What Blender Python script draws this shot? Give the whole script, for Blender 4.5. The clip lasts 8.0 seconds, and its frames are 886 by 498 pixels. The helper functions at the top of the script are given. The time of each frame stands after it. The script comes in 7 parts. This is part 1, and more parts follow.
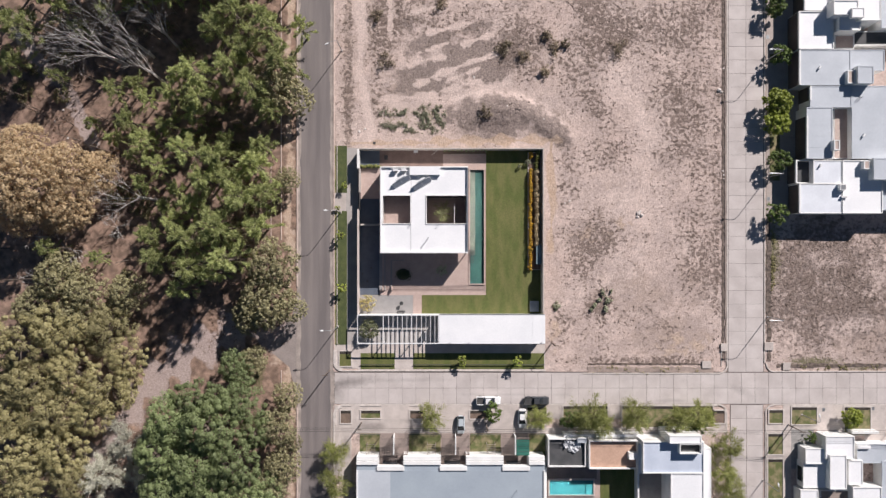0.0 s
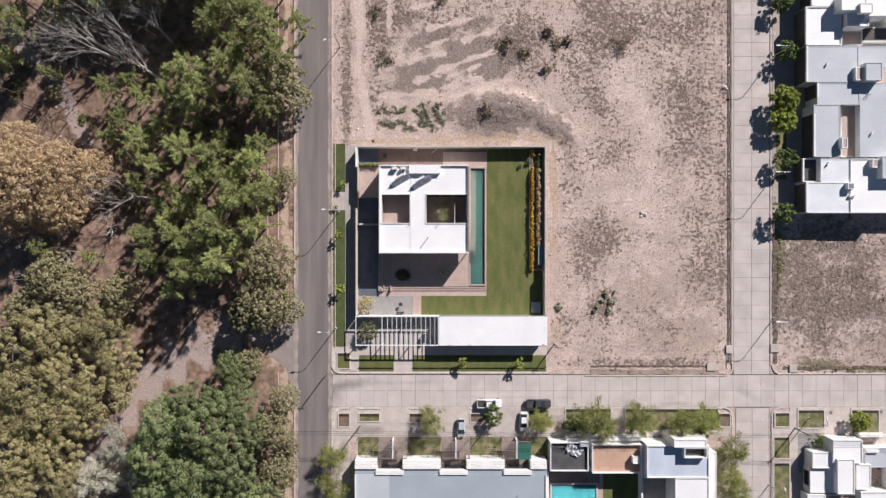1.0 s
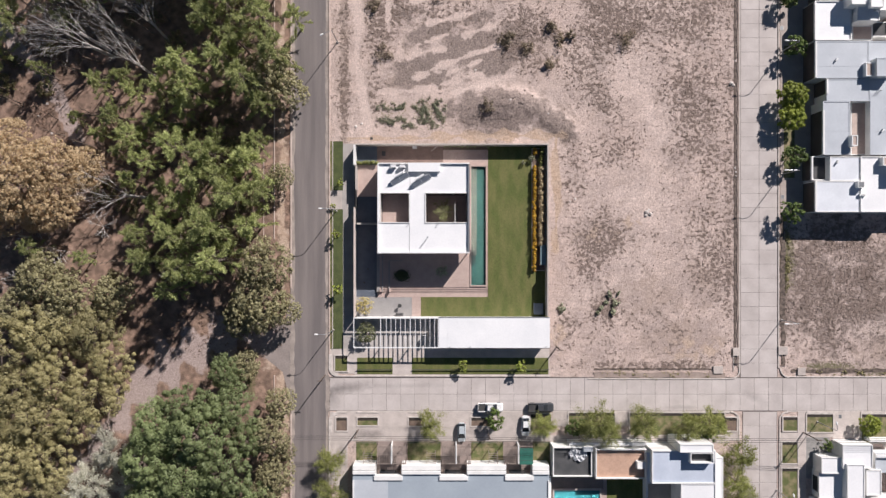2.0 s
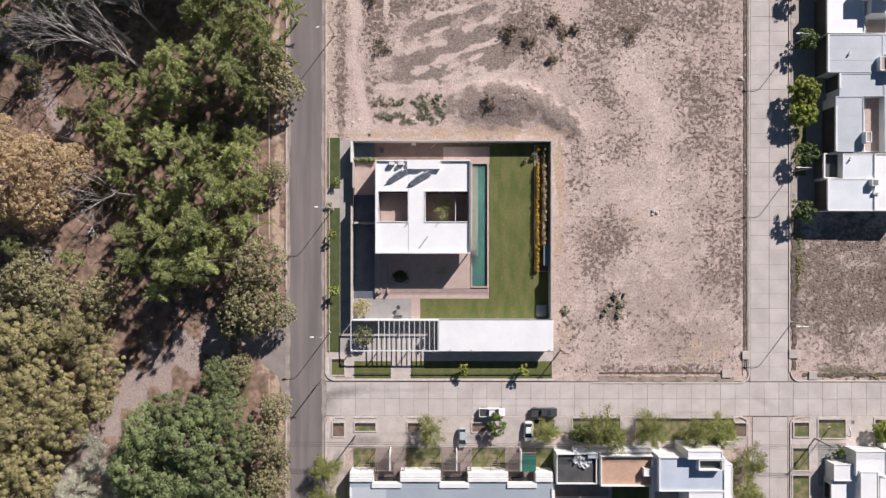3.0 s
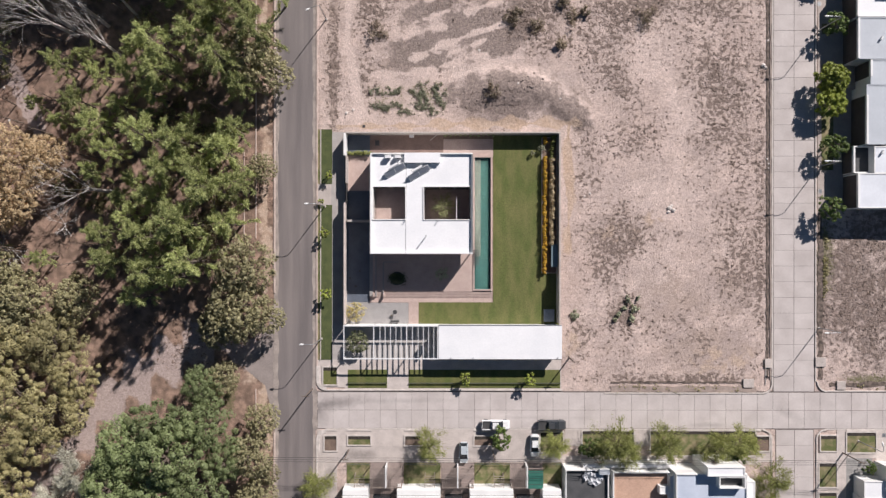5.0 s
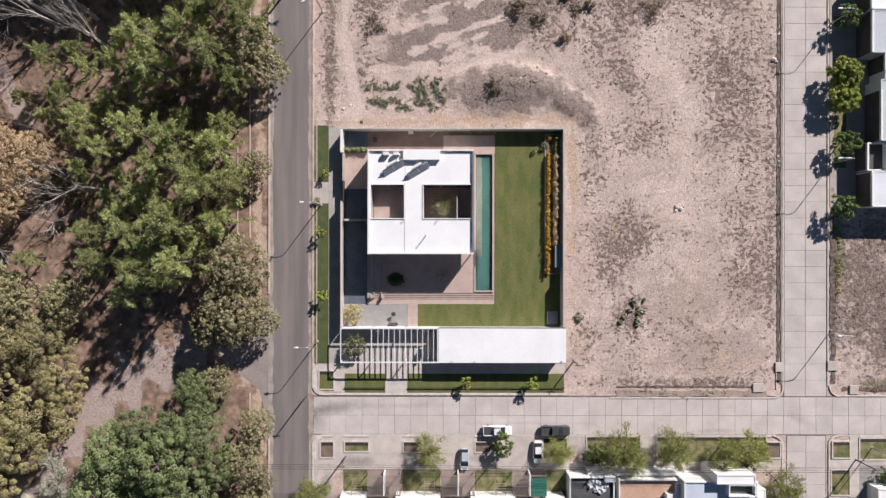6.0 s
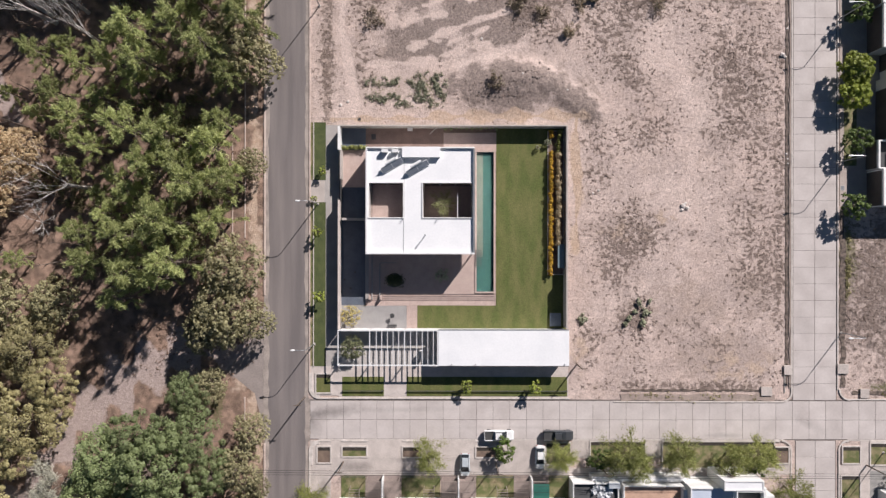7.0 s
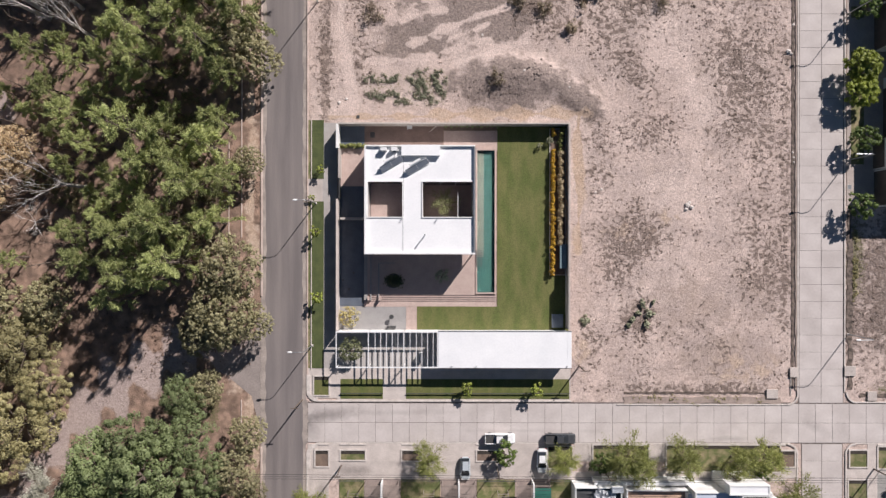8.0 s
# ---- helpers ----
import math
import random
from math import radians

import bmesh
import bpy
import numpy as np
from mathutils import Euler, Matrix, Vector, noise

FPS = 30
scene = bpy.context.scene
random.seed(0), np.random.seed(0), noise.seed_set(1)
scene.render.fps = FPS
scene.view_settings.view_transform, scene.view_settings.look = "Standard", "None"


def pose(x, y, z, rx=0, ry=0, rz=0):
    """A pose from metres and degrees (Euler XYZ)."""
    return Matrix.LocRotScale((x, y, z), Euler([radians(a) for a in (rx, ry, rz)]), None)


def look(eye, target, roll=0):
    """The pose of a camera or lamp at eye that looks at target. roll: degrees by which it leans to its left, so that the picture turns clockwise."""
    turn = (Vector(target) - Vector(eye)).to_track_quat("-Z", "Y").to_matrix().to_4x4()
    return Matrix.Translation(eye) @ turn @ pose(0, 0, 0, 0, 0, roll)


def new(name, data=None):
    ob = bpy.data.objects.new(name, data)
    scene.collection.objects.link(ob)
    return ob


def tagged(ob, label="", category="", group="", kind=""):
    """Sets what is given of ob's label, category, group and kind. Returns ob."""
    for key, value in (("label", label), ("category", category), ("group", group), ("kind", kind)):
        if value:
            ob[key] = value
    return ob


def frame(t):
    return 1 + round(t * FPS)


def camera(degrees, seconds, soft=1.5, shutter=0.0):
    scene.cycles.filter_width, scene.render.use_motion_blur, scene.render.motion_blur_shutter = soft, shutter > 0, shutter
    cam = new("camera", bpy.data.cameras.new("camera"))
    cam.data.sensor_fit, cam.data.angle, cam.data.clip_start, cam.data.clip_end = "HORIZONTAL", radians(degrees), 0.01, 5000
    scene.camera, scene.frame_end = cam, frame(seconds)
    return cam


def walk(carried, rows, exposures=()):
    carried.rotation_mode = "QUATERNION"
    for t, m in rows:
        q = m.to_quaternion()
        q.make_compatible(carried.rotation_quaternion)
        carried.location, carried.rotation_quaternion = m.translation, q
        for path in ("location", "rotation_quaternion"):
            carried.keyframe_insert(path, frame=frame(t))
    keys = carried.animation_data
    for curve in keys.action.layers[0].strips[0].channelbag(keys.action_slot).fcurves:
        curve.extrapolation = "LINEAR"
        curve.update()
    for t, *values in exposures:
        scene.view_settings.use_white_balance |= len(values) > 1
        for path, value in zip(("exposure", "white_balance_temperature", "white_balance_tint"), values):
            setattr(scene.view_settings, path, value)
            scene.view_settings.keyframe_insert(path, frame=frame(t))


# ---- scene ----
# ---- camera: a slow, straight descent, looking down ----
cam = camera(66.0, 8.0, 1.4)
TOP = 150.9
FALL = [(0.0, 1.0), (0.5, 1.0088), (1.0, 1.0189), (1.5, 1.0302), (2.25, 1.0510), (3.0, 1.0764), (3.5, 1.0947), (4.0, 1.1149),
        (4.5, 1.1366), (5.25, 1.1685), (6.0, 1.1954), (6.5, 1.2115), (7.0, 1.2260), (7.5, 1.2380), (8.0, 1.2474)]
walk(cam, [(t, pose(-0.010 * t, 0.002 * t, TOP / s, 0, 0, 0.010 * t)) for t, s in FALL])

# ---- light: a clear morning, the sun to the north-east ----
SUN_ELEVATION, SUN_AZIMUTH = 33.5, 36.9    # azimuth clockwise from +y
world = bpy.data.worlds.new("sky")
scene.world = world
world.use_nodes = True
sky = world.node_tree.nodes.new("ShaderNodeTexSky")
sky.sky_type, sky.sun_disc = "NISHITA", False
sky.ozone_density, sky.dust_density = 4.0, 0.3
sky.sun_elevation, sky.sun_rotation = radians(SUN_ELEVATION), radians(SUN_AZIMUTH)
background = world.node_tree.nodes["Background"]
background.inputs["Strength"].default_value = 0.031
world.node_tree.links.new(sky.outputs["Color"], background.inputs["Color"])
sun = new("sun", bpy.data.lights.new("sun", "SUN"))
sun.data.energy, sun.data.angle, sun.data.color = 5.0, radians(0.5), (1.0, 0.93, 0.905)
az, el = radians(SUN_AZIMUTH), radians(SUN_ELEVATION)
toward = Vector((math.sin(az) * math.cos(el), math.cos(az) * math.cos(el), math.sin(el)))
sun.matrix_world = look(toward * 300, (0, 0, 0))
scene.view_settings.exposure = 0.40


# ---- materials ----
def material(name, a, b, scale=1.0, fine=12.0, rough=0.8, bump=0.3, metal=0.0, vary=0.0, detail=6.0, spread=(0.35, 0.65), speck=0.16, stretch=None):
    """Two colours mixed by a broad noise, broken by a fine one, with relief."""
    m = bpy.data.materials.new(name)
    m.use_nodes = True
    n, l = m.node_tree.nodes, m.node_tree.links
    bsdf = n["Principled BSDF"]
    where = n.new("ShaderNodeNewGeometry")
    big, small = n.new("ShaderNodeTexNoise"), n.new("ShaderNodeTexNoise")
    big.inputs["Scale"].default_value, big.inputs["Detail"].default_value = scale, detail
    small.inputs["Scale"].default_value, small.inputs["Detail"].default_value = fine, 4
    if stretch:
        pull = n.new("ShaderNodeVectorMath")
        pull.operation = "MULTIPLY"
        pull.inputs[1].default_value = stretch
        l.new(where.outputs["Position"], pull.inputs[0])
        l.new(pull.outputs["Vector"], big.inputs["Vector"])
    else:
        l.new(where.outputs["Position"], big.inputs["Vector"])
    l.new(where.outputs["Position"], small.inputs["Vector"])
    ramp = n.new("ShaderNodeMapRange")
    ramp.inputs["From Min"].default_value, ramp.inputs["From Max"].default_value = spread
    l.new(big.outputs["Fac"], ramp.inputs["Value"])
    mix = n.new("ShaderNodeMix")
    mix.data_type = "RGBA"
    mix.inputs["A"].default_value, mix.inputs["B"].default_value = (*a, 1), (*b, 1)
    l.new(ramp.outputs["Result"], mix.inputs["Factor"])
    grain = n.new("ShaderNodeMapRange")
    grain.inputs["From Min"].default_value, grain.inputs["From Max"].default_value = 0.3, 0.7
    grain.inputs["To Min"].default_value, grain.inputs["To Max"].default_value = 1 - speck, 1 + speck
    l.new(small.outputs["Fac"], grain.inputs["Value"])
    tint = n.new("ShaderNodeVectorMath")
    tint.operation = "SCALE"
    l.new(mix.outputs["Result"], tint.inputs[0])
    last = grain.outputs["Result"]
    if vary:
        info, each, times = n.new("ShaderNodeObjectInfo"), n.new("ShaderNodeMapRange"), n.new("ShaderNodeMath")
        each.inputs["To Min"].default_value, each.inputs["To Max"].default_value = 1 - vary, 1 + vary
        l.new(info.outputs["Random"], each.inputs["Value"])
        times.operation = "MULTIPLY"
        l.new(last, times.inputs[0])
        l.new(each.outputs["Result"], times.inputs[1])
        last = times.outputs["Value"]
    l.new(last, tint.inputs["Scale"])
    l.new(tint.outputs["Vector"], bsdf.inputs["Base Color"])
    bsdf.inputs["Roughness"].default_value, bsdf.inputs["Metallic"].default_value = rough, metal
    if bump:
        relief = n.new("ShaderNodeBump")
        relief.inputs["Strength"].default_value, relief.inputs["Distance"].default_value = bump, 0.05
        l.new(small.outputs["Fac"], relief.inputs["Height"])
        l.new(relief.outputs["Normal"], bsdf.inputs["Normal"])
    return m


def leaf_material(name, a, b, c):
    """Leaves: each one takes a colour of its own between three."""
    m = bpy.data.materials.new(name)
    m.use_nodes = True
    n, l = m.node_tree.nodes, m.node_tree.links
    bsdf = n["Principled BSDF"]
    where = n.new("ShaderNodeNewGeometry")
    ramp = n.new("ShaderNodeValToRGB")
    ramp.color_ramp.elements[0].color, ramp.color_ramp.elements[1].color = (*a, 1), (*c, 1)
    ramp.color_ramp.elements.new(0.5).color = (*b, 1)
    l.new(where.outputs["Random Per Island"], ramp.inputs["Fac"])
    info, each, tint = n.new("ShaderNodeObjectInfo"), n.new("ShaderNodeMapRange"), n.new("ShaderNodeVectorMath")
    each.inputs["To Min"].default_value, each.inputs["To Max"].default_value = 0.78, 1.22
    l.new(info.outputs["Random"], each.inputs["Value"])
    tint.operation = "SCALE"
    l.new(ramp.outputs["Color"], tint.inputs[0])
    l.new(each.outputs["Result"], tint.inputs["Scale"])
    l.new(tint.outputs["Vector"], bsdf.inputs["Base Color"])
    bsdf.inputs["Roughness"].default_value = 0.6
    bsdf.inputs["Subsurface Weight"].default_value = 0.0
    thin = n.new("ShaderNodeBsdfTranslucent")
    l.new(tint.outputs["Vector"], thin.inputs["Color"])
    blend = n.new("ShaderNodeMixShader")
    blend.inputs["Fac"].default_value = 0.32
    l.new(bsdf.outputs["BSDF"], blend.inputs[1])
    l.new(thin.outputs["BSDF"], blend.inputs[2])
    l.new(blend.outputs["Shader"], n["Material Output"].inputs["Surface"])
    return m


def ground_material():
    """Bare soil whose kind follows the zone weights kept on the mesh: weedy, disturbed, sandy, woodland litter."""
    m = bpy.data.materials.new("dry_soil")
    m.use_nodes = True
    n, l = m.node_tree.nodes, m.node_tree.links
    bsdf = n["Principled BSDF"]
    bsdf.inputs["Roughness"].default_value = 0.95
    where = n.new("ShaderNodeNewGeometry")

    def noise_tex(scale, detail=6.0, rough=0.6):
        t = n.new("ShaderNodeTexNoise")
        t.inputs["Scale"].default_value, t.inputs["Detail"].default_value, t.inputs["Roughness"].default_value = scale, detail, rough
        l.new(where.outputs["Position"], t.inputs["Vector"])
        return t.outputs["Fac"]

    def span(value, lo, hi, to_lo=0.0, to_hi=1.0):
        r = n.new("ShaderNodeMapRange")
        for key, v in zip(("From Min", "From Max", "To Min", "To Max"), (lo, hi, to_lo, to_hi)):
            r.inputs[key].default_value = v
        l.new(value, r.inputs["Value"])
        return r.outputs["Result"]

    def math_node(op, a, b):
        x = n.new("ShaderNodeMath")
        x.operation = op
        for i, v in enumerate((a, b)):
            if isinstance(v, float):
                x.inputs[i].default_value = v
            else:
                l.new(v, x.inputs[i])
        return x.outputs["Value"]

    def mixed(fac, a, b):
        x = n.new("ShaderNodeMix")
        x.data_type = "RGBA"
        l.new(fac, x.inputs["Factor"])
        for key, v in (("A", a), ("B", b)):
            if isinstance(v, tuple):
                x.inputs[key].default_value = (*v, 1)
            else:
                l.new(v, x.inputs[key])
        return x.outputs["Result"]

    zone, zone_b = n.new("ShaderNodeAttribute"), n.new("ShaderNodeAttribute")
    zone.attribute_name, zone_b.attribute_name = "zones", "zones_more"
    parts, parts_b = n.new("ShaderNodeSeparateColor"), n.new("ShaderNodeSeparateColor")
    l.new(zone.outputs["Color"], parts.inputs["Color"])
    l.new(zone_b.outputs["Color"], parts_b.inputs["Color"])
    weedy, dug, sandy = parts.outputs
    litter, paved, green = parts_b.outputs
    bare, worn = zone.outputs["Alpha"], zone_b.outputs["Alpha"]
    broad, mid, fine, grit = noise_tex(0.06), noise_tex(0.45), noise_tex(2.2, 8.0, 0.7), noise_tex(9.0)
    tuft, fleck, dust = noise_tex(0.55, 5.0, 0.7), noise_tex(1.25, 4.0, 0.62), noise_tex(0.17, 7.0, 0.68)

    # the edge of each zone is torn by noise
    def torn(w, source, width=0.6):
        s = math_node("ADD", w, span(source, 0.25, 0.75, -width, width))
        return span(s, 0.4, 0.62)

    def over(w, source, low, high):
        """Patches that fill more of the ground as the weight grows."""
        return span(math_node("ADD", source, span(w, 0.0, 1.0, -0.17, 0.065)), low, high)
    base = mixed(span(broad, 0.35, 0.65), SOIL_PALE, SOIL_PINK)
    base = mixed(span(dust, 0.40, 0.64, 0.0, 0.85), base, SOIL_GREY)
    base = mixed(span(mid, 0.45, 0.66, 0.0, 0.45), base, SOIL_WORN)
    base = mixed(torn(worn, mid, 0.25), base, mixed(span(dust, 0.35, 0.65), SOIL_WORN, SOIL_GREY))
    base = mixed(math_node("MULTIPLY", torn(dug, mid, 0.3), span(fine, 0.3, 0.7, 1.0, 0.62)), base, SOIL_DUG)
    base = mixed(math_node("MULTIPLY", math_node("MULTIPLY", torn(bare, fleck, 0.7), span(bare, 0.05, 0.4)), span(fine, 0.3, 0.6, 0.95, 0.5)), base, SOIL_PALE)
    thin = math_node("MULTIPLY", over(weedy, tuft, 0.44, 0.62), span(mid, 0.3, 0.62, 0.25, 0.55))
    base = mixed(thin, base, SOIL_THIN)
    spots = math_node("MULTIPLY", over(weedy, fleck, 0.487, 0.52), over(weedy, tuft, 0.36, 0.50))
    base = mixed(math_node("MULTIPLY", spots, span(mid, 0.3, 0.6, 0.75, 1.0)), base, SOIL_WEED)
    floor_tone = mixed(span(mid, 0.35, 0.65), LITTER_A, LITTER_B)
    base = mixed(torn(litter, mid, 0.12), base, mixed(span(tuft, 0.42, 0.60, 0.0, 0.8), floor_tone, LITTER_C))
    base = mixed(torn(sandy, mid, 0.35), base, mixed(span(mid, 0.35, 0.65), SOIL_ORANGE, SOIL_SAND))
    base = mixed(torn(paved, mid, 0.3), base, mixed(span(mid, 0.3, 0.7), TRACK_A, TRACK_B))
    base = mixed(math_node("MULTIPLY", torn(green, fine, 0.7), span(mid, 0.3, 0.6, 0.5, 0.9)), base, (0.12, 0.115, 0.05))
    speckle = n.new("ShaderNodeVectorMath")
    speckle.operation = "SCALE"
    l.new(base, speckle.inputs[0])
    l.new(math_node("MULTIPLY", span(fine, 0.28, 0.72, 0.68, 1.26), span(grit, 0.3, 0.7, 0.84, 1.14)), speckle.inputs["Scale"])
    l.new(speckle.outputs["Vector"], bsdf.inputs["Base Color"])
    relief = n.new("ShaderNodeBump")
    relief.inputs["Strength"].default_value, relief.inputs["Distance"].default_value = 0.6, 0.16
    l.new(math_node("ADD", math_node("ADD", fine, grit), spots), relief.inputs["Height"])
    l.new(relief.outputs["Normal"], bsdf.inputs["Normal"])
    return m


SOIL_PALE, SOIL_PINK, SOIL_GREY = (0.64, 0.515, 0.462), (0.56, 0.435, 0.383), (0.42, 0.335, 0.302)
SOIL_ORANGE, SOIL_WEED, SOIL_DUG = (0.46, 0.335, 0.245), (0.20, 0.15, 0.127), (0.20, 0.158, 0.14)
SOIL_WORN, SOIL_THIN, SOIL_SAND = (0.42, 0.325, 0.275), (0.33, 0.258, 0.215), (0.50, 0.385, 0.31)
LITTER_A, LITTER_B, LITTER_C = (0.41, 0.278, 0.21), (0.26, 0.172, 0.13), (0.12, 0.082, 0.062)
TRACK_A, TRACK_B = (0.42, 0.335, 0.305), (0.36, 0.285, 0.26)
SOIL = ground_material()
ASPHALT = material("worn_asphalt", (0.150, 0.132, 0.13), (0.215, 0.188, 0.18), 0.12, 7.0, 0.9, 0.3, stretch=(5.0, 0.35, 1.0))
DUSTY = material("dusty_asphalt_edge", (0.38, 0.325, 0.29), (0.25, 0.215, 0.195), 0.5, 5.0, 0.95, 0.3)
SLAB = material("road_concrete", (0.53, 0.48, 0.458), (0.45, 0.402, 0.382), 0.3, 3.0, 0.85, 0.05, vary=0.045, speck=0.05)
JOINT = material("tarred_joint", (0.13, 0.11, 0.10), (0.18, 0.155, 0.145), 1.5, 8.0, 0.95, 0.3)
WALKWAY = material("pavement_concrete", (0.52, 0.46, 0.425), (0.43, 0.378, 0.348), 0.6, 6.0, 0.85, 0.2, vary=0.06)
KERB = material("kerb_concrete", (0.58, 0.525, 0.49), (0.46, 0.415, 0.38), 1.2, 9.0, 0.85, 0.2)
ROOF_WHITE = material("white_roof_membrane", (0.80, 0.80, 0.81), (0.74, 0.745, 0.76), 0.25, 3.0, 0.6, 0.08, speck=0.03)
WALL_WHITE = material("white_render", (0.78, 0.775, 0.76), (0.70, 0.695, 0.68), 0.5, 6.0, 0.7, 0.1, speck=0.03)
ROOF_GREY = material("grey_roof_coating", (0.47, 0.50, 0.54), (0.42, 0.45, 0.49), 0.2, 2.5, 0.6, 0.1, speck=0.03)
ROOF_BLUE = material("blue_grey_roof_coating", (0.345, 0.395, 0.44), (0.31, 0.355, 0.405), 0.2, 3.0, 0.6, 0.1, speck=0.03)
ROOF_PALE = material("pale_blue_roof_coating", (0.52, 0.57, 0.66), (0.46, 0.51, 0.60), 0.3, 2.0, 0.55, 0.08, speck=0.03)
PAVING_PINK = material("pink_stone_paving", (0.46, 0.355, 0.315), (0.41, 0.31, 0.275), 0.8, 8.0, 0.8, 0.2, vary=0.06)
PAVING_GREY = material("grey_paving", (0.33, 0.315, 0.305), (0.28, 0.265, 0.26), 0.7, 8.0, 0.8, 0.2)
TERRACOTTA = material("terracotta_tiles", (0.50, 0.33, 0.245), (0.44, 0.285, 0.21), 0.6, 7.0, 0.8, 0.2)
DARK_ROOF = material("dark_felt_and_shaded_recess", (0.055, 0.057, 0.06), (0.085, 0.085, 0.088), 0.4, 6.0, 0.85, 0.3)
DECK_BROWN = material("brown_deck_timber", (0.24, 0.165, 0.14), (0.19, 0.13, 0.11), 0.7, 9.0, 0.8, 0.3)
LAWN = material("mown_lawn", (0.088, 0.108, 0.028), (0.138, 0.136, 0.048), 0.30, 5.0, 0.95, 0.6, speck=0.22, stretch=(2.2, 0.7, 1.0))
GROUNDCOVER = material("dark_groundcover", (0.058, 0.075, 0.026), (0.085, 0.10, 0.036), 0.8, 9.0, 0.95, 0.8, speck=0.3)
VERGE = material("verge_grass", (0.105, 0.12, 0.042), (0.28, 0.225, 0.135), 0.7, 10.0, 0.95, 0.7, spread=(0.42, 0.7))
TILE_TEAL = material("teal_pool_tiles", (0.034, 0.088, 0.078), (0.028, 0.075, 0.066), 0.6, 6.0, 0.4, 0.1)
TILE_PALE = material("pale_pool_tiles", (0.135, 0.14, 0.115), (0.115, 0.12, 0.10), 0.6, 6.0, 0.5, 0.1)
TILE_TURQ = material("turquoise_pool_tiles", (0.055, 0.27, 0.30), (0.045, 0.23, 0.26), 0.5, 4.0, 0.4, 0.1)
STEEL_WHITE = material("white_painted_steel", (0.72, 0.72, 0.72), (0.66, 0.66, 0.67), 0.8, 8.0, 0.45, 0.05, speck=0.03)
STEEL_DARK = material("dark_painted_steel", (0.05, 0.05, 0.052), (0.07, 0.068, 0.066), 0.8, 9.0, 0.5, 0.1)
STEEL_GREY = material("galvanised_steel", (0.36, 0.37, 0.38), (0.30, 0.31, 0.32), 1.0, 9.0, 0.4, 0.1, metal=0.6)
GLASS_DARK = material("dark_window_glass", (0.02, 0.024, 0.028), (0.03, 0.034, 0.04), 0.6, 5.0, 0.06, 0.0)
CABLE = material("black_cable_sheath", (0.02, 0.02, 0.02), (0.03, 0.03, 0.03), 2.0, 12.0, 0.6, 0.1)
BARK = material("tree_bark", (0.16, 0.125, 0.10), (0.11, 0.085, 0.07), 1.5, 9.0, 0.9, 0.6)
BARK_PALE = material("bleached_dead_wood", (0.56, 0.525, 0.50), (0.40, 0.37, 0.35), 1.5, 9.0, 0.85, 0.5)
WEED = material("dry_weeds", (0.13, 0.105, 0.085), (0.19, 0.155, 0.125), 0.5, 6.0, 0.95, 0.0)
GREEN_NET = material("green_shade_cloth", (0.03, 0.15, 0.11), (0.025, 0.125, 0.095), 0.9, 8.0, 0.8, 0.2)
PERGOLA_WOOD = material("grey_brown_pergola_timber", (0.30, 0.245, 0.215), (0.235, 0.19, 0.165), 0.9, 9.0, 0.8, 0.3)
LEAF_PINE = leaf_material("conifer_needles", (0.17, 0.205, 0.07), (0.35, 0.385, 0.15), (0.54, 0.56, 0.25))
LEAF_DEEP = leaf_material("deep_green_leaves", (0.165, 0.208, 0.088), (0.212, 0.258, 0.112), (0.262, 0.305, 0.138))
LEAF_OLIVE = leaf_material("olive_leaves", (0.30, 0.268, 0.13), (0.38, 0.34, 0.168), (0.46, 0.415, 0.212))
LEAF_TAN = leaf_material("tan_dry_leaves", (0.42, 0.315, 0.19), (0.52, 0.395, 0.24), (0.62, 0.475, 0.295))
LEAF_GREY = leaf_material("grey_green_leaves", (0.22, 0.205, 0.11), (0.315, 0.29, 0.16), (0.41, 0.38, 0.215))
LEAF_STREET = leaf_material("street_tree_leaves", (0.18, 0.20, 0.055), (0.275, 0.295, 0.085), (0.37, 0.385, 0.13))
LEAF_BRIGHT = leaf_material("bright_green_leaves", (0.15, 0.19, 0.02), (0.25, 0.30, 0.035), (0.38, 0.42, 0.075))
LEAF_YELLOW = leaf_material("yellow_blossom", (0.60, 0.34, 0.025), (0.75, 0.45, 0.04), (0.36, 0.26, 0.05))
LEAF_STRAW = leaf_material("straw_grass_blades", (0.30, 0.23, 0.13), (0.48, 0.38, 0.24), (0.58, 0.48, 0.31))
LEAF_SAGE = leaf_material("sage_leaves", (0.22, 0.23, 0.15), (0.33, 0.34, 0.23), (0.45, 0.45, 0.32))


LEAF_LAUREL = leaf_material("laurel_leaves", (0.055, 0.095, 0.018), (0.115, 0.17, 0.035), (0.20, 0.26, 0.07))
LEAF_YOUNG = leaf_material("young_bright_leaves", (0.20, 0.24, 0.04), (0.34, 0.40, 0.07), (0.48, 0.52, 0.12))


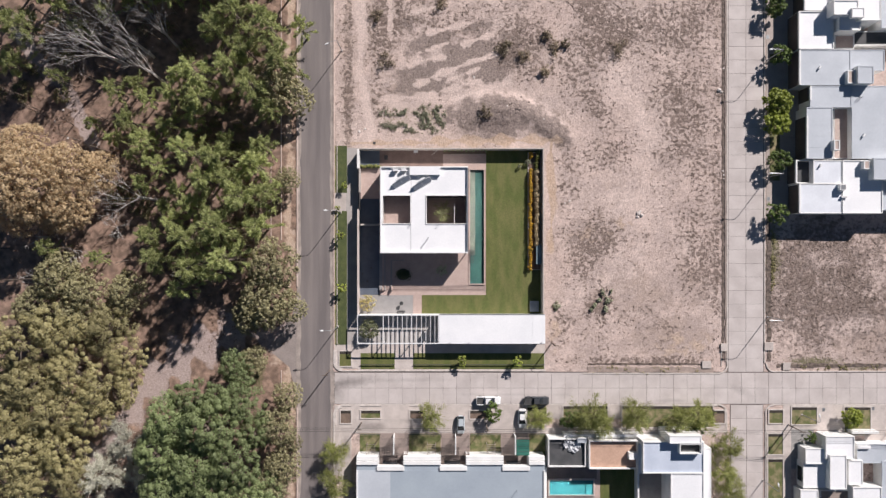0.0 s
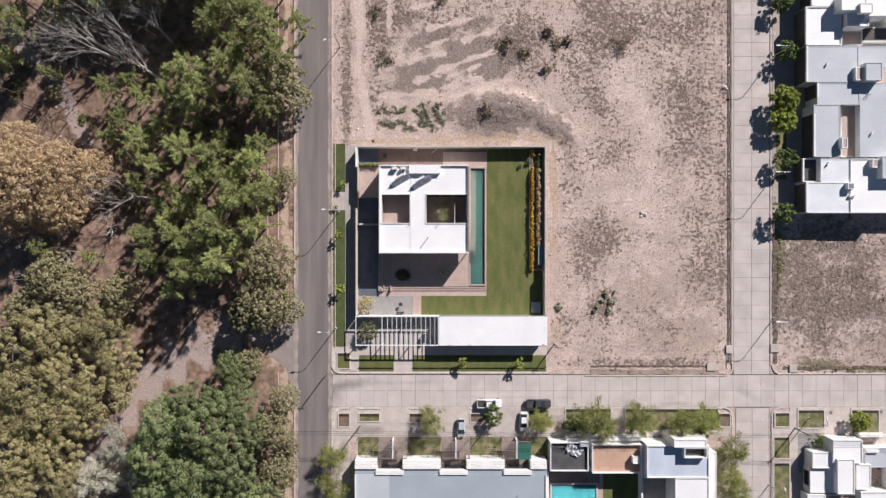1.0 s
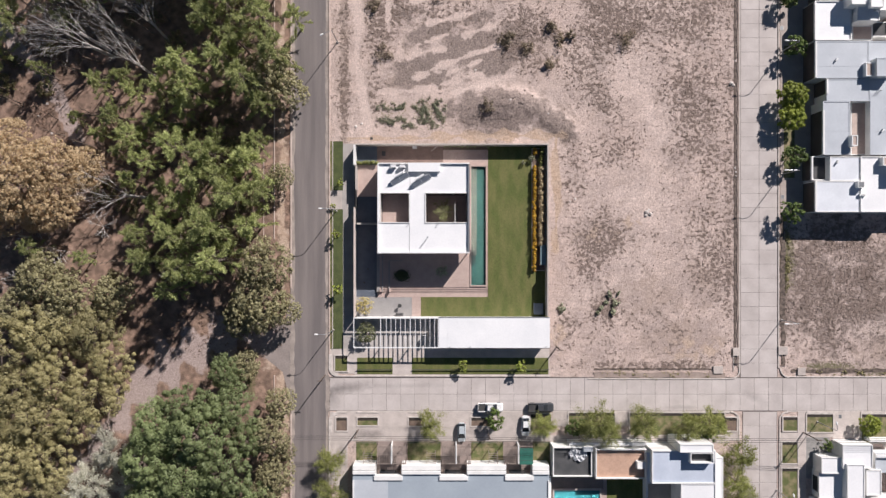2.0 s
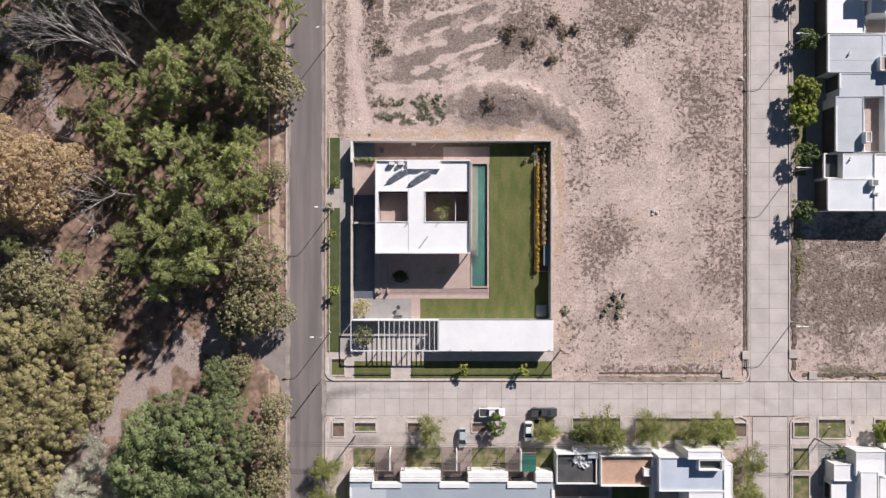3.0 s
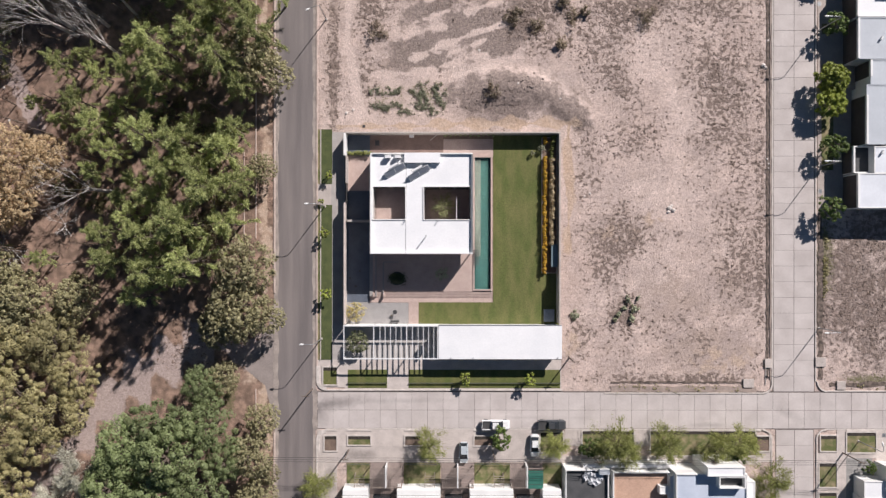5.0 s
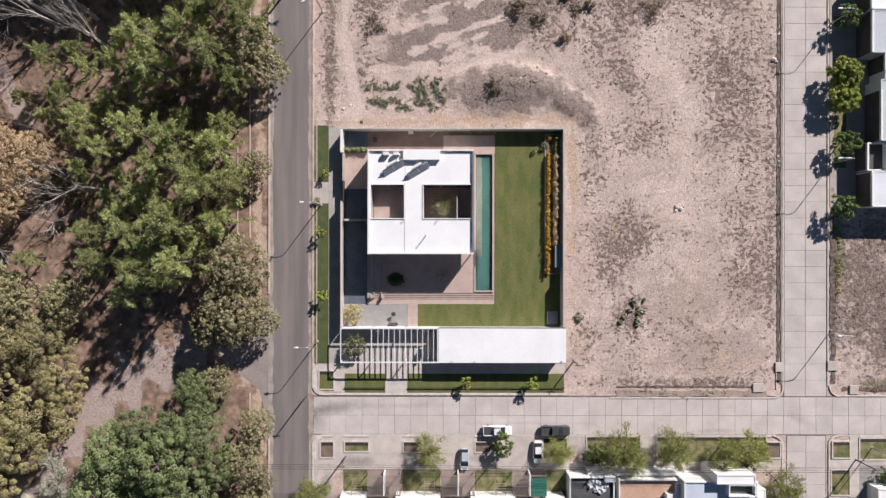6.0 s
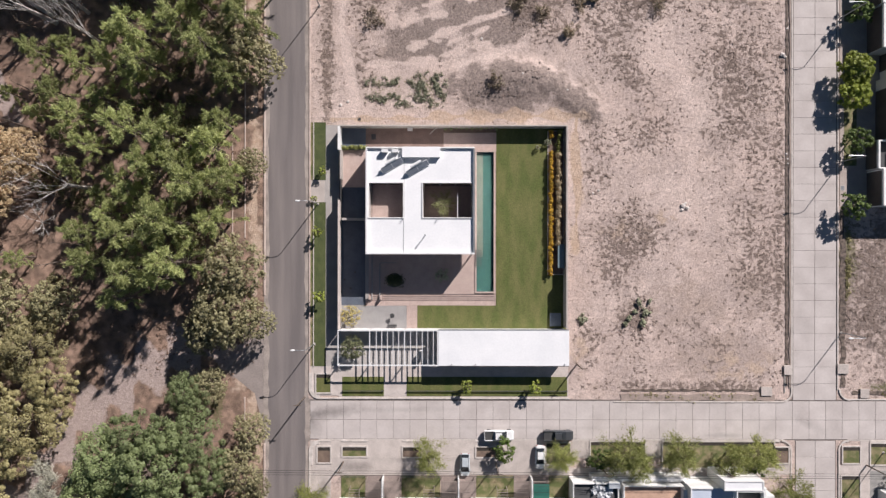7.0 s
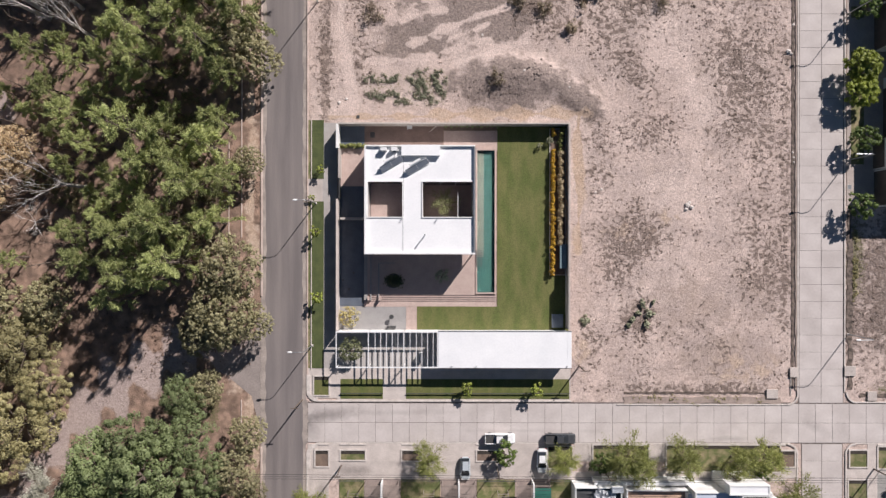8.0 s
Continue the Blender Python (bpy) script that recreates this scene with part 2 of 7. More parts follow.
def stain(m, cx, cy, rx, ry, turn, strength):
    """A worn dirt mark of tyres, torn by noise, laid over a material's colour."""
    n, l = m.node_tree.nodes, m.node_tree.links
    bsdf = n["Principled BSDF"]
    before = bsdf.inputs["Base Color"].links[0].from_socket
    where, spot, size = n.new("ShaderNodeNewGeometry"), n.new("ShaderNodeMapping"), n.new("ShaderNodeVectorMath")
    spot.vector_type = "TEXTURE"
    spot.inputs["Location"].default_value, spot.inputs["Rotation"].default_value = (cx, cy, 0), (0, 0, radians(turn))
    spot.inputs["Scale"].default_value = (rx, ry, 100)
    size.operation = "LENGTH"
    rub = n.new("ShaderNodeTexNoise")
    rub.inputs["Scale"].default_value, rub.inputs["Detail"].default_value = 0.7, 5
    l.new(where.outputs["Position"], spot.inputs["Vector"])
    l.new(where.outputs["Position"], rub.inputs["Vector"])
    l.new(spot.outputs["Vector"], size.inputs[0])
    edge = n.new("ShaderNodeMath")
    edge.operation = "MULTIPLY_ADD"
    edge.inputs[1].default_value = 1.1
    l.new(rub.outputs["Fac"], edge.inputs[0])
    l.new(size.outputs["Value"], edge.inputs[2])
    fade = n.new("ShaderNodeMapRange")
    for key, v in zip(("From Min", "From Max", "To Min", "To Max"), (0.6, 1.55, 1.0 - strength, 1.0)):
        fade.inputs[key].default_value = v
    l.new(edge.outputs["Value"], fade.inputs["Value"])
    dim = n.new("ShaderNodeVectorMath")
    dim.operation = "SCALE"
    l.new(before, dim.inputs[0])
    l.new(fade.outputs["Result"], dim.inputs["Scale"])
    l.new(dim.outputs["Vector"], bsdf.inputs["Base Color"])


# tyre dirt where cars turn in
for mark in ((-21.0, -29.6, 8.0, 1.6, 8, 0.42), (-24.0, -31.5, 2.6, 3.4, 0, 0.35), (-8.0, -29.0, 12.0, 0.7, 1, 0.16), (66.0, -31.5, 4.5, 1.2, -30, 0.16), (14.0, -32.2, 20.0, 0.5, 0, 0.12), (51.0, -33.6, 4.0, 0.7, 0, 0.28)):
    stain(SLAB, *mark)
for mark in ((-16.0, -39.3, 4.0, 1.3, 0, 0.4), (7.5, -38.6, 4.5, 1.6, 0, 0.35), (-3.5, -39.6, 4.0, 1.0, 0, 0.35), (20.5, -38.5, 2.5, 2.0, 0, 0.4), (-21.5, -44.0, 1.6, 5.0, 0, 0.35), (79.0, -39.0, 3.0, 1.2, 0, 0.25)):
    stain(WALKWAY, *mark)


# ---- building blocks ----
def link(name, bm, mat, parent=None, label="", smooth=False):
    data = bpy.data.meshes.new(name)
    bm.normal_update()
    bm.to_mesh(data)
    bm.free()
    for m in (mat if isinstance(mat, (list, tuple)) else [mat]):
        data.materials.append(m)
    if smooth:
        for p in data.polygons:
            p.use_smooth = True
    ob = new(name, data)
    ob.parent = parent
    if label:
        ob["label"] = label
    return ob


def part(name, bm, mat, parent, label="", smooth=False):
    return link(name, bm, mat, parent, label, smooth)


def thing(name, x=0, y=0, z=0, label="", category="", group="", kind=""):
    ob = new(name)
    ob.location = (x, y, z)
    ob.empty_display_size = 0.3
    return tagged(ob, label, category, group, kind)


def block(x0, y0, z0, x1, y1, z1, bevel=0.0, bm=None):
    """A box between two corners, with softened edges."""
    target = bm or bmesh.new()
    made = bmesh.ops.create_cube(target, size=1)["verts"]
    bmesh.ops.transform(target, matrix=Matrix.LocRotScale(((x0 + x1) / 2, (y0 + y1) / 2, (z0 + z1) / 2), None, (x1 - x0, y1 - y0, z1 - z0)), verts=made)
    if bevel:
        edges = {e for v in made for e in v.link_edges}
        bmesh.ops.bevel(target, geom=list(edges), offset=bevel, segments=1, affect="EDGES")
    return target


def rod(a, b, r0, r1=None, n=8, bm=None):
    """A tapered round bar from a to b."""
    target = bm or bmesh.new()
    a, b = Vector(a), Vector(b)
    d = b - a
    m = Matrix.Translation((a + b) / 2) @ d.to_track_quat("Z", "Y").to_matrix().to_4x4()
    bmesh.ops.create_cone(target, cap_ends=True, segments=n, radius1=r0, radius2=r0 if r1 is None else r1, depth=d.length, matrix=m)
    return target


def slab_of(points, z0, z1, bm=None):
    """An upright prism over an outline."""
    target = bm or bmesh.new()
    low = [target.verts.new((x, y, z0)) for x, y in points]
    high = [target.verts.new((x, y, z1)) for x, y in points]
    n = len(points)
    target.faces.new(low[::-1])
    target.faces.new(high)
    for i in range(n):
        target.faces.new((low[i], low[(i + 1) % n], high[(i + 1) % n], high[i]))
    bmesh.ops.recalc_face_normals(target, faces=target.faces[:])
    return target


def ring(x0, y0, x1, y1, t, z0, z1, bm=None):
    """Four butted walls of thickness t round a rectangle."""
    target = bm or bmesh.new()
    for c in ((x0, y0, x1, y0 + t), (x0, y1 - t, x1, y1), (x0, y0 + t, x0 + t, y1 - t), (x1 - t, y0 + t, x1, y1 - t)):
        block(c[0], c[1], z0, c[2], c[3], z1, 0.0, target)
    return target


# ---- the ground: one sheet with its kinds of soil ----
def bump_at(gx, gy, cx, cy, rx, ry, turn=0.0):
    """A soft patch: 1 at its centre, 0 past its edge."""
    c, s = math.cos(radians(turn)), math.sin(radians(turn))
    u, v = ((gx - cx) * c + (gy - cy) * s) / rx, (-(gx - cx) * s + (gy - cy) * c) / ry
    return np.clip(1.35 - np.sqrt(u * u + v * v), 0, 1)


def stripe(gx, gy, x0, y0, x1, y1, width):
    """A soft band along a line."""
    dx, dy = x1 - x0, y1 - y0
    t = np.clip(((gx - x0) * dx + (gy - y0) * dy) / (dx * dx + dy * dy), 0, 1)
    d = np.hypot(gx - x0 - t * dx, gy - y0 - t * dy)
    return np.clip(1.4 - d / width, 0, 1)


def heap(gx, gy):
    """The height of the spoil heaps on the empty land."""
    h = 0.8 * bump_at(gx, gy, 11.5, 29.5, 9, 4.2) + 0.5 * bump_at(gx, gy, 13.6, 31.2, 4.6, 3.0) + 0.5 * bump_at(gx, gy, 23.4, 27.0, 5.5, 2.2, -28)
    return h + 0.3 * bump_at(gx, gy, 18.5, 30.6, 4, 2.0, -12)


def veil(gx, gy, scale, seed):
    """Slow noise over the plan."""
    return np.array([noise.noise((x * scale, y * scale, seed)) for x, y in zip(gx.ravel(), gy.ravel())]).reshape(gx.shape)


def patches(gx, gy, rows):
    out = np.zeros_like(gx)
    for cx, cy, rx, ry, turn, w in rows:
        out = np.maximum(out, w * bump_at(gx, gy, cx, cy, rx, ry, turn))
    return out


def bands(gx, gy, rows, w=1.0):
    out = np.zeros_like(gx)
    for x0, y0, x1, y1, width in rows:
        out = np.maximum(out, w * stripe(gx, gy, x0, y0, x1, y1, width * (0.75 + 0.45 * np.sin(gx * 0.9 + gy * 0.35))))
    return out


# where weeds stand thick on the empty lots
WEEDY = ((35, 48, 10, 12, 20, 0.95), (52, 49, 12, 9, 0, 0.72), (55, 30, 8, 16, 0, 0.72), (33, 32, 6, 8, 30, 0.75), (46, 40, 6, 6, 0, 0.5), (57, 5, 6, 18, 0, 0.6),
         (36, 21, 9, 6, 10, 0.6), (28, 15, 4, 8, 0, 0.55), (34, 2, 9, 6, 0, 0.8), (31, -4, 5, 4, 0, 0.6), (52, 18, 8, 8, 0, 0.5), (18, 46, 8, 9, 0, 0.8))
WEEDY_MORE = ((-13, 49, 4, 9, 0, 0.9), (-6, 53, 7, 5, 0, 0.85), (4, 50, 8, 4, 20, 0.6), (28, 42, 5, 8, 0, 0.6), (85, -9, 20, 18, 0, 0.85), (35, -12, 4, 4, 0, 0.8),
              (-20.9, 35, 1.4, 28, 0, 0.75), (26, -17, 2.5, 5, 0, 0.6), (60.5, 15, 1.2, 45, 0, 0.75), (45, -24.6, 18, 1.0, 0, 0.8), (44, -15, 12, 6, 15, 0.3), (-15, 33, 3, 6, 0, 0.6))
# turned, greyer soil
DUG = ((11, 29.8, 12.5, 5.6, 0, 1.0), (23.5, 27.0, 6.5, 3.0, -28, 1.0), (18, 30.5, 7, 3.0, -10, 0.95), (-4, 38, 8, 5, 10, 0.75), (4, 43, 11, 4.0, 20, 0.9), (11, 39.5, 7, 4, 10, 0.8), (-6, 50, 6, 4, 15, 0.6),
       (-3, 45.5, 8, 3.0, 20, 0.8), (14, 44, 5, 6, 0, 0.75), (8, 49, 7, 3, 15, 0.7), (3, 42, 14, 9, 15, 0.62), (-4, 37, 9, 4.0, 8, 0.85), (85, -9, 24, 24, 0, 0.62), (2, 35, 9, 2, 12, 0.5))
# pale scraped streaks across it
SCRAPES = ((-6, 41.4, 0.5, 42.5, 0.7), (-5, 37.0, 1, 39.3, 0.9), (1, 39.3, 5.5, 41.2, 0.7), (5.5, 41.2, 12, 43.4, 0.6), (-6, 36.3, -1, 37.6, 0.7), (4.5, 45.2, 9.5, 47.0, 0.8), (-5.5, 43.3, 1, 45.6, 0.5),
           (-3, 47.8, 6.5, 50.2, 0.7), (2, 33.2, 8.5, 35.2, 0.7), (8.5, 35.2, 14.5, 36.8, 0.8), (4.5, 36.4, 8, 37.0, 0.6))
SCRAPES_MORE = ((-6, 34.1, 3.5, 35.4, 0.5), (-11.7, 55, -11.7, 46, 0.7), (-18.3, 56, -18.3, 38, 1.3), (-17.5, 38, -16, 26, 1.2), (1, 37.2, 8, 40, 0.4), (9, 42.0, 12, 43.0, 0.5), (-14, 33.2, -3, 33.6, 0.7), (-8, 52, 2, 54.5, 0.5))


def build_ground():
    xs = np.concatenate(([-4000, -900, -300], np.arange(-112, -25, 1.0), np.arange(-25, 63, 0.5), np.arange(63, 112.5, 1.0), [300, 900, 4000]))
    ys = np.concatenate(([-4000, -900, -300], np.arange(-76, -28, 1.0), np.arange(-28, 60, 0.5), np.arange(60, 76.5, 1.0), [300, 900, 4000]))
    gx, gy = np.meshgrid(xs, ys)
    lot = ((gx > -23.25) & (gx < 61.50) & (gy > -24.88) & ~((gx > -21.75) & (gx < 25.12) & (gy < 24.50)))
    lumps = np.maximum(0, veil(gx, gy, 0.9, 1.0)) * (bump_at(gx, gy, 13.8, 31.0, 5.5, 3.0) + 0.7 * bump_at(gx, gy, 23.5, 27, 6, 2.2, -28))
    gz = -0.06 + np.where(lot, 0.05 * veil(gx, gy, 0.35, 0.0) + heap(gx, gy) + 0.75 * lumps, 0.0)
    drift = veil(gx, gy, 0.11, 3.0) + 0.5 * veil(gx, gy, 0.27, 5.0)
    weedy = np.clip(0.27 + 0.75 * patches(gx, gy, WEEDY + WEEDY_MORE) + 0.38 * drift, 0, 1)
    clear = patches(gx, gy, ((39.5, 36, 6, 7, -15, 1.0), (45, 12, 9, 8, 0, 0.8), (30, 27, 4, 9, 20, 0.5), (43.5, 7.5, 3, 3, 0, 1.0), (44, 26, 6, 5, 0, 0.6), (91, -17, 7, 3, 10, 1.0), (84, -3, 5, 2, 0, 0.8), (27, 50, 4, 5, 0, 0.6), (45, -4, 9, 6, 20, 0.4)))
    weedy = np.clip(weedy - 0.55 * clear, 0, 1)
    dug = patches(gx, gy, DUG)
    streaks = bands(gx, gy, SCRAPES + SCRAPES_MORE)
    dug = np.clip(dug + np.where(dug > 0.1, 0.22, 0.0) * drift - 0.4 * streaks, 0, 1)
    weedy = np.clip(weedy - 0.6 * streaks - 0.5 * patches(gx, gy, ((11, 29.5, 13, 6, 0, 1), (-4, 37, 8, 5, 10, 1))), 0, 1)
    sandy = bands(gx, gy, ((-2, 23.9, 25, 24.1, 1.5), (-19.9, 23.4, 0, 23.6, 0.8), (24.0, 23.9, 24.0, 0.1, 1.3), (-34.0, -8, -34.0, 60, 1.5), (-34.2, -24, -33.6, -36, 1.6), (-33.8, -38, -33.8, -60, 1.0)), 0.78)
    sandy = np.maximum(sandy, patches(gx, gy, ((33, 3, 7, 4, 15, 0.42), (24.5, -19, 2.5, 5, 0, 0.5), (54, -21, 10, 4, 0, 0.45), (40, 5.5, 3, 2, 0, 0.5), (-36, -24, 3, 3, 0, 0.6))))
    sandy = np.clip(sandy + np.where(sandy > 0.1, 0.15, 0.0) * drift, 0, 1)
    worn = patches(gx, gy, ((50, -19, 14, 6, 5, 0.75), (44, -10, 14, 9, 0, 0.62), (48, 14, 6, 12, 0, 0.45), (33, 4, 10, 7, 0, 0.55), (36, -12, 6, 5, 0, 0.5), (-7, 36, 9, 4, 10, 0.8), (-21, 40, 1.2, 24, 0, 0.9), (55, -8, 8, 8, 0, 0.6), (27, 25, 3, 10, 0, 0.55), (100, -20, 18, 8, 0, 0.8)))
    worn = np.maximum(worn, bands(gx, gy, ((25, 28, 33, 17, 0.7), (24, 31, 36, 22, 0.6), (44, 2, 60, -9, 0.4), (43, -3, 59, -12, 0.4), (30, -22, 48, 6, 0.5)), 0.55))
    litter = np.where(gx < -31.75, 1.0, 0.0)
    paved = bands(gx, gy, ((-75.5, -44.9, -66.5, -31.5, 4.2), (-66.5, -31.5, -56.0, -22.5, 5.2), (-56, -22.5, -43, -17.0, 5.5), (-43.0, -17.4, -31.8, -19.5, 4.5), (-95.5, 50, -87.5, 40.1, 2.4), (-87.5, 40.1, -78, 24, 2.4)))
    green = patches(gx, gy, ((73.0, -1.1, 2, 8, 0, 0.8), (82.0, -24.9, 7, 1.2, 0, 0.8), (93.2, -26.1, 6, 1.0, 0, 0.7), (-10.5, 29.5, 6, 3, 0, 0.35), (-3.0, 29.5, 4, 3, 0, 0.5), (-40.8, -27, 1.5, 5, 0, 0.9)))
    data = bpy.data.meshes.new("ground")
    ny, nx = gx.shape
    verts = np.stack((gx.ravel(), gy.ravel(), gz.ravel()), 1)
    i = np.arange(ny * nx).reshape(ny, nx)
    faces = np.stack((i[:-1, :-1].ravel(), i[:-1, 1:].ravel(), i[1:, 1:].ravel(), i[1:, :-1].ravel()), 1)
    data.from_pydata(verts.tolist(), [], faces.tolist())
    for name, four in (("zones", (weedy, dug, sandy, np.clip(streaks + 0.6 * clear, 0, 1))), ("zones_more", (litter, paved, green, worn))):
        layer = data.attributes.new(name, "FLOAT_COLOR", "POINT")
        layer.data.foreach_set("color", np.stack([f.ravel() for f in four], 1).astype(np.float32).ravel())
    data.materials.append(SOIL)
    for p in data.polygons:
        p.use_smooth = True
    return tagged(new("ground", data), "dry bare soil with weeds and woodland litter", "ground", kind="structure")


build_ground()


# ---- roads ----
def strip(name, points, z0, z1, mat, label, category, parent=None):
    ob = link(name, slab_of(points, z0, z1), mat, parent)
    if parent is None:
        tagged(ob, label, category, kind="structure")
    return ob


asphalt = strip("road", [(-32.00, 400), (-32.00, -400), (-24.50, -400), (-24.50, 400)], -0.3, 0.0, ASPHALT, "worn grey asphalt road with dusty edges", "road")
strip("road", [(-24.50, -27.12), (-24.50, -34.38), (220.0, -34.38), (220.0, -27.12)], -0.3, -0.035, JOINT, "pale concrete slab street with dark joints", "road")
strip("road", [(62.88, -27.12), (62.88, 260.0), (71.00, 260.0), (71.00, -27.12)], -0.3, -0.035, JOINT, "pale concrete slab street with dark joints", "road")
strip("road", [(63.50, -34.38), (70.88, -34.38), (70.88, -260.0), (63.50, -260.0)], -0.3, -0.035, JOINT, "pale concrete slab street with dark joints", "road")


# ---- kerbs, channels, verges and pavements ----
def kerb(x0, y0, x1, y1, z=0.14, mat=KERB, label="pale concrete kerb beside the road"):
    return tagged(link("kerb", block(x0, y0, -0.2, x1, y1, z, 0.02), mat), label, "kerb", kind="structure")


def kerb_bend(cx, cy, r, start, end, width=0.28, z=0.14):
    """A rounded corner of kerb."""
    out = []
    steps = 10
    for rr, order in ((r, range(steps + 1)), (r - width, range(steps, -1, -1))):
        for i in order:
            a = radians(start + (end - start) * i / steps)
            out.append((cx + rr * math.cos(a), cy + rr * math.sin(a)))
    return tagged(link("kerb", slab_of(out, -0.2, z), KERB), "rounded concrete kerb at the street corner", "kerb", kind="structure")


def flat(name, r, z, mat, label, category, kind="structure"):
    return tagged(link(name, block(r[0], r[1], -0.15, r[2], r[3], z), mat), label, category, kind=kind)


def ragged(name, x0, y0, x1, y1, z, mat, label, category, wobble=0.3, step=1.5):
    """A thin layer with an uneven outline."""
    pts = []
    n_x, n_y = max(2, int(abs(x1 - x0) / step)), max(2, int(abs(y1 - y0) / step))
    for i in range(n_x):
        pts.append((x0 + (x1 - x0) * i / n_x, y0 + random.uniform(-wobble, wobble)))
    for i in range(n_y):
        pts.append((x1 + random.uniform(-wobble, wobble), y0 + (y1 - y0) * i / n_y))
    for i in range(n_x):
        pts.append((x1 + (x0 - x1) * i / n_x, y1 + random.uniform(-wobble, wobble)))
    for i in range(n_y):
        pts.append((x0 + random.uniform(-wobble, wobble), y1 + (y0 - y1) * i / n_y))
    return tagged(link(name, slab_of(pts, -0.12, z), mat), label, category, kind="structure")


# dust along both edges of the asphalt, and the mouth of the woodland track
ragged("road_edge", -32.38, -90, -31.50, 90, 0.006, DUSTY, "dusty soil along the asphalt edge", "road edge", 0.22)
ragged("road_edge", -24.94, -90, -24.25, 90, 0.008, DUSTY, "dusty soil along the asphalt edge", "road edge", 0.15)
ragged("road_edge", -24.75, -34.6, -24.0, -26.9, 0.016, DUSTY, "dusty seam where the asphalt ends", "road edge", 0.13, 0.3)
tagged(link("road_edge", slab_of([(-32.38, -9.88), (-33.38, -14.88), (-35.88, -18.62), (-39.25, -21.75), (-36.75, -23.88), (-34.00, -26.12), (-32.75, -31.12), (-32.38, -35.50)], -0.12, -0.045),
            material("track_asphalt", (0.30, 0.255, 0.235), (0.24, 0.205, 0.19), 0.3, 5.0, 0.92, 0.3)), "pale dusty mouth of a side track", "road edge", kind="structure")

# west side: pale kerb line and a second channel edge under the trees
LINE = material("pale_channel_concrete", (0.55, 0.45, 0.40), (0.42, 0.33, 0.29), 0.8, 7.0, 0.85, 0.2)
for y0, y1 in ((-8.38, 95.0), (-95.0, -35.12)):
    kerb(-32.38, y0, -32.06, y1, 0.16, LINE)
for y0, y1 in ((2.00, 95.0), (-31.12, -26.75), (-46.38, -39.88)):
    kerb(-35.88, y0, -35.69, y1, 0.12, LINE, "narrow concrete channel edge beside the path")
kerb(-38.12, 2.62, -37.98, 18.88, 0.10, LINE, "narrow concrete channel edge beside the path")
# east side of the asphalt
kerb(-24.25, -22.3, -23.97, 95.0, 0.15, LINE)
kerb(-24.25, -25.10, -23.55, -22.35, 0.14)
kerb_bend(-22.30, -25.10, 1.95, 180, 270, 0.7)
kerb(-22.30, -27.06, 22.75, -26.81, 0.13)
kerb_bend(-22.30, -36.40, 1.95, 90, 180, 0.7)
kerb(-24.25, -90.0, -23.97, -39.0, 0.13)
kerb(-24.25, -39.0, -23.55, -36.40, 0.13)
# south edge of the slab street
for x0, x1 in ((-22.50, -20.25), (-18.38, -13.62), (-7.38, -4.00), (5.75, 10.75), (26.50, 34.50), (44.50, 60.75), (77.00, 82.75), (88.50, 93.25)):
    kerb(x0, -34.75, x1, -34.50, 0.13)
kerb(-22.50, -34.50, 61.50, -34.28, 0.02, KERB, "flush concrete gutter along the slab street")
kerb(73.00, -34.50, 110.0, -34.28, 0.02, KERB, "flush concrete gutter along the slab street")
kerb_bend(61.00, -36.25, 1.9, 0, 90)
kerb_bend(73.12, -36.25, 1.9, 90, 180)
kerb(62.62, -90.0, 62.88, -36.25, 0.13)
kerb(71.25, -90.0, 71.50, -36.25, 0.13)
# round the empty lots
kerb_bend(61.00, -25.62, 2.0, 270, 360)
kerb(62.69, -25.62, 63.00, 95.0, 0.13)
kerb(30.75, -27.62, 61.00, -27.38, 0.13)
kerb_bend(73.38, -25.25, 2.0, 180, 270)
kerb(71.00, -25.25, 71.25, 95.0, 0.13)
kerb(73.38, -27.19, 115.0, -26.94, 0.13)

# earth channels with dark litter at the bottom
DITCH_SHADE = material("shaded_ditch_bottom", (0.022, 0.018, 0.015), (0.05, 0.04, 0.032), 1.6, 5.0, 0.9, 0.6)
DITCH = material("damp_channel_litter", (0.055, 0.043, 0.036), (0.20, 0.155, 0.13), 1.6, 5.0, 0.95, 0.6)
BANK = material("trampled_bank", (0.36, 0.29, 0.25), (0.27, 0.215, 0.19), 0.6, 4.0, 0.95, 0.5)
ragged("channel", 61.72, -24.38, 62.20, 95.0, 0.03, DITCH, "narrow roadside channel filled with dark dead leaves", "channel", 0.10, 0.6)
ragged("channel", 32.00, -25.62, 57.00, -25.25, 0.03, DITCH, "narrow roadside channel filled with dark dead leaves", "channel", 0.13, 0.5)
ragged("channel", 71.62, -24.88, 72.50, 7.00, 0.03, DITCH, "narrow roadside channel filled with dark dead leaves", "channel", 0.25, 1.1)
ragged("channel", 73.88, -26.12, 110.0, -25.38, 0.03, DITCH, "narrow roadside channel filled with dark dead leaves", "channel", 0.25, 1.1)
ragged("bank", 62.38, -24.88, 62.68, 95.0, 0.10, BANK, "pale trampled bank beside the channel", "bank", 0.10, 1.3)
ragged("bank", 32.00, -27.38, 59.75, -26.12, 0.05, BANK, "pale trampled bank beside the channel", "bank", 0.2, 1.3)
for r in ((61.38, -22.62, 62.62, -20.88), (57.25, -26.38, 59.25, -24.75), (71.00, -22.38, 73.00, -20.62), (75.12, -26.75, 76.75, -25.12)):
    tagged(link("culvert_cover", block(r[0], r[1], 0.0, r[2], r[3], 0.28, 0.03), WALKWAY), "pale concrete culvert cover over the channel", "culvert", "culvert covers", "structure")
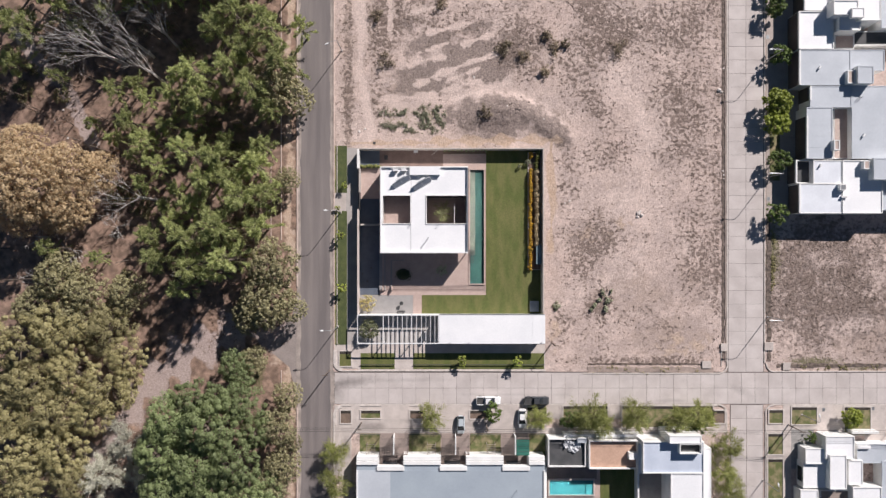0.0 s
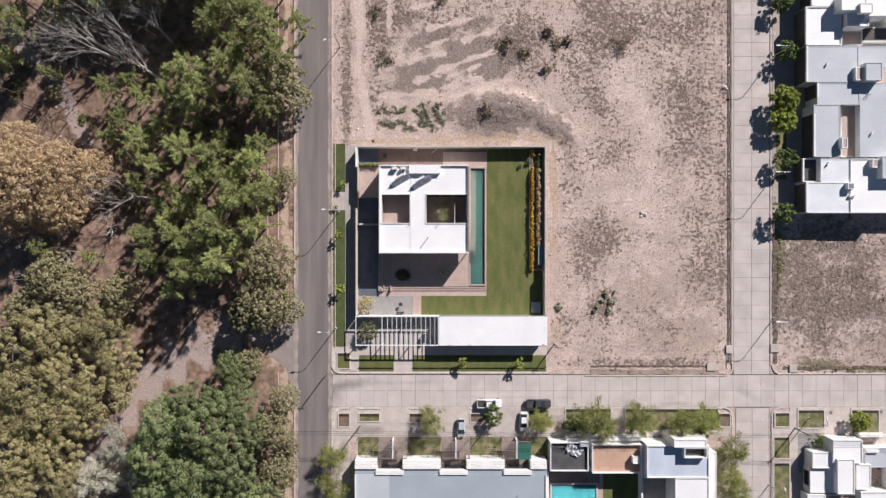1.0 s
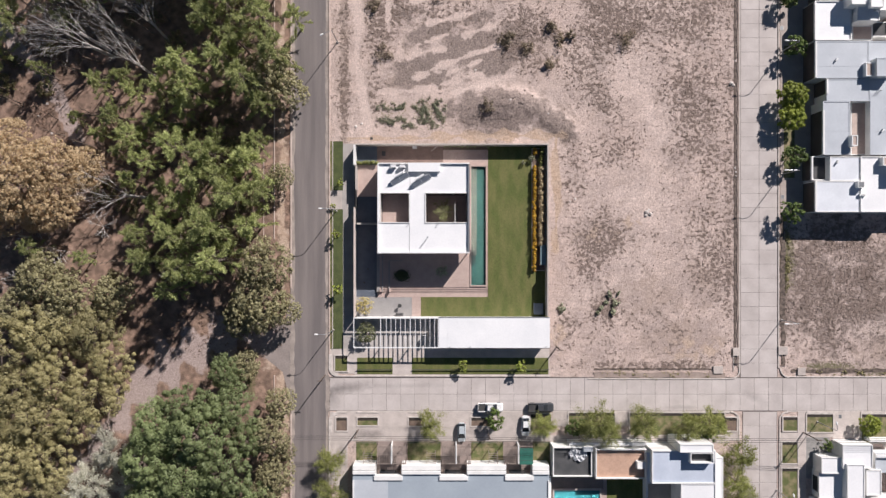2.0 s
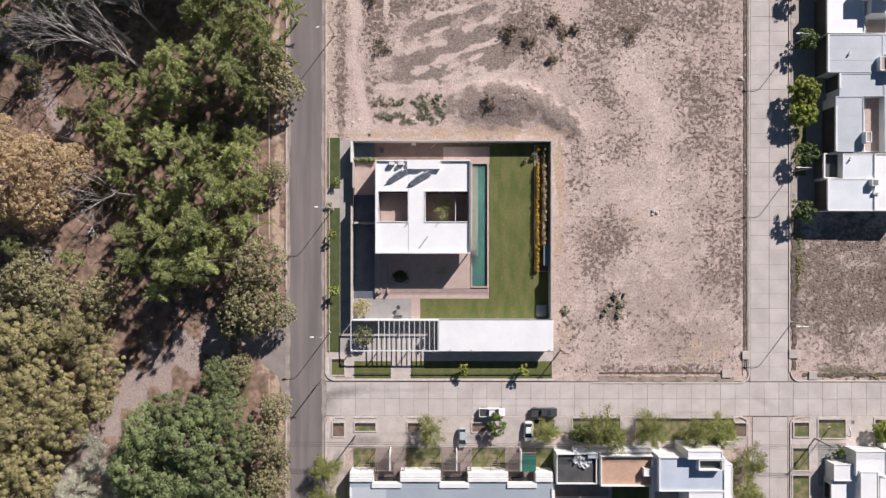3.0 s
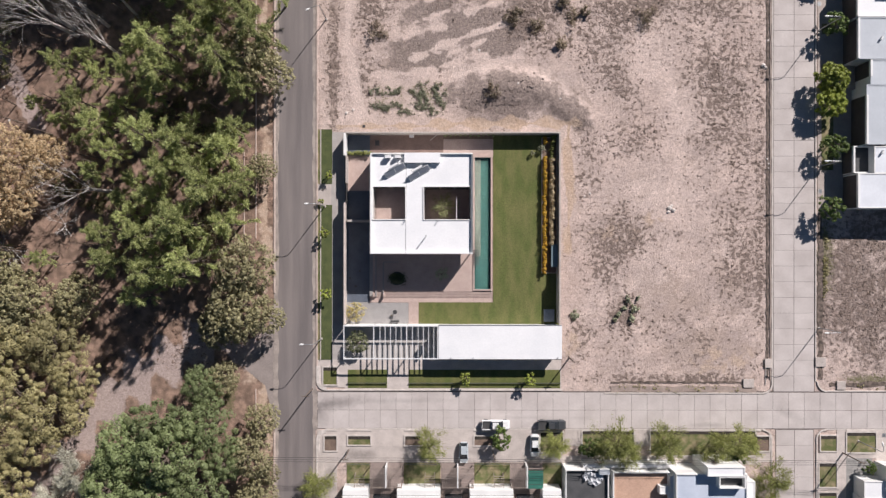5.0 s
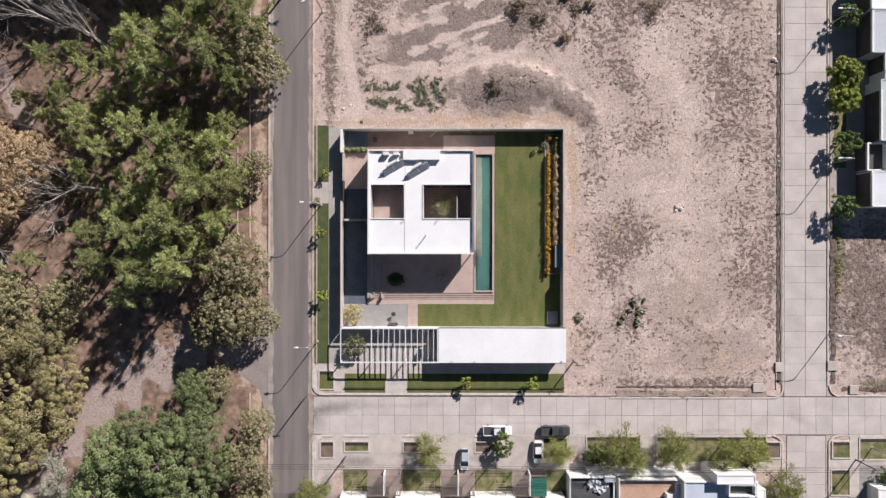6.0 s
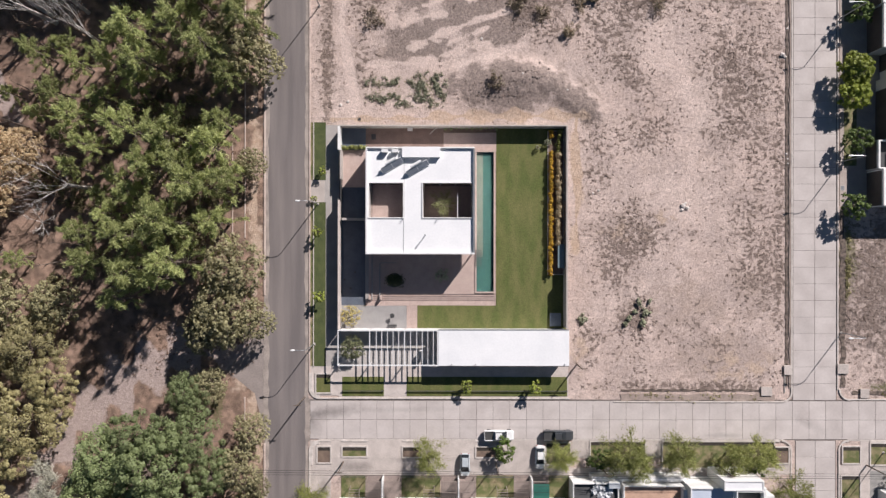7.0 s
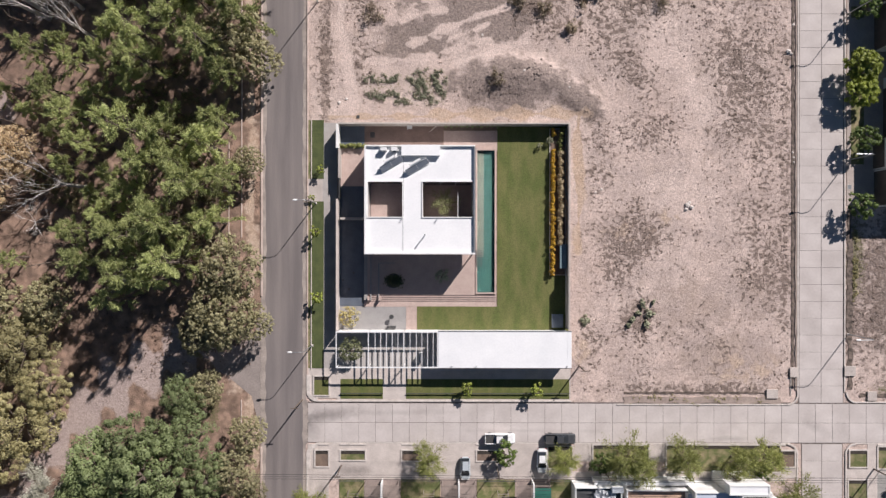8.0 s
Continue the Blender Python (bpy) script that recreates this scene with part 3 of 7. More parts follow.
kerb(61.53, -25.88, 61.68, -22.38, 0.10)

# ---- pavements ----
flat("pavement", (-18.83, -26.85, 22.55, -21.14), 0.02, WALKWAY, "pale concrete pavement in front of the garden", "pavement")
# this pavement's concrete is darkened in its colour for the garden wall's shadow
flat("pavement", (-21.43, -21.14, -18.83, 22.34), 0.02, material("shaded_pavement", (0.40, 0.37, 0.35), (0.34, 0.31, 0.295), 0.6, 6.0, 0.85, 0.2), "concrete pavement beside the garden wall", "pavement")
flat("pavement", (-24.04, -26.45, -18.83, -17.93), 0.016, WALKWAY, "concrete pavement at the corner", "pavement")
flat("pavement", (-24.04, 8.42, -21.43, 12.42), 0.03, WALKWAY, "concrete crossing from the road to the gate", "pavement")
flat("pavement", (-24.00, -37.61, 22.75, -34.56), 0.017, WALKWAY, "pale concrete verge between the driveways", "pavement")
flat("pavement", (-24.00, -40.75, 22.75, -37.62), 0.02, WALKWAY, "pale concrete pavement in front of the terraced houses", "pavement")
for x0, x1 in ((-20.25, -18.25), (-13.75, -7.50), (-0.75, 5.75), (11.00, 18.25), (23.25, 26.50), (36.50, 39.50)):
    flat("driveway", (x0, -37.62, x1, -34.50), 0.024, WALKWAY, "pale concrete driveway crossing the verge", "driveway")
flat("pavement", (22.75, -41.12, 60.75, -39.50), 0.02, WALKWAY, "pale concrete pavement in front of the houses", "pavement")
flat("pavement", (-24.00, -49.88, -23.00, -40.75), 0.018, WALKWAY, "concrete pavement beside the road", "pavement")
flat("pavement", (-23.00, -51.12, -20.25, -39.25), 0.022, WALKWAY, "concrete path beside the house", "pavement")
flat("pavement", (58.50, -40.62, 62.62, -38.00), 0.022, WALKWAY, "concrete pavement at the corner", "pavement")
flat("pavement", (71.50, -40.75, 76.00, -38.88), 0.022, WALKWAY, "concrete pavement at the corner", "pavement")
flat("pavement", (75.25, -58.00, 77.00, -34.50), 0.02, WALKWAY, "concrete path between the lawns", "pavement")
flat("pavement", (77.00, -39.88, 82.75, -38.88), 0.024, WALKWAY, "concrete pavement beside the lawn", "pavement")
flat("driveway", (82.75, -41.12, 88.50, -34.50), 0.026, WALKWAY, "pale concrete driveway", "driveway")
flat("driveway", (93.25, -43.62, 102.00, -34.50), 0.026, WALKWAY, "pale concrete driveway", "driveway")
flat("forecourt", (77.00, -48.62, 82.00, -39.88), 0.018, material("grey_gravel", (0.33, 0.315, 0.30), (0.25, 0.24, 0.23), 1.2, 14.0, 0.95, 0.6), "grey gravel forecourt", "forecourt")
flat("pavement", (71.25, -46.38, 75.75, -45.50), 0.024, WALKWAY, "concrete path across the lawn", "pavement")
# east side of the north street: forecourts of the houses
flat("forecourt", (71.50, 7.88, 78.50, 65.12), 0.02, material("forecourt_concrete", (0.42, 0.36, 0.325), (0.36, 0.305, 0.275), 0.4, 5.0, 0.85, 0.2), "pale concrete forecourt with driveways", "forecourt")
for r in ((72.25, 51.62, 74.50, 55.12), (72.25, 41.12, 74.50, 43.12), (72.25, 15.12, 74.50, 35.12)):
    flat("lawn", r, 0.05, VERGE, "narrow strip of verge grass", "lawn")

# planted pits in the pavement, each with its low rim
SOIL_BED = material("planting_soil", (0.20, 0.145, 0.11), (0.14, 0.10, 0.08), 0.9, 8.0, 0.95, 0.6)


def pit(r, mat, label):
    ob = tagged(link("planting_bed", ring(r[0] - 0.12, r[1] - 0.12, r[2] + 0.12, r[3] + 0.12, 0.24, -0.1, 0.16), KERB), label, "planting bed", "planting beds in the pavement", "structure")
    part("soil", block(r[0] + 0.125, r[1] + 0.125, -0.1, r[2] - 0.125, r[3] - 0.125, 0.05), mat, ob)
    # flat strip for the sunken ditch, its shade put into the near-black colour
    part("ditch", block(r[0] + 0.126, r[3] - 0.75, 0.0, r[2] - 0.126, r[3] - 0.126, 0.056), DITCH_SHADE, ob, "leaf-filled irrigation ditch, darkened for its shade")
    return ob


for r in ((-22.75, -38.62, -20.25, -35.62), (-7.38, -37.62, -4.00, -35.62), (5.88, -37.62, 11.00, -35.62), (59.75, -38.62, 62.38, -35.62)):
    pit(r, SOIL_BED, "dry earth bed with a concrete rim")
for r in ((-18.25, -37.50, -13.75, -35.62), (26.50, -39.50, 36.50, -34.62), (39.50, -39.50, 59.75, -34.62), (18.50, -38.88, 23.00, -34.88), (72.00, -38.62, 75.25, -35.50), (77.00, -38.88, 82.75, -34.88), (88.62, -41.12, 94.62, -34.88),
          (71.75, -45.50, 75.25, -40.75), (71.75, -58.00, 75.25, -46.38)):
    pit(r, VERGE, "patchy grass bed with a concrete rim")
flat("lawn", (-23.33, 12.42, -21.23, 22.84), 0.07, GROUNDCOVER, "strip of dark green groundcover beside the pavement", "groundcover")
flat("lawn", (-23.33, -21.14, -21.23, 8.42), 0.07, GROUNDCOVER, "strip of dark green groundcover beside the pavement", "groundcover")
flat("lawn", (-24.04, 12.42, -23.48, 22.84), 0.05, VERGE, "narrow strip of mown grass beside the road", "lawn")
flat("lawn", (-24.04, -21.14, -23.48, 8.42), 0.05, VERGE, "narrow strip of mown grass beside the road", "lawn")
kerb(-23.48, 12.42, -23.33, 22.84, 0.22, KERB, "thin concrete edging in the grass strip")
kerb(-23.48, -21.14, -23.33, 8.42, 0.22, KERB, "thin concrete edging in the grass strip")
flat("lawn", (-18.22, -26.55, -10.71, -23.04), 0.05, LAWN, "front lawn of mown grass", "lawn")
flat("lawn", (-6.60, -26.55, 22.35, -23.04), 0.05, LAWN, "front lawn of mown grass", "lawn")
pit((-23.0, -26.0, -20.2, -22.5), LAWN, "patchy grass bed with a concrete rim")


# ---- the walled house and its garden ----
def build_house():
    house = thing("house", -3.98, 8.36, 0, "white two-storey modern house with two roof courts", "house")
    ox, oy = house.location.x, house.location.y

    def at(r):
        return r[0] - ox, r[1] - oy, r[2] - ox, r[3] - oy
    top = 6.0
    x0, y0, x1, y1 = at((-13.30, -0.86, 5.33, 17.49))
    a0, b0, a1, b1 = at((-12.75, 5.43, -6.94, 11.33))      # west court
    c0, d0, c1, d1 = at((-3.51, 5.43, 4.96, 11.33))      # east court
    t = 0.24
    corner = at((3.12, -0.90, 5.62, 2.10))
    vx, vy = corner[0], corner[3]                     # the ground-floor corner is an open veranda
    for r, lo in (((x0, y0, vx, y0 + t), 0), ((vx, y0, x1, y0 + t), 2.7), ((x0, y1 - t, x1, y1), 0), ((x0, y0 + t, x0 + t, y1 - t), 0),
                  ((x1 - t, y0 + t, x1, vy), 2.7), ((x1 - t, vy, x1, y1 - t), 0)):
        part("wall", block(r[0], r[1], lo, r[2], r[3], top + 0.42, 0.02), WALL_WHITE, house)
    part("post", block(x1 - 0.2, y0 + 0.02, 0.48, x1 - 0.04, y0 + 0.18, 2.7), STEEL_WHITE, house)
    part("veranda_wall", block(vx - 0.2, y0 + t, 0, vx, vy + 0.2, 2.7), WALL_WHITE, house)
    part("veranda_wall", block(vx, vy, 0, x1 - t, vy + 0.2, 2.7), WALL_WHITE, house)
    part("veranda_ceiling", block(vx, y0 + t, 2.7, x1 - t, vy, 2.9), WALL_WHITE, house)
    part("veranda_floor", block(vx, y0 + t, 0.1, x1, vy, 0.47), PAVING_PINK, house)
    part("seam", block((-6.84) - ox - 0.03, y0 + t, top + 0.001, (-6.84) - ox + 0.03, b0 - 0.17, top + 0.035), STEEL_GREY, house)
    part("seam", block((-6.75) - ox - 0.03, b0 - 0.1, top + 0.001, (-6.75) - ox + 0.03, y1 - t, top + 0.03), STEEL_GREY, house)
    roof_bits = ((x0 + t, b1, x1 - t, y1 - t), (x0 + t, y0 + t, x1 - t, b0), (a1, b0, c0, b1))
    for r in roof_bits:
        part("roof", block(r[0], r[1], top - 0.35, r[2], r[3], top), ROOF_WHITE, house, "white roof membrane")
    for r in ((x0 + t, b0, a0, b1), (c1, d0, x1 - t, d1)):
        if r[2] - r[0] > 0.05:
            part("beam", block(r[0], r[1], top - 0.5, r[2], r[3], top + 0.1), WALL_WHITE, house)
    # low upstands round the courts
    for q in ((a0, b0, a1, b1), (c0, d0, c1, d1)):
        part("upstand", ring(q[0] - 0.16, q[1] - 0.16, q[2] + 0.16, q[3] + 0.16, 0.16, top, top + 0.16), WALL_WHITE, house)
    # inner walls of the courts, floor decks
    # white render again, with the courts' shade put into its colour
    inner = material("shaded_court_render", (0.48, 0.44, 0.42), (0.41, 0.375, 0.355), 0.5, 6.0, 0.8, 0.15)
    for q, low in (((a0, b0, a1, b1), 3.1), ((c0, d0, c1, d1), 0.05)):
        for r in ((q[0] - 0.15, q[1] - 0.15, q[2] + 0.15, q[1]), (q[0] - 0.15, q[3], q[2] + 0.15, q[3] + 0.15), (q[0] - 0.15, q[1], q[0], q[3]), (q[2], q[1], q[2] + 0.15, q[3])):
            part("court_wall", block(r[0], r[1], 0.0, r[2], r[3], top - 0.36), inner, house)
        part("court_floor", block(q[0], q[1], low - 0.2, q[2], q[3], low), PAVING_PINK, house)
    for z, q in ((3.5, (a0, b0, a1, b1)), (0.5, (c0, d0, c1, d1)), (3.3, (c0, d0, c1, d1))):
        n = 3 if q[2] - q[0] > 7 else 2
        w = (q[2] - q[0] - 0.4) / n
        for i in range(n):
            wx = q[0] + 0.2 + w * i
            win = part("window", ring_upright(wx + 0.06, q[3] - 0.06, w - 0.12, z, z + 2.0), STEEL_DARK, house)
            part("pane", block(wx + 0.12, q[3] - 0.045, z + 0.06, wx + w - 0.12, q[3] - 0.02, z + 1.94), GLASS_DARK, win)
    part("railing", rail_mesh(a0 + 0.25, b0 + 0.1, a0 + 0.25, b1 - 0.1, 3.1, 1.0), STEEL_DARK, house)
    part("screen", block(*at((2.42, 5.50, 2.61, 9.74))[:2], 0.05, *at((2.42, 5.50, 2.52, 9.74))[2:], 4.4), STEEL_WHITE, house, "slim pale screen in the court")
    # roof edges: a flashing along the south and west sides
    part("flashing", block(x0 - 0.03, y0 - 0.03, top + 0.42, x1 + 0.03, y0 + t + 0.02, top + 0.46, 0.01), STEEL_WHITE, house)
    part("flashing", block(x1 - t - 0.02, y0 + t + 0.02, top + 0.42, x1 + 0.03, y1 - t, top + 0.46, 0.01), STEEL_GREY, house)
    part("flashing", block(x0 - 0.03, y0 + t + 0.02, top + 0.42, x0 + t + 0.02, y1 - t, top + 0.46, 0.01), STEEL_WHITE, house)
    for px, py in ((-6.92, 5.22), (-0.94, 5.22)):
        part("drain", rod((px - ox, py - oy, top), (px - ox, py - oy, top + 0.75), 0.07), STEEL_GREY, house)
    return house, top


def ring_upright(x, y, w, z0, z1, t=0.06, d=0.06):
    """A window frame standing in the x-z plane."""
    bm = bmesh.new()
    for r in ((x, z0, x + w, z0 + t), (x, z1 - t, x + w, z1), (x, z0 + t, x + t, z1 - t), (x + w - t, z0 + t, x + w, z1 - t)):
        block(r[0], y, r[1], r[2], y + d, r[3], 0.0, bm)
    return bm


def rail_mesh(x0, y0, x1, y1, z, h, gap=1.2):
    """Posts with a top and a middle rail."""
    bm = bmesh.new()
    n = max(1, int(math.hypot(x1 - x0, y1 - y0) / gap))
    for i in range(n + 1):
        x, y = x0 + (x1 - x0) * i / n, y0 + (y1 - y0) * i / n
        rod((x, y, z), (x, y, z + h), 0.03, None, 6, bm)
    for k in (0.55, 1.0):
        rod((x0, y0, z + h * k), (x1, y1, z + h * k), 0.03, None, 6, bm)
    return bm


house, ROOF = build_house()

# on the roof: plant box, two air units, two tilted collectors, a vent pipe
hutch = thing("roof_hutch", -3.82, 16.55, ROOF, "low white plant enclosure on the flat roof", "plant box")
w, d = 3.2, 0.85
part("body", block(-w, -d, 0, w, d, 0.75, 0.02), WALL_WHITE, hutch)
part("lid", block(-w - 0.06, -d - 0.06, 0.75, w + 0.06, d + 0.06, 0.83, 0.02), ROOF_WHITE, hutch)


def air_unit(x, y, z, turn, label="white air-conditioning unit on the roof"):
    ob = thing("air_conditioner", x, y, z, label, "air conditioner", "roof air units")
    part("body", block(-0.55, -0.28, 0.12, 0.55, 0.28, 1.0, 0.03), STEEL_WHITE, ob)
    for sx in (-0.45, 0.45):
        part("foot", block(sx - 0.05, -0.3, 0, sx + 0.05, 0.3, 0.12), STEEL_DARK, ob)
    grille = bmesh.new()
    rod((0.12, -0.285, 0.55), (0.12, -0.31, 0.55), 0.33, None, 16, grille)
    part("fan_grille", grille, STEEL_DARK, ob)
    ob.rotation_euler = (0, 0, radians(turn))
    return ob


for x, y in ((-10.09, 16.71), (-8.30, 16.71)):
    air_unit(x, y, ROOF, 0)


COLLECTOR = material("grey_blue_collector", (0.24, 0.26, 0.30), (0.19, 0.21, 0.25), 0.8, 8.0, 0.35, 0.0)


def collector(x, y, turn, length):
    """A solar water heater: tilted panels in a pale frame, a tank along the upper edge."""
    ob = thing("solar_water_heater", x, y, ROOF, "grey tilted solar water heater with a pale tank", "solar heater", "roof solar heaters")
    lift = Matrix.Translation((0, 0, 0.62)) @ Matrix.Rotation(radians(40), 4, "X")
    bm = block(-length / 2, -0.62, -0.05, length / 2, 0.62, 0.03, 0.01)
    bmesh.ops.transform(bm, matrix=lift, verts=bm.verts)
    part("frame", bm, STEEL_WHITE, ob)
    half = length / 2
    for x0, x1 in ((-half + 0.07, -0.05), (0.05, half - 0.07)):
        bm = block(x0, -0.55, 0.03, x1, 0.55, 0.045)
        bmesh.ops.transform(bm, matrix=lift, verts=bm.verts)
        part("panel", bm, COLLECTOR, ob)
    tank = part("tank", rod((-half * 0.45, 0.72, 1.12), (half * 0.55, 0.72, 1.12), 0.27, None, 14), STEEL_WHITE, ob, "pale cylindrical water tank")
    for sx in (-half * 0.46, half * 0.55):
        part("cap", rod((sx - 0.02, 0.72, 1.12), (sx + 0.03, 0.72, 1.12), 0.28, None, 14), STEEL_GREY, tank)
    for sx in (-half + 0.2, 0, half - 0.2):
        part("leg", rod((sx, 0.45, 0), (sx, 0.45, 0.98), 0.03), STEEL_GREY, ob)
        part("leg", rod((sx, -0.36, 0), (sx, -0.36, 0.30), 0.03), STEEL_GREY, ob)
    ob.rotation_euler = (0, 0, radians(turn))
    return ob


collector(-8.79, 14.29, 30, 4.0)
collector(-4.44, 13.82, 30, 4.2)
vent = thing("vent_pipe", -3.11, 2.36, ROOF, "slim steel vent pipe on the roof", "vent pipe")
part("pipe", rod((0, 0, 0), (0, 0, 1.75), 0.07), STEEL_GREY, vent)
part("cowl", rod((0, 0, 1.75), (0, 0, 1.95), 0.13, 0.05, 10), STEEL_GREY, vent)

# ---- garden walls ----
GARDEN = material("garden_wall_render", (0.46, 0.42, 0.39), (0.38, 0.34, 0.315), 0.6, 5.0, 0.85, 0.2)


def garden_wall(r, h, label="plain rendered garden wall", mat=GARDEN):
    ob = tagged(link("garden_wall", block(r[0], r[1], -0.2, r[2], r[3], h, 0.015), mat), label, "garden wall", kind="structure")
    return ob


garden_wall((-18.45, 21.76, 22.01, 22.00), 2.4)
garden_wall((21.75, -4.52, 22.01, 21.76), 2.4)
garden_wall((21.61, -13.95, 21.86, -4.49), 3.2, "taller stretch of rendered garden wall")
garden_wall((-18.68, 17.52, -18.29, 21.69), 2.8, "white end pier of the garden wall", WALL_WHITE)
garden_wall((-18.35, 12.37, -18.11, 17.58), 2.4)
garden_wall((-18.64, -14.19, -18.39, 8.71), 2.8, "cream rendered garden wall beside the pavement", material("cream_render", (0.60, 0.53, 0.49), (0.52, 0.455, 0.42), 0.6, 5.0, 0.8, 0.15))
gate = thing("gate", -18.27, 10.54, 0, "closed dark sliding gate in the garden wall", "gate")
part("gate_frame", block(-0.05, -1.85, 0.05, 0.05, 1.85, 2.0, 0.01), STEEL_DARK, gate)
for i in range(11):
    part("board", block(-0.075, -1.75 + i * 0.32, 0.1, -0.052, -1.75 + i * 0.32 + 0.28, 1.95), DECK_BROWN, gate)
inner_wall = garden_wall((-18.06, 5.11, -13.74, 5.50), 2.2, "low grey wall across the side yard")

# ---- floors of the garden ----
# the yard's dark bluish tone is painted shade from the house and walls
flat("yard", (-18.73, -10.12, -14.02, 22.19), 0.02, material("shaded_yard_paving", (0.105, 0.125, 0.16), (0.085, 0.10, 0.13), 0.6, 6.0, 0.75, 0.2), "paved side yard with bluish shade in its colour", "yard")
flat("yard", (-18.33, 11.12, -14.02, 17.83), 0.026, PAVING_PINK, "pinkish paved corner of the side yard", "yard")
flat("deck", (-14.02, 18.44, 0.01, 22.19), 0.03, DECK_BROWN, "brown timber deck behind the house", "deck")
flat("terrace", (0.01, 17.93, 5.72, 20.94), 0.034, PAVING_PINK, "pink stone path behind the house", "terrace")
flat("terrace", (5.72, 17.53, 9.63, 20.94), 0.034, PAVING_PINK, "pink stone path behind the pool", "terrace")
flat("planting_strip", (0.01, 21.04, 9.63, 22.19), 0.03, SOIL_BED, "narrow planted strip below the wall", "planting strip")
flat("courtyard", (-18.73, -14.53, -6.60, -10.17), 0.016, PAVING_GREY, "grey gravel front court", "courtyard")
flat("lawn", (9.53, -14.53, 22.15, 22.19), 0.06, LAWN, "large mown back lawn", "lawn")
flat("lawn", (-4.70, -14.53, 9.53, -10.17), 0.06, LAWN, "mown lawn beside the terrace", "lawn")
flat("path", (-6.60, -14.53, -4.70, -10.17), 0.05, PAVING_PINK, "pink stone path to the garage", "path")
flat("court_floor", (-18.73, -21.14, 22.15, -14.53), 0.01, material("pale_entry_paving", (0.47, 0.44, 0.42), (0.41, 0.38, 0.36), 0.6, 6.0, 0.8, 0.2), "pale paved entrance court", "courtyard")

terrace = thing("terrace", -4.00, -5.61, 0, "raised pink stone terrace with steps", "terrace", kind="structure")
tx, ty = terrace.location.x, terrace.location.y


def local(r):
    return r[0] - tx, r[1] - ty, r[2] - tx, r[3] - ty


for r, z in (((-14.02, -8.12, 5.72, -0.90), 0.48), ((-14.02, -8.52, 9.33, -8.12), 0.36), ((-14.02, -8.92, 9.33, -8.52), 0.24), ((-14.02, -9.22, 9.33, -8.92), 0.14), ((-14.02, -10.22, 9.33, -9.22), 0.05)):
    q = local(r)
    part("step", block(q[0], q[1], -0.1, q[2], q[3], z, 0.008), PAVING_PINK, terrace)
for r, z in (((-14.02, -9.02, -13.42, -0.90), 0.52), ((-12.91, -9.02, -12.71, -0.90), 0.66), ((-11.51, -9.02, -11.31, -2.50), 0.66), ((-11.31, -2.55, -8.51, -2.40), 0.62)):
    q = local(r)
    part("kerb_stone", block(q[0], q[1], 0.0, q[2], q[3], z, 0.008), PAVING_GREY, terrace)
for x, y in ((-13.17, -8.72), (-11.21, -8.72)):
    pier = thing("pier", x, y, 0.1, "small pink stone pier beside the steps", "pier", "step piers")
    part("shaft", block(-0.16, -0.3, 0, 0.16, 0.3, 0.95, 0.02), PAVING_PINK, pier)
    part("cap", block(-0.2, -0.34, 0.95, 0.2, 0.34, 1.02, 0.01), PAVING_PINK, pier)

# pool: pale shallow bench along the house, teal deep lane
WATER = bpy.data.materials.new("pool_water")
WATER.use_nodes = True
wn = WATER.node_tree.nodes
wn["Principled BSDF"].inputs["Base Color"].default_value = (0.92, 0.97, 0.96, 1)
wn["Principled BSDF"].inputs["Roughness"].default_value = 0.03
wn["Principled BSDF"].inputs["IOR"].default_value = 1.33
wn["Principled BSDF"].inputs["Transmission Weight"].default_value = 1.0
ripple, dent = wn.new("ShaderNodeTexNoise"), wn.new("ShaderNodeBump")
ripple.inputs["Scale"].default_value, dent.inputs["Strength"].default_value = 3.0, 0.08
WATER.node_tree.links.new(ripple.outputs["Fac"], dent.inputs["Height"])
WATER.node_tree.links.new(dent.outputs["Normal"], wn["Principled BSDF"].inputs["Normal"])


def pool(name, r, rim, depth, tile, label, benches=(), rim_mat=PAVING_PINK, rim_w=0.3, drop=0.38):
    """A raised-rim basin: floor, rim, benches and a sheet of water."""
    ob = thing(name, (r[0] + r[2]) / 2, (r[1] + r[3]) / 2, 0, label, "pool")
    px, py = ob.location.x, ob.location.y
    q = (r[0] - px, r[1] - py, r[2] - px, r[3] - py)
    part("basin", block(q[0] + rim_w, q[1] + rim_w, -0.04, q[2] - rim_w, q[3] - rim_w, 0.06), tile, ob)
    part("rim", ring(*q, rim_w, -0.1, rim), rim_mat, ob)
    part("lining", ring(q[0] + rim_w, q[1] + rim_w, q[2] - rim_w, q[3] - rim_w, 0.03, 0.06, rim - 0.03), tile, ob)
    for (b0, b1, b2, b3), mat in benches:
        part("bench", block(b0 - px, b1 - py, 0.061, b2 - px, b3 - py, rim - drop - 0.08), mat, ob)
    sheet = part("water", block(q[0] + rim_w + 0.031, q[1] + rim_w + 0.031, rim - drop - 0.03, q[2] - rim_w - 0.031, q[3] - rim_w - 0.031, rim - drop), WATER, ob, "clear still water")
    sheet.visible_shadow = False
    return ob


pool("pool", (5.67, -7.92, 9.33, 17.73), 0.62, 0.6, TILE_TEAL, "long lap pool with teal water and pale bench", [((5.98, -1.40, 7.12, 17.38), TILE_PALE)])
ladder = thing("pool_grating", 6.29, -1.59, 0.63, "dark slatted grating over the pool edge", "grating")
for i in range(8):
    part("slat", block(-0.55, -1.45 + i * 0.38, 0, 0.55, -1.45 + i * 0.38 + 0.16, 0.06), STEEL_DARK, ladder)
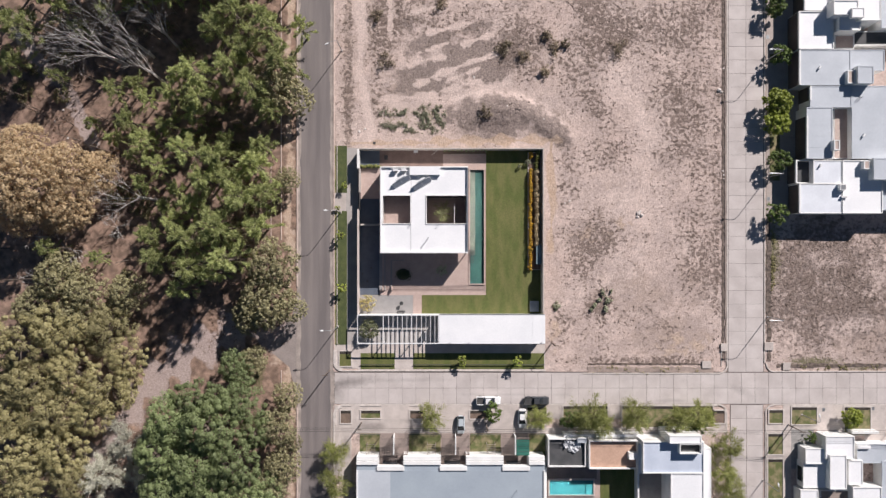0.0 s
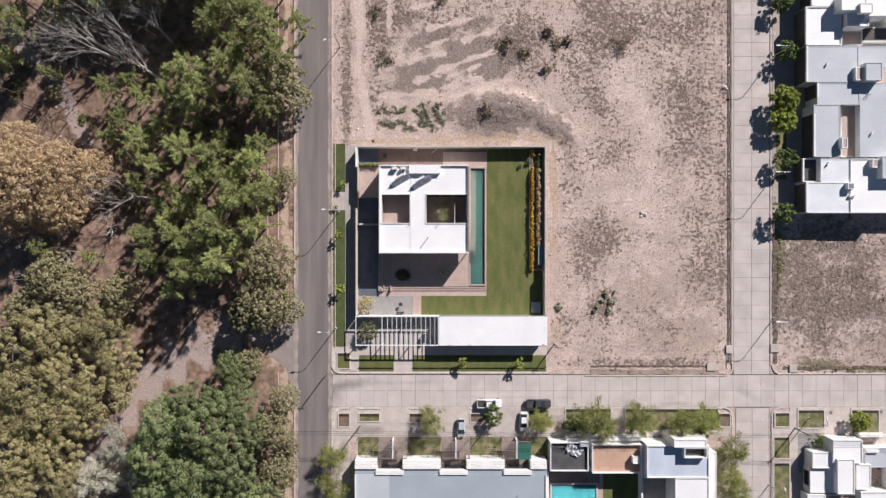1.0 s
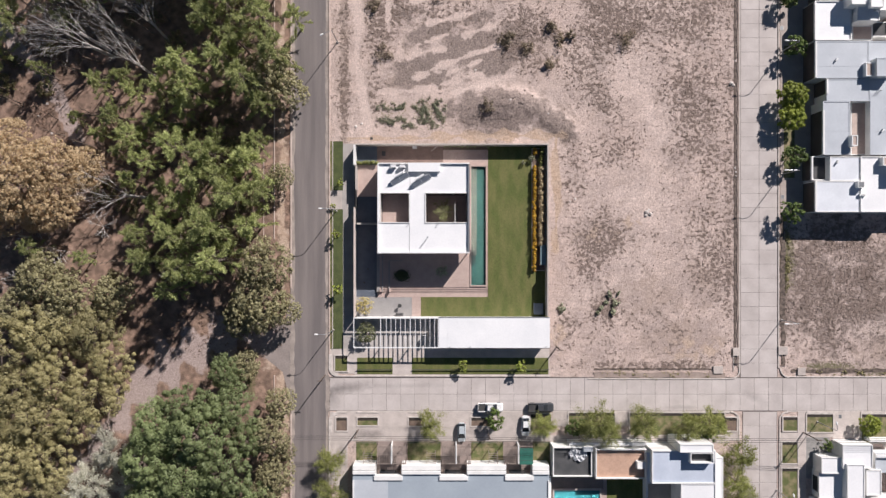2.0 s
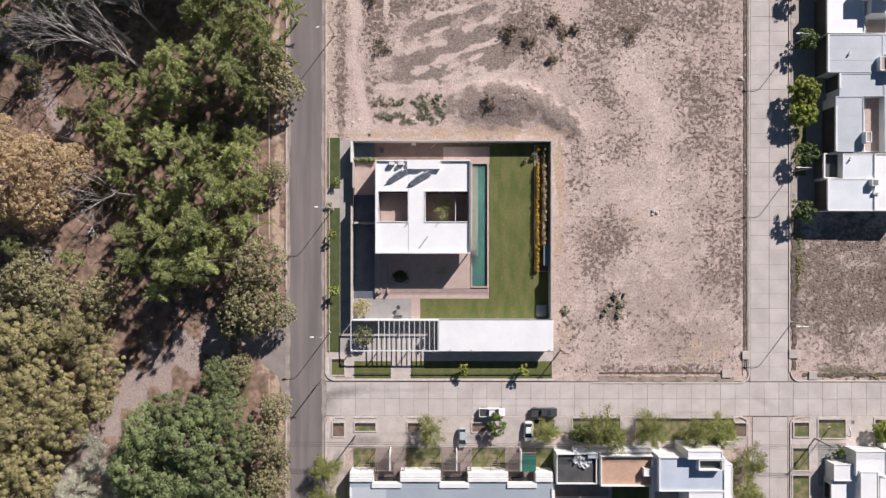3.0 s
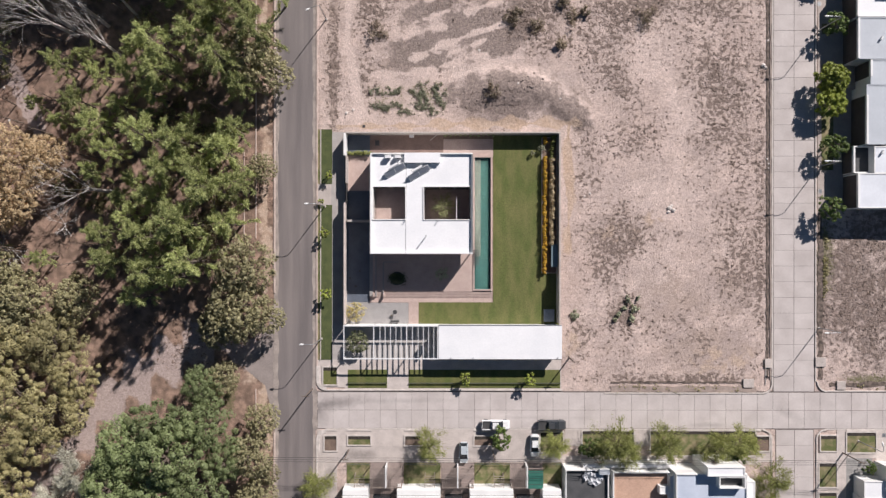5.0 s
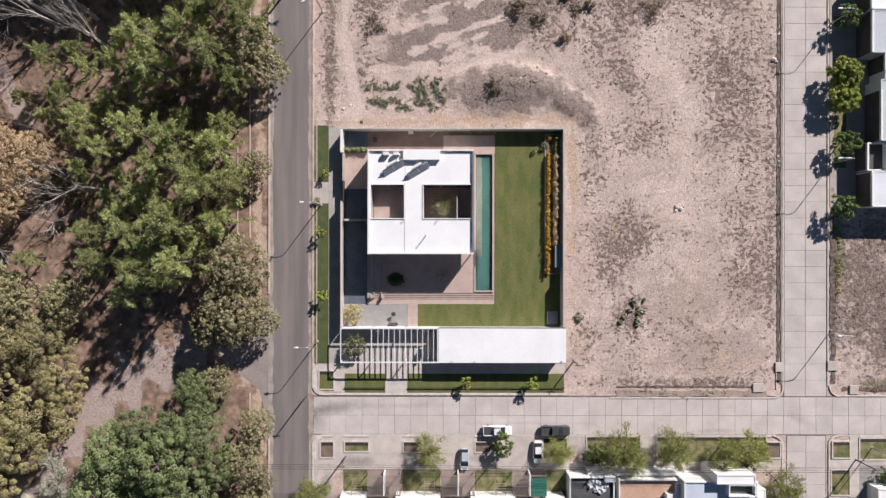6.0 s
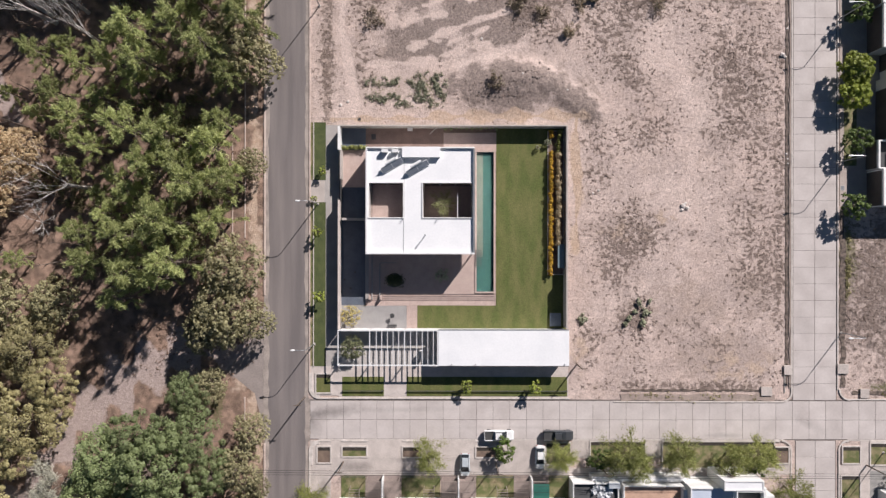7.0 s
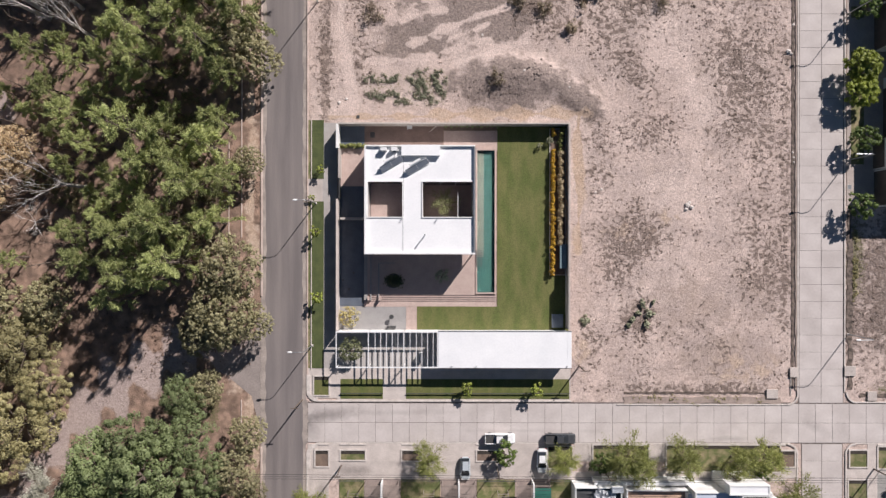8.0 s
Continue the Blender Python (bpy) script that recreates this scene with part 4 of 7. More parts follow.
part("bearer", block(-0.5, -1.45, -0.05, -0.42, 1.37, -0.002), STEEL_DARK, ladder)
part("bearer", block(0.42, -1.45, -0.05, 0.5, 1.37, -0.002), STEEL_DARK, ladder)

# ---- garage and pergola ----
garage = thing("garage", 10.54, -17.36, 0, "long low white flat-roofed garage wing", "garage")
gx, gy = garage.location.x, garage.location.y
r = (-0.87, -20.56, 22.13, -14.13)
q = (r[0] - gx, r[1] - gy, r[2] - gx, r[3] - gy)
for c in ((q[0] + 0.1, q[3] - 0.4, q[2] - 0.5, q[3] - 0.2), (q[0] + 0.1, q[1] + 0.5, q[2] - 0.5, q[1] + 0.7), (q[2] - 0.7, q[1] + 0.7, q[2] - 0.5, q[3] - 0.4)):
    part("wall", block(c[0], c[1], 0, c[2], c[3], 2.95), WALL_WHITE, garage)
part("roof", block(q[0], q[1], 2.95, q[2], q[3], 3.25, 0.02), ROOF_WHITE, garage)
part("ridge_trim", block(q[0], q[3] - 0.1, 3.25, q[2], q[3] + 0.05, 3.32, 0.01), STEEL_GREY, garage)
part("eaves_trim", block(q[0], q[1] - 0.05, 3.2, q[2], q[1] + 0.06, 3.30, 0.01), STEEL_DARK, garage)
for i in range(11):
    part("seam", block(q[0] + 1.8 + i * 2.05, q[1] + 0.2, 3.25, q[0] + 1.83 + i * 2.05, q[3] - 0.2, 3.262), ROOF_WHITE, garage)
for x in (1.47, 5.66, 21.35):
    part("gutter_outlet", rod((x - gx, q[1] + 0.3, 3.25), (x - gx, q[1] + 0.3, 3.45), 0.1), STEEL_GREY, garage)

pergola = thing("pergola", -9.74, -17.36, 0, "white steel pergola over the entrance court", "pergola")
px, py = pergola.location.x, pergola.location.y
r = (-18.62, -20.58, -0.87, -14.24)
q = (r[0] - px, r[1] - py, r[2] - px, r[3] - py)
for c in ((q[0], q[3] - 0.22, q[2], q[3]), (q[0], q[1], q[2], q[1] + 0.22)):
    part("beam", block(c[0], c[1], 3.0, c[2], c[3], 3.22, 0.015), STEEL_WHITE, pergola)
PX = px
for x, w in ((-18.52, 0.16), (-12.96, 0.16), (-6.82, 0.16), (-1.01, 0.16)):
    part("beam", block(x - PX - w / 2, q[1] + 0.221, 3.0, x - PX + w / 2, q[3] - 0.221, 3.22, 0.015), STEEL_WHITE, pergola)
for x in (-11.79, -10.82, -9.84, -8.82, -7.84, -5.75, -4.67, -3.70, -2.72, -1.75):
    part("rafter", block(x - PX - 0.05, q[1] + 0.221, 3.0, x - PX + 0.05, q[3] - 0.221, 3.20), STEEL_WHITE, pergola)
for x in (-18.52, -12.96, -6.82):
    for y in (q[1] + 0.11, q[3] - 0.11):
        part("post", block(x - PX - 0.07, y - 0.07, 0, x - PX + 0.07, y + 0.07, 3.0), STEEL_WHITE, pergola)

garden_wall((-18.23, -14.44, -0.58, -14.28), 2.5, "tall white wall behind the pergola", WALL_WHITE)

# low dark steel edging rail along the front lawns
fence = thing("edging_rail", 6.02, -25.55, 0, "low dark steel rail along the front lawn", "rail")
fx, fy = fence.location.x, fence.location.y
for a, b in ((-18.22, -10.61), (-6.50, 22.35)):
    part("rail", block(a - fx, -0.06, 0.30, b - fx, 0.06, 0.46, 0.01), STEEL_DARK, fence)
    for i in range(int((b - a) / 3.6) + 1):
        x = a - fx + 0.1 + i * 3.6
        part("post", block(x - 0.05, -0.05, 0.0, x + 0.05, 0.05, 0.30), STEEL_DARK, fence)
column = thing("service_box", -3.95, -19.00, 0, "pale service cabinet beside the entrance path", "cabinet")
part("body", block(-0.3, -0.75, 0, 0.3, 0.75, 1.5, 0.03), WALL_WHITE, column)
part("cover", block(-0.36, -0.81, 1.5, 0.36, 0.81, 1.57, 0.02), STEEL_GREY, column)

# ---- garden furniture and beds ----
bed = thing("flower_bed", 20.05, 8.12, 0.06, "long raised bed edged in concrete", "flower bed", kind="structure")
bx, by = bed.location.x, bed.location.y
q = (18.75, -4.61, 21.65, 21.34)
part("edging", ring(q[0] - bx, q[1] - by, q[2] - bx, q[3] - by, 0.12, 0, 0.22), KERB, bed)
part("soil", block(q[0] - bx + 0.12, q[1] - by + 0.12, 0, q[2] - bx - 0.12, q[3] - by - 0.12, 0.16), SOIL_BED, bed)


def hedge_row(name, x0, y0, x1, y1, h, mat, label, seed, gap=0.55, r=0.45, per=60, size=0.15, z=0.2):
    rng = np.random.default_rng(seed)
    n = max(2, int(math.hypot(x1 - x0, y1 - y0) / gap))
    cs = []
    for i in range(n + 1):
        for k in range(3):
            cs.append((x0 + (x1 - x0) * i / n + rng.normal() * 0.12, y0 + (y1 - y0) * i / n + rng.normal() * 0.12, z + h * (0.3 + 0.3 * k) + rng.normal() * 0.08))
    rs = [r * rng.uniform(0.75, 1.1) for _ in cs]
    return tagged(new(name, leaf_mesh(name, cs, rs, per, size, mat, 0.9, rng)), label, "plants", kind="stuff")


def shed(r, h, mat, roof_mat, name, label, category):
    ob = thing(name, (r[0] + r[2]) / 2, (r[1] + r[3]) / 2, 0.06, label, category)
    w, d = (r[2] - r[0]) / 2, (r[3] - r[1]) / 2
    part("body", block(-w + 0.05, -d + 0.05, 0, w - 0.05, d - 0.05, h - 0.08), mat, ob)
    part("top", block(-w, -d, h - 0.08, w, d, h, 0.015), roof_mat, ob)
    return ob


shed((20.44, -3.37, 21.64, 0.89), 1.2, STEEL_GREY, material("teal_grey_tank_lid", (0.17, 0.235, 0.26), (0.14, 0.20, 0.225), 0.6, 5.0, 0.5, 0.1), "storage_tank", "teal-grey long storage box by the wall", "storage box")
shed((19.16, -13.82, 21.13, -11.45), 0.5, material("deck_box_panel", (0.16, 0.18, 0.21), (0.13, 0.15, 0.18), 0.7, 6.0, 0.6, 0.1), material("shed_roof", (0.20, 0.23, 0.27), (0.17, 0.195, 0.235), 0.7, 6.0, 0.6, 0.1), "deck_box", "low grey storage box in the lawn corner", "storage box")
umbrella = thing("fire_bowl", -9.15, -11.94, 0.02, "dark round bowl on a stand", "fire bowl")
part("stand", rod((0, 0, 0), (0, 0, 0.7), 0.09, 0.05), STEEL_DARK, umbrella)
part("bowl", rod((0, 0, 0.7), (0, 0, 0.95), 0.22, 0.42, 16), STEEL_DARK, umbrella)
bench = thing("bench", -9.18, -13.78, 0.02, "slim dark garden bench in the gravel court", "bench")
part("seat", block(-0.8, -0.2, 0.4, 0.8, 0.2, 0.46, 0.01), STEEL_DARK, bench)
for sx in (-0.7, 0.7):
    part("leg", block(sx - 0.05, -0.18, 0, sx + 0.05, 0.18, 0.4), STEEL_DARK, bench)
planter = thing("planter", -8.76, -5.58, 0.48, "round dark planter full of foliage", "planter")
part("pot", rod((0, 0, 0), (0, 0, 0.4), 1.15, 1.3, 22), STEEL_DARK, planter)
for x, y, w in ((-17.82, -5.51, 0.35), (-15.92, -4.21, 0.35), (-16.72, -7.11, 0.4)):
    drain = thing("floor_drain", x, y, 0.02, "small dark square floor drain", "drain", "yard drains")
    part("grate", block(-w / 2, -w / 2, 0, w / 2, w / 2, 0.03, 0.005), STEEL_DARK, drain)
hatch = thing("drain_cover", -12.61, 20.24, 0.03, "dark square drain cover", "drain cover")
part("plate", block(-0.4, -0.5, 0, 0.4, 0.5, 0.03, 0.005), STEEL_DARK, hatch)
cover = thing("drain_cover", -15.17, 23.45, 0.0, "dark square drain cover on soil", "drain cover")
part("plate", block(-0.25, -0.25, -0.05, 0.25, 0.25, 0.06, 0.005), STEEL_DARK, cover)
for x, y in ((36.4, -35.5), (84.2, -35.5), (95.1, -35.3), (71.8, 46.9), (72.0, 11.1)):
    lid = thing("drain_cover", x, y, 0.02, "small dark square drain cover in the pavement", "drain cover", "pavement drain covers")
    part("plate", block(-0.32, -0.38, 0, 0.32, 0.38, 0.03, 0.005), STEEL_GREY, lid)
    part("frame", ring(-0.4, -0.46, 0.4, 0.46, 0.07, 0, 0.02), KERB, lid)
stool = thing("washing_stand", -6.01, 21.50, 0.03, "small white stand on the deck", "stand")
part("top", block(-0.45, -0.35, 0.75, 0.45, 0.35, 0.8, 0.01), STEEL_WHITE, stool)
for sx in (-0.38, 0.38):
    for sy in (-0.28, 0.28):
        part("leg", block(sx - 0.03, sy - 0.03, 0, sx + 0.03, sy + 0.03, 0.75), STEEL_WHITE, stool)
plank = thing("timber_prop", -1.87, 21.13, 0.03, "pale timber prop leaning by the wall", "prop")
part("pole", rod((-0.6, -0.35, 0.0), (0.6, 0.4, 1.6), 0.07, None, 6), KERB, plank)


# ---- neighbouring houses ----
def villa(name, label, volumes, category="house", windows=(), dark_fronts=()):
    """A house of flat-roofed volumes, each with walls, a roof deck and a parapet. Rows: area, base, top, roof material, parapet height."""
    r0 = volumes[0][0]
    ob = thing(name, (r0[0] + r0[2]) / 2, (r0[1] + r0[3]) / 2, 0, label, category, "houses along the streets")
    ox, oy = ob.location.x, ob.location.y
    for r, base, top, mat, rim in volumes:
        q = (r[0] - ox, r[1] - oy, r[2] - ox, r[3] - oy)
        part("wall", block(*q[:2], base, *q[2:], top - 0.02), WALL_WHITE, ob)
        part("roof", block(q[0] + 0.19, q[1] + 0.19, top - 0.02, q[2] - 0.19, q[3] - 0.19, top + 0.03), mat, ob)
        if mat is ROOF_GREY and q[2] - q[0] > 5:
            for k in range(1, int((q[3] - q[1]) / 2.4)):
                part("seam", block(q[0] + 0.25, q[1] + 2.4 * k, top + 0.03, q[2] - 0.25, q[1] + 2.4 * k + 0.05, top + 0.045), mat, ob)
        if rim:
            part("parapet", ring(*q, 0.19, top - 0.02, top + (0.12 if mat is ROOF_GREY else rim)), mat if mat is ROOF_GREY else WALL_WHITE, ob)
    for x, y0, y1, top in dark_fronts:
        # dark sheet added on west faces for their shade, doors and recesses
        part("front_shade_sheet", block(x - ox - 0.06, y0 - oy, 0.0, x - ox - 0.003, y1 - oy, top), FRONT_DARK, ob, "added dark sheet over the shaded west front")
        part("coping", block(x - ox - 0.08, y0 - oy - 0.05, top + 0.02, x - ox + 0.26, y1 - oy + 0.05, top + 0.55, 0.01), WALL_WHITE, ob)
    for x0, y0, z0, x1, y1, z1 in windows:
        win = part("window", block(x0 - ox, y0 - oy, z0, x1 - ox, y1 - oy, z1, 0.01), STEEL_DARK, ob)
        g = 0.07
        if x1 - x0 < y1 - y0:
            part("pane", block(x0 - ox - 0.02, y0 - oy + g, z0 + g, x1 - ox + 0.02, y1 - oy - g, z1 - g), GLASS_DARK, win)
        else:
            part("pane", block(x0 - ox + g, y0 - oy - 0.02, z0 + g, x1 - ox - g, y1 - oy + 0.02, z1 - g), GLASS_DARK, win)
    return ob


# tone of the added west-front sheets, with the faces' shade in it
FRONT_DARK = material("dark_front_cladding", (0.055, 0.048, 0.045), (0.08, 0.07, 0.065), 0.7, 7.0, 0.6, 0.15)
TAN_ROOF = material("beige_court_tiles", (0.47, 0.375, 0.33), (0.41, 0.325, 0.285), 0.6, 6.0, 0.8, 0.15)
ROOF_LIGHT = material("near_white_roof_coating", (0.68, 0.705, 0.75), (0.61, 0.635, 0.68), 0.25, 2.5, 0.6, 0.1, speck=0.03)
villa("house", "white and grey flat-roofed corner house", [
    ((76.39, 7.63, 85.59, 14.04), 0, 4.55, ROOF_LIGHT, 0.12), ((85.59, 7.63, 94.19, 19.01), 0, 4.65, ROOF_WHITE, 0.2), ((79.42, 14.04, 85.59, 19.01), 0, 4.55, ROOF_LIGHT, 0.12),
    ((76.20, 14.21, 80.37, 19.23), 0, 2.8, DARK_ROOF, 0.9), ((91.12, 14.71, 97.57, 19.25), 4.55, 6.55, ROOF_GREY, 0.15), ((94.67, 8.40, 101.73, 14.97), 0, 4, ROOF_GREY, 0.3),
    ((84.52, 12.52, 85.85, 13.85), 4.65, 5.85, STEEL_GREY, 0), ((85.24, 10.87, 86.45, 11.35), 4.65, 5.15, STEEL_GREY, 0), ((89.46, 16.98, 90.66, 18.78), 4.65, 5.95, TAN_ROOF, 0.1)],
    dark_fronts=[(76.39, 7.75, 13.80, 4.3), (76.20, 14.33, 19.11, 3.2)])
villa("house", "grey flat-roofed house with a narrow beige court", [
    ((77.97, 19.37, 83.54, 30.39), 0, 4.55, ROOF_GREY, 0.22), ((78.69, 30.39, 87.65, 34.99), 0, 4.57, ROOF_GREY, 0.22), ((87.65, 19.37, 103.63, 34.99), 0, 4.59, ROOF_GREY, 0.15), ((84.78, 19.60, 88.33, 30.51), 0, 2.9, TAN_ROOF, 0.0),
    ((76.39, 35.11, 87.41, 42.74), 0, 4.61, ROOF_GREY, 0.25), ((87.41, 38.26, 94.67, 42.74), 0, 4.55, ROOF_GREY, 0.2), ((87.77, 35.04, 91.12, 38.74), 0, 6.55, ROOF_GREY, 0.12), ((86.09, 35.23, 87.53, 37.99), 4.55, 5.75, TAN_ROOF, 0.1),
    ((83.09, 21.01, 84.29, 23.17), 2.9, 5.95, TAN_ROOF, 0.15)],
    dark_fronts=[(76.39, 35.23, 42.61, 4.3), (77.97, 19.49, 28.45, 4.3), (78.69, 31.96, 34.87, 4.3)])
villa("house", "white flat-roofed house with stepped upper boxes", [
    ((76.27, 42.86, 83.78, 50.97), 0, 4.55, ROOF_WHITE, 0.25), ((77.48, 51.09, 83.78, 64.29), 0, 4.57, ROOF_WHITE, 0.25), ((82.17, 49.28, 87.40, 52.37), 0, 7.35, ROOF_WHITE, 0.2), ((84.11, 46.44, 88.67, 49.80), 0, 5.95, ROOF_WHITE, 0.2), ((87.64, 48.23, 92.40, 59.66), 0, 6.95, ROOF_WHITE, 0.15), ((83.32, 53.22, 88.62, 63.93), 0, 5.55, ROOF_WHITE, 0.2),
    ((85.61, 48.48, 88.21, 50.49), 7.05, 8.15, ROOF_WHITE, 0.12), ((93.95, 47.34, 103.63, 60.65), 0, 4.65, ROOF_GREY, 0.25), ((85.03, 43.49, 89.19, 46.43), 0, 2.8, TAN_ROOF, 0.1), ((89.19, 44.23, 99.97, 47.29), 0, 2.6, DARK_ROOF, 0.15)],
    dark_fronts=[(76.27, 42.98, 50.85, 4.3), (77.48, 51.21, 63.08, 4.3)])

# terraced houses on the south side
CARPORT = material("carport_floor", (0.30, 0.24, 0.215), (0.25, 0.20, 0.18), 0.7, 7.0, 0.85, 0.2)
UNIT = 13.55
FRONT = -44.81
for i in range(3):
    ob = thing("terraced_house", -18.68 + UNIT * i, FRONT, 0, "terraced house with blue-grey roof and white parapet", "house", "terraced houses")
    n0, n1, back = 4.65, 10.1, -17.0
    part("wall", block(0.0, back, 0, UNIT, -3.0, 3.4), WALL_WHITE, ob)
    for q in ((0.0, n0), (n1, UNIT)):
        part("front_wall", block(q[0], -3.0, 0, q[1], 0.0, 3.3), WALL_WHITE, ob)
        part("parapet", block(q[0], -0.95, 3.3, q[1], 0.0, 3.62, 0.02), WALL_WHITE, ob)
        part("parapet", block(q[0], -1.75, 3.3, q[1], -1.05, 3.85, 0.02), WALL_WHITE, ob)
        part("cornice", block(q[0], -1.05, 3.3, q[1], -0.95, 3.5), STEEL_DARK, ob)
        part("roof", block(q[0], -3.0, 3.3, q[1], -1.75, 3.46), ROOF_BLUE, ob)
    part("parapet", block(n0 - 0.25, -3.0, 3.4, n1 + 0.25, -2.1, 3.80, 0.02), WALL_WHITE, ob)
    part("lintel", block(n0, -2.1, 2.8, n1, -1.95, 3.6), WALL_WHITE, ob)
    part("porch", block(n0, -1.95, 0.0, n1, 0.25, 0.12), CARPORT, ob)
    win = part("window", ring_upright(n0 + 0.8, -1.94, 3.4, 0.3, 2.4), STEEL_DARK, ob)
    part("pane", block(n0 + 0.86, -1.93, 0.36, n0 + 4.14, -1.90, 2.34), GLASS_DARK, win)
    part("roof", block(0.0 if i else 7.3, back, 3.4, UNIT, -3.0, 3.49), ROOF_BLUE, ob)
    if i == 0:
        part("roof", block(0.25, back, 3.4, 7.3, -3.0, 3.50), ROOF_GREY, ob)
        part("parapet", block(0.0, back, 3.4, 0.25, -3.0, 3.75), WALL_WHITE, ob)
    if i == 2:
        mast = part("vent", rod((7.5, -7.4, 3.45), (7.5, -7.4, 4.8), 0.05), STEEL_GREY, ob)
        part("parapet", block(UNIT - 0.25, back, 3.49, UNIT, -3.0, 3.75), WALL_WHITE, ob)
# carports, gardens and partition walls before them
for x, last in ((-10.75, 0), (2.75, 0), (15.75, 1)):
    wall = tagged(link("partition_wall", block(x - 0.12, -44.75, 0, x + 0.12, -40.75, 2.75, 0.02), WALL_WHITE), "white partition wall between two carports", "wall", "partition walls", "structure")
    for side in (-1, 1):
        cloth = last and side == 1
        ob = thing("carport", x + side * 1.62, -43.50, 0, "carport covered with green shade cloth" if cloth else "brown slatted timber carport pergola", "carport", "carports")
        half, lo, hi = 1.4, -44.88 - -43.50, -41.00 - -43.50
        for yy in (lo + 0.15, hi - 0.15):
            part("beam", block(-half, yy - 0.07, 2.35, half, yy + 0.07, 2.55), PERGOLA_WOOD, ob)
            part("post", block(side * (half - 0.1) - 0.06, yy - 0.06, 0, side * (half - 0.1) + 0.06, yy + 0.06, 2.35), PERGOLA_WOOD, ob)
        if cloth:
            part("cloth", block(-half, lo, 2.56, half, hi - 0.5, 2.6), GREEN_NET, ob, "green shade cloth")
            for k in range(4):
                part("rib", block(-half, lo + 0.8 + k * 1.1, 2.6, half, lo + 0.86 + k * 1.1, 2.63), STEEL_DARK, ob)
        else:
            for k in range(8):
                part("joist", block(-half + 0.1 + k * 0.36, lo, 2.56, -half + 0.2 + k * 0.36, hi, 2.68), PERGOLA_WOOD, ob)
            for k in range(8):
                part("slat", block(-half, hi - 0.35 - k * 0.24, 2.681, half, hi - 0.27 - k * 0.24, 2.73), PERGOLA_WOOD, ob)
    flat("carport_floor", (x - 3.1, -46.38, x + 3.1, -40.75), 0.03, CARPORT, "brown paved carport floor", "floor")
for r in ((-18.38, -46.38, -14.00, -40.88), (-7.50, -46.38, -0.50, -40.88), (6.00, -46.38, 12.75, -40.88), (19.00, -46.38, 22.62, -40.88)):
    flat("front_garden", r, 0.04, VERGE, "patchy front garden lawn", "lawn")
    fence_ = thing("front_fence", (r[0] + r[2]) / 2, r[3], 0, "low dark railing before the front garden", "fence", "front garden fences")
    part("rails", rail_mesh(-(r[2] - r[0]) / 2, 0, (r[2] - r[0]) / 2, 0, 0, 1.0), STEEL_DARK, fence_)
for x in (-15.75, -2.50, 10.50):
    arch = thing("garden_trellis", x, -43.88, 0.04, "dark timber trellis in the front garden", "trellis", "trellises")
    for k in range(6):
        part("slat", block(-1.0, 1.2 - k * 0.45, 2.2, 1.0, 1.28 - k * 0.45, 2.3), PERGOLA_WOOD, arch)
    for sx in (-0.9, 0.9):
        part("post", block(sx - 0.05, -1.1, 0, sx + 0.05, -1.0, 2.2), PERGOLA_WOOD, arch)
        part("post", block(sx - 0.05, 1.1, 0, sx + 0.05, 1.2, 2.2), PERGOLA_WOOD, arch)
        part("beam", block(sx - 0.04, -1.1, 2.1, sx + 0.04, 1.2, 2.199), PERGOLA_WOOD, arch)

villa("house", "white house with dark and terracotta roof terraces", [
    # the 6.4 m box's dark top stands for a shaded roof opening
    ((42.43, -47.59, 55.38, -40.87), 0, 6.0, ROOF_PALE, 0.3), ((48.31, -58.01, 55.38, -47.59), 0, 6.05, ROOF_WHITE, 0.2), ((47.59, -40.84, 54.33, -39.18), 0, 7.6, ROOF_WHITE, 0.15), ((49.74, -43.09, 54.49, -40.95), 0, 6.4, DARK_ROOF, 1.2), ((55.84, -58.50, 57.41, -42.66), 0, 4.8, ROOF_WHITE, 0.12),
    ((31.54, -47.44, 42.06, -41.33), 0, 3.2, TERRACOTTA, 0.75), ((22.74, -47.07, 30.81, -40.96), 0, 3.1, DARK_ROOF, 0.6), ((41.75, -48.18, 42.96, -41.75), 0, 4.4, ROOF_WHITE, 0.2), ((41.58, -67.56, 57.53, -58.50), 0, 4.5, ROOF_WHITE, 0.2),
    ((39.91, -45.15, 41.62, -43.69), 3.2, 4.6, WALL_WHITE, 0.1), ((28.96, -41.74, 30.91, -40.76), 3.1, 4.0, ROOF_GREY, 0.1), ((26.29, -41.03, 43.73, -40.17), 0, 2.6, ROOF_WHITE, 0.0)])
tarp = thing("tarpaulin", 27.88, -42.67, 3.15, "crumpled silver tarpaulin lying on the dark roof", "tarpaulin")
bm = bmesh.new()
rng = np.random.default_rng(8)
grid = {(i, j): bm.verts.new((-1.9 + i * 0.32 + rng.normal() * 0.07, -1.2 + j * 0.3 + 0.25 * math.sin(i * 0.6) + rng.normal() * 0.07, abs(rng.normal()) * 0.28)) for i in range(13) for j in range(9)}
for i in range(12):
    for j in range(8):
        if abs(i - 6) + abs(j - 4) * 1.3 < 8.2 + rng.normal() * 0.6:
            bm.faces.new((grid[i, j], grid[i + 1, j], grid[i + 1, j + 1], grid[i, j + 1]))
for v in [v for v in bm.verts if not v.link_faces]:
    bm.verts.remove(v)
part("sheet", bm, material("silver_tarpaulin", (0.62, 0.63, 0.65), (0.30, 0.31, 0.33), 1.6, 6.0, 0.4, 0.2), tarp)
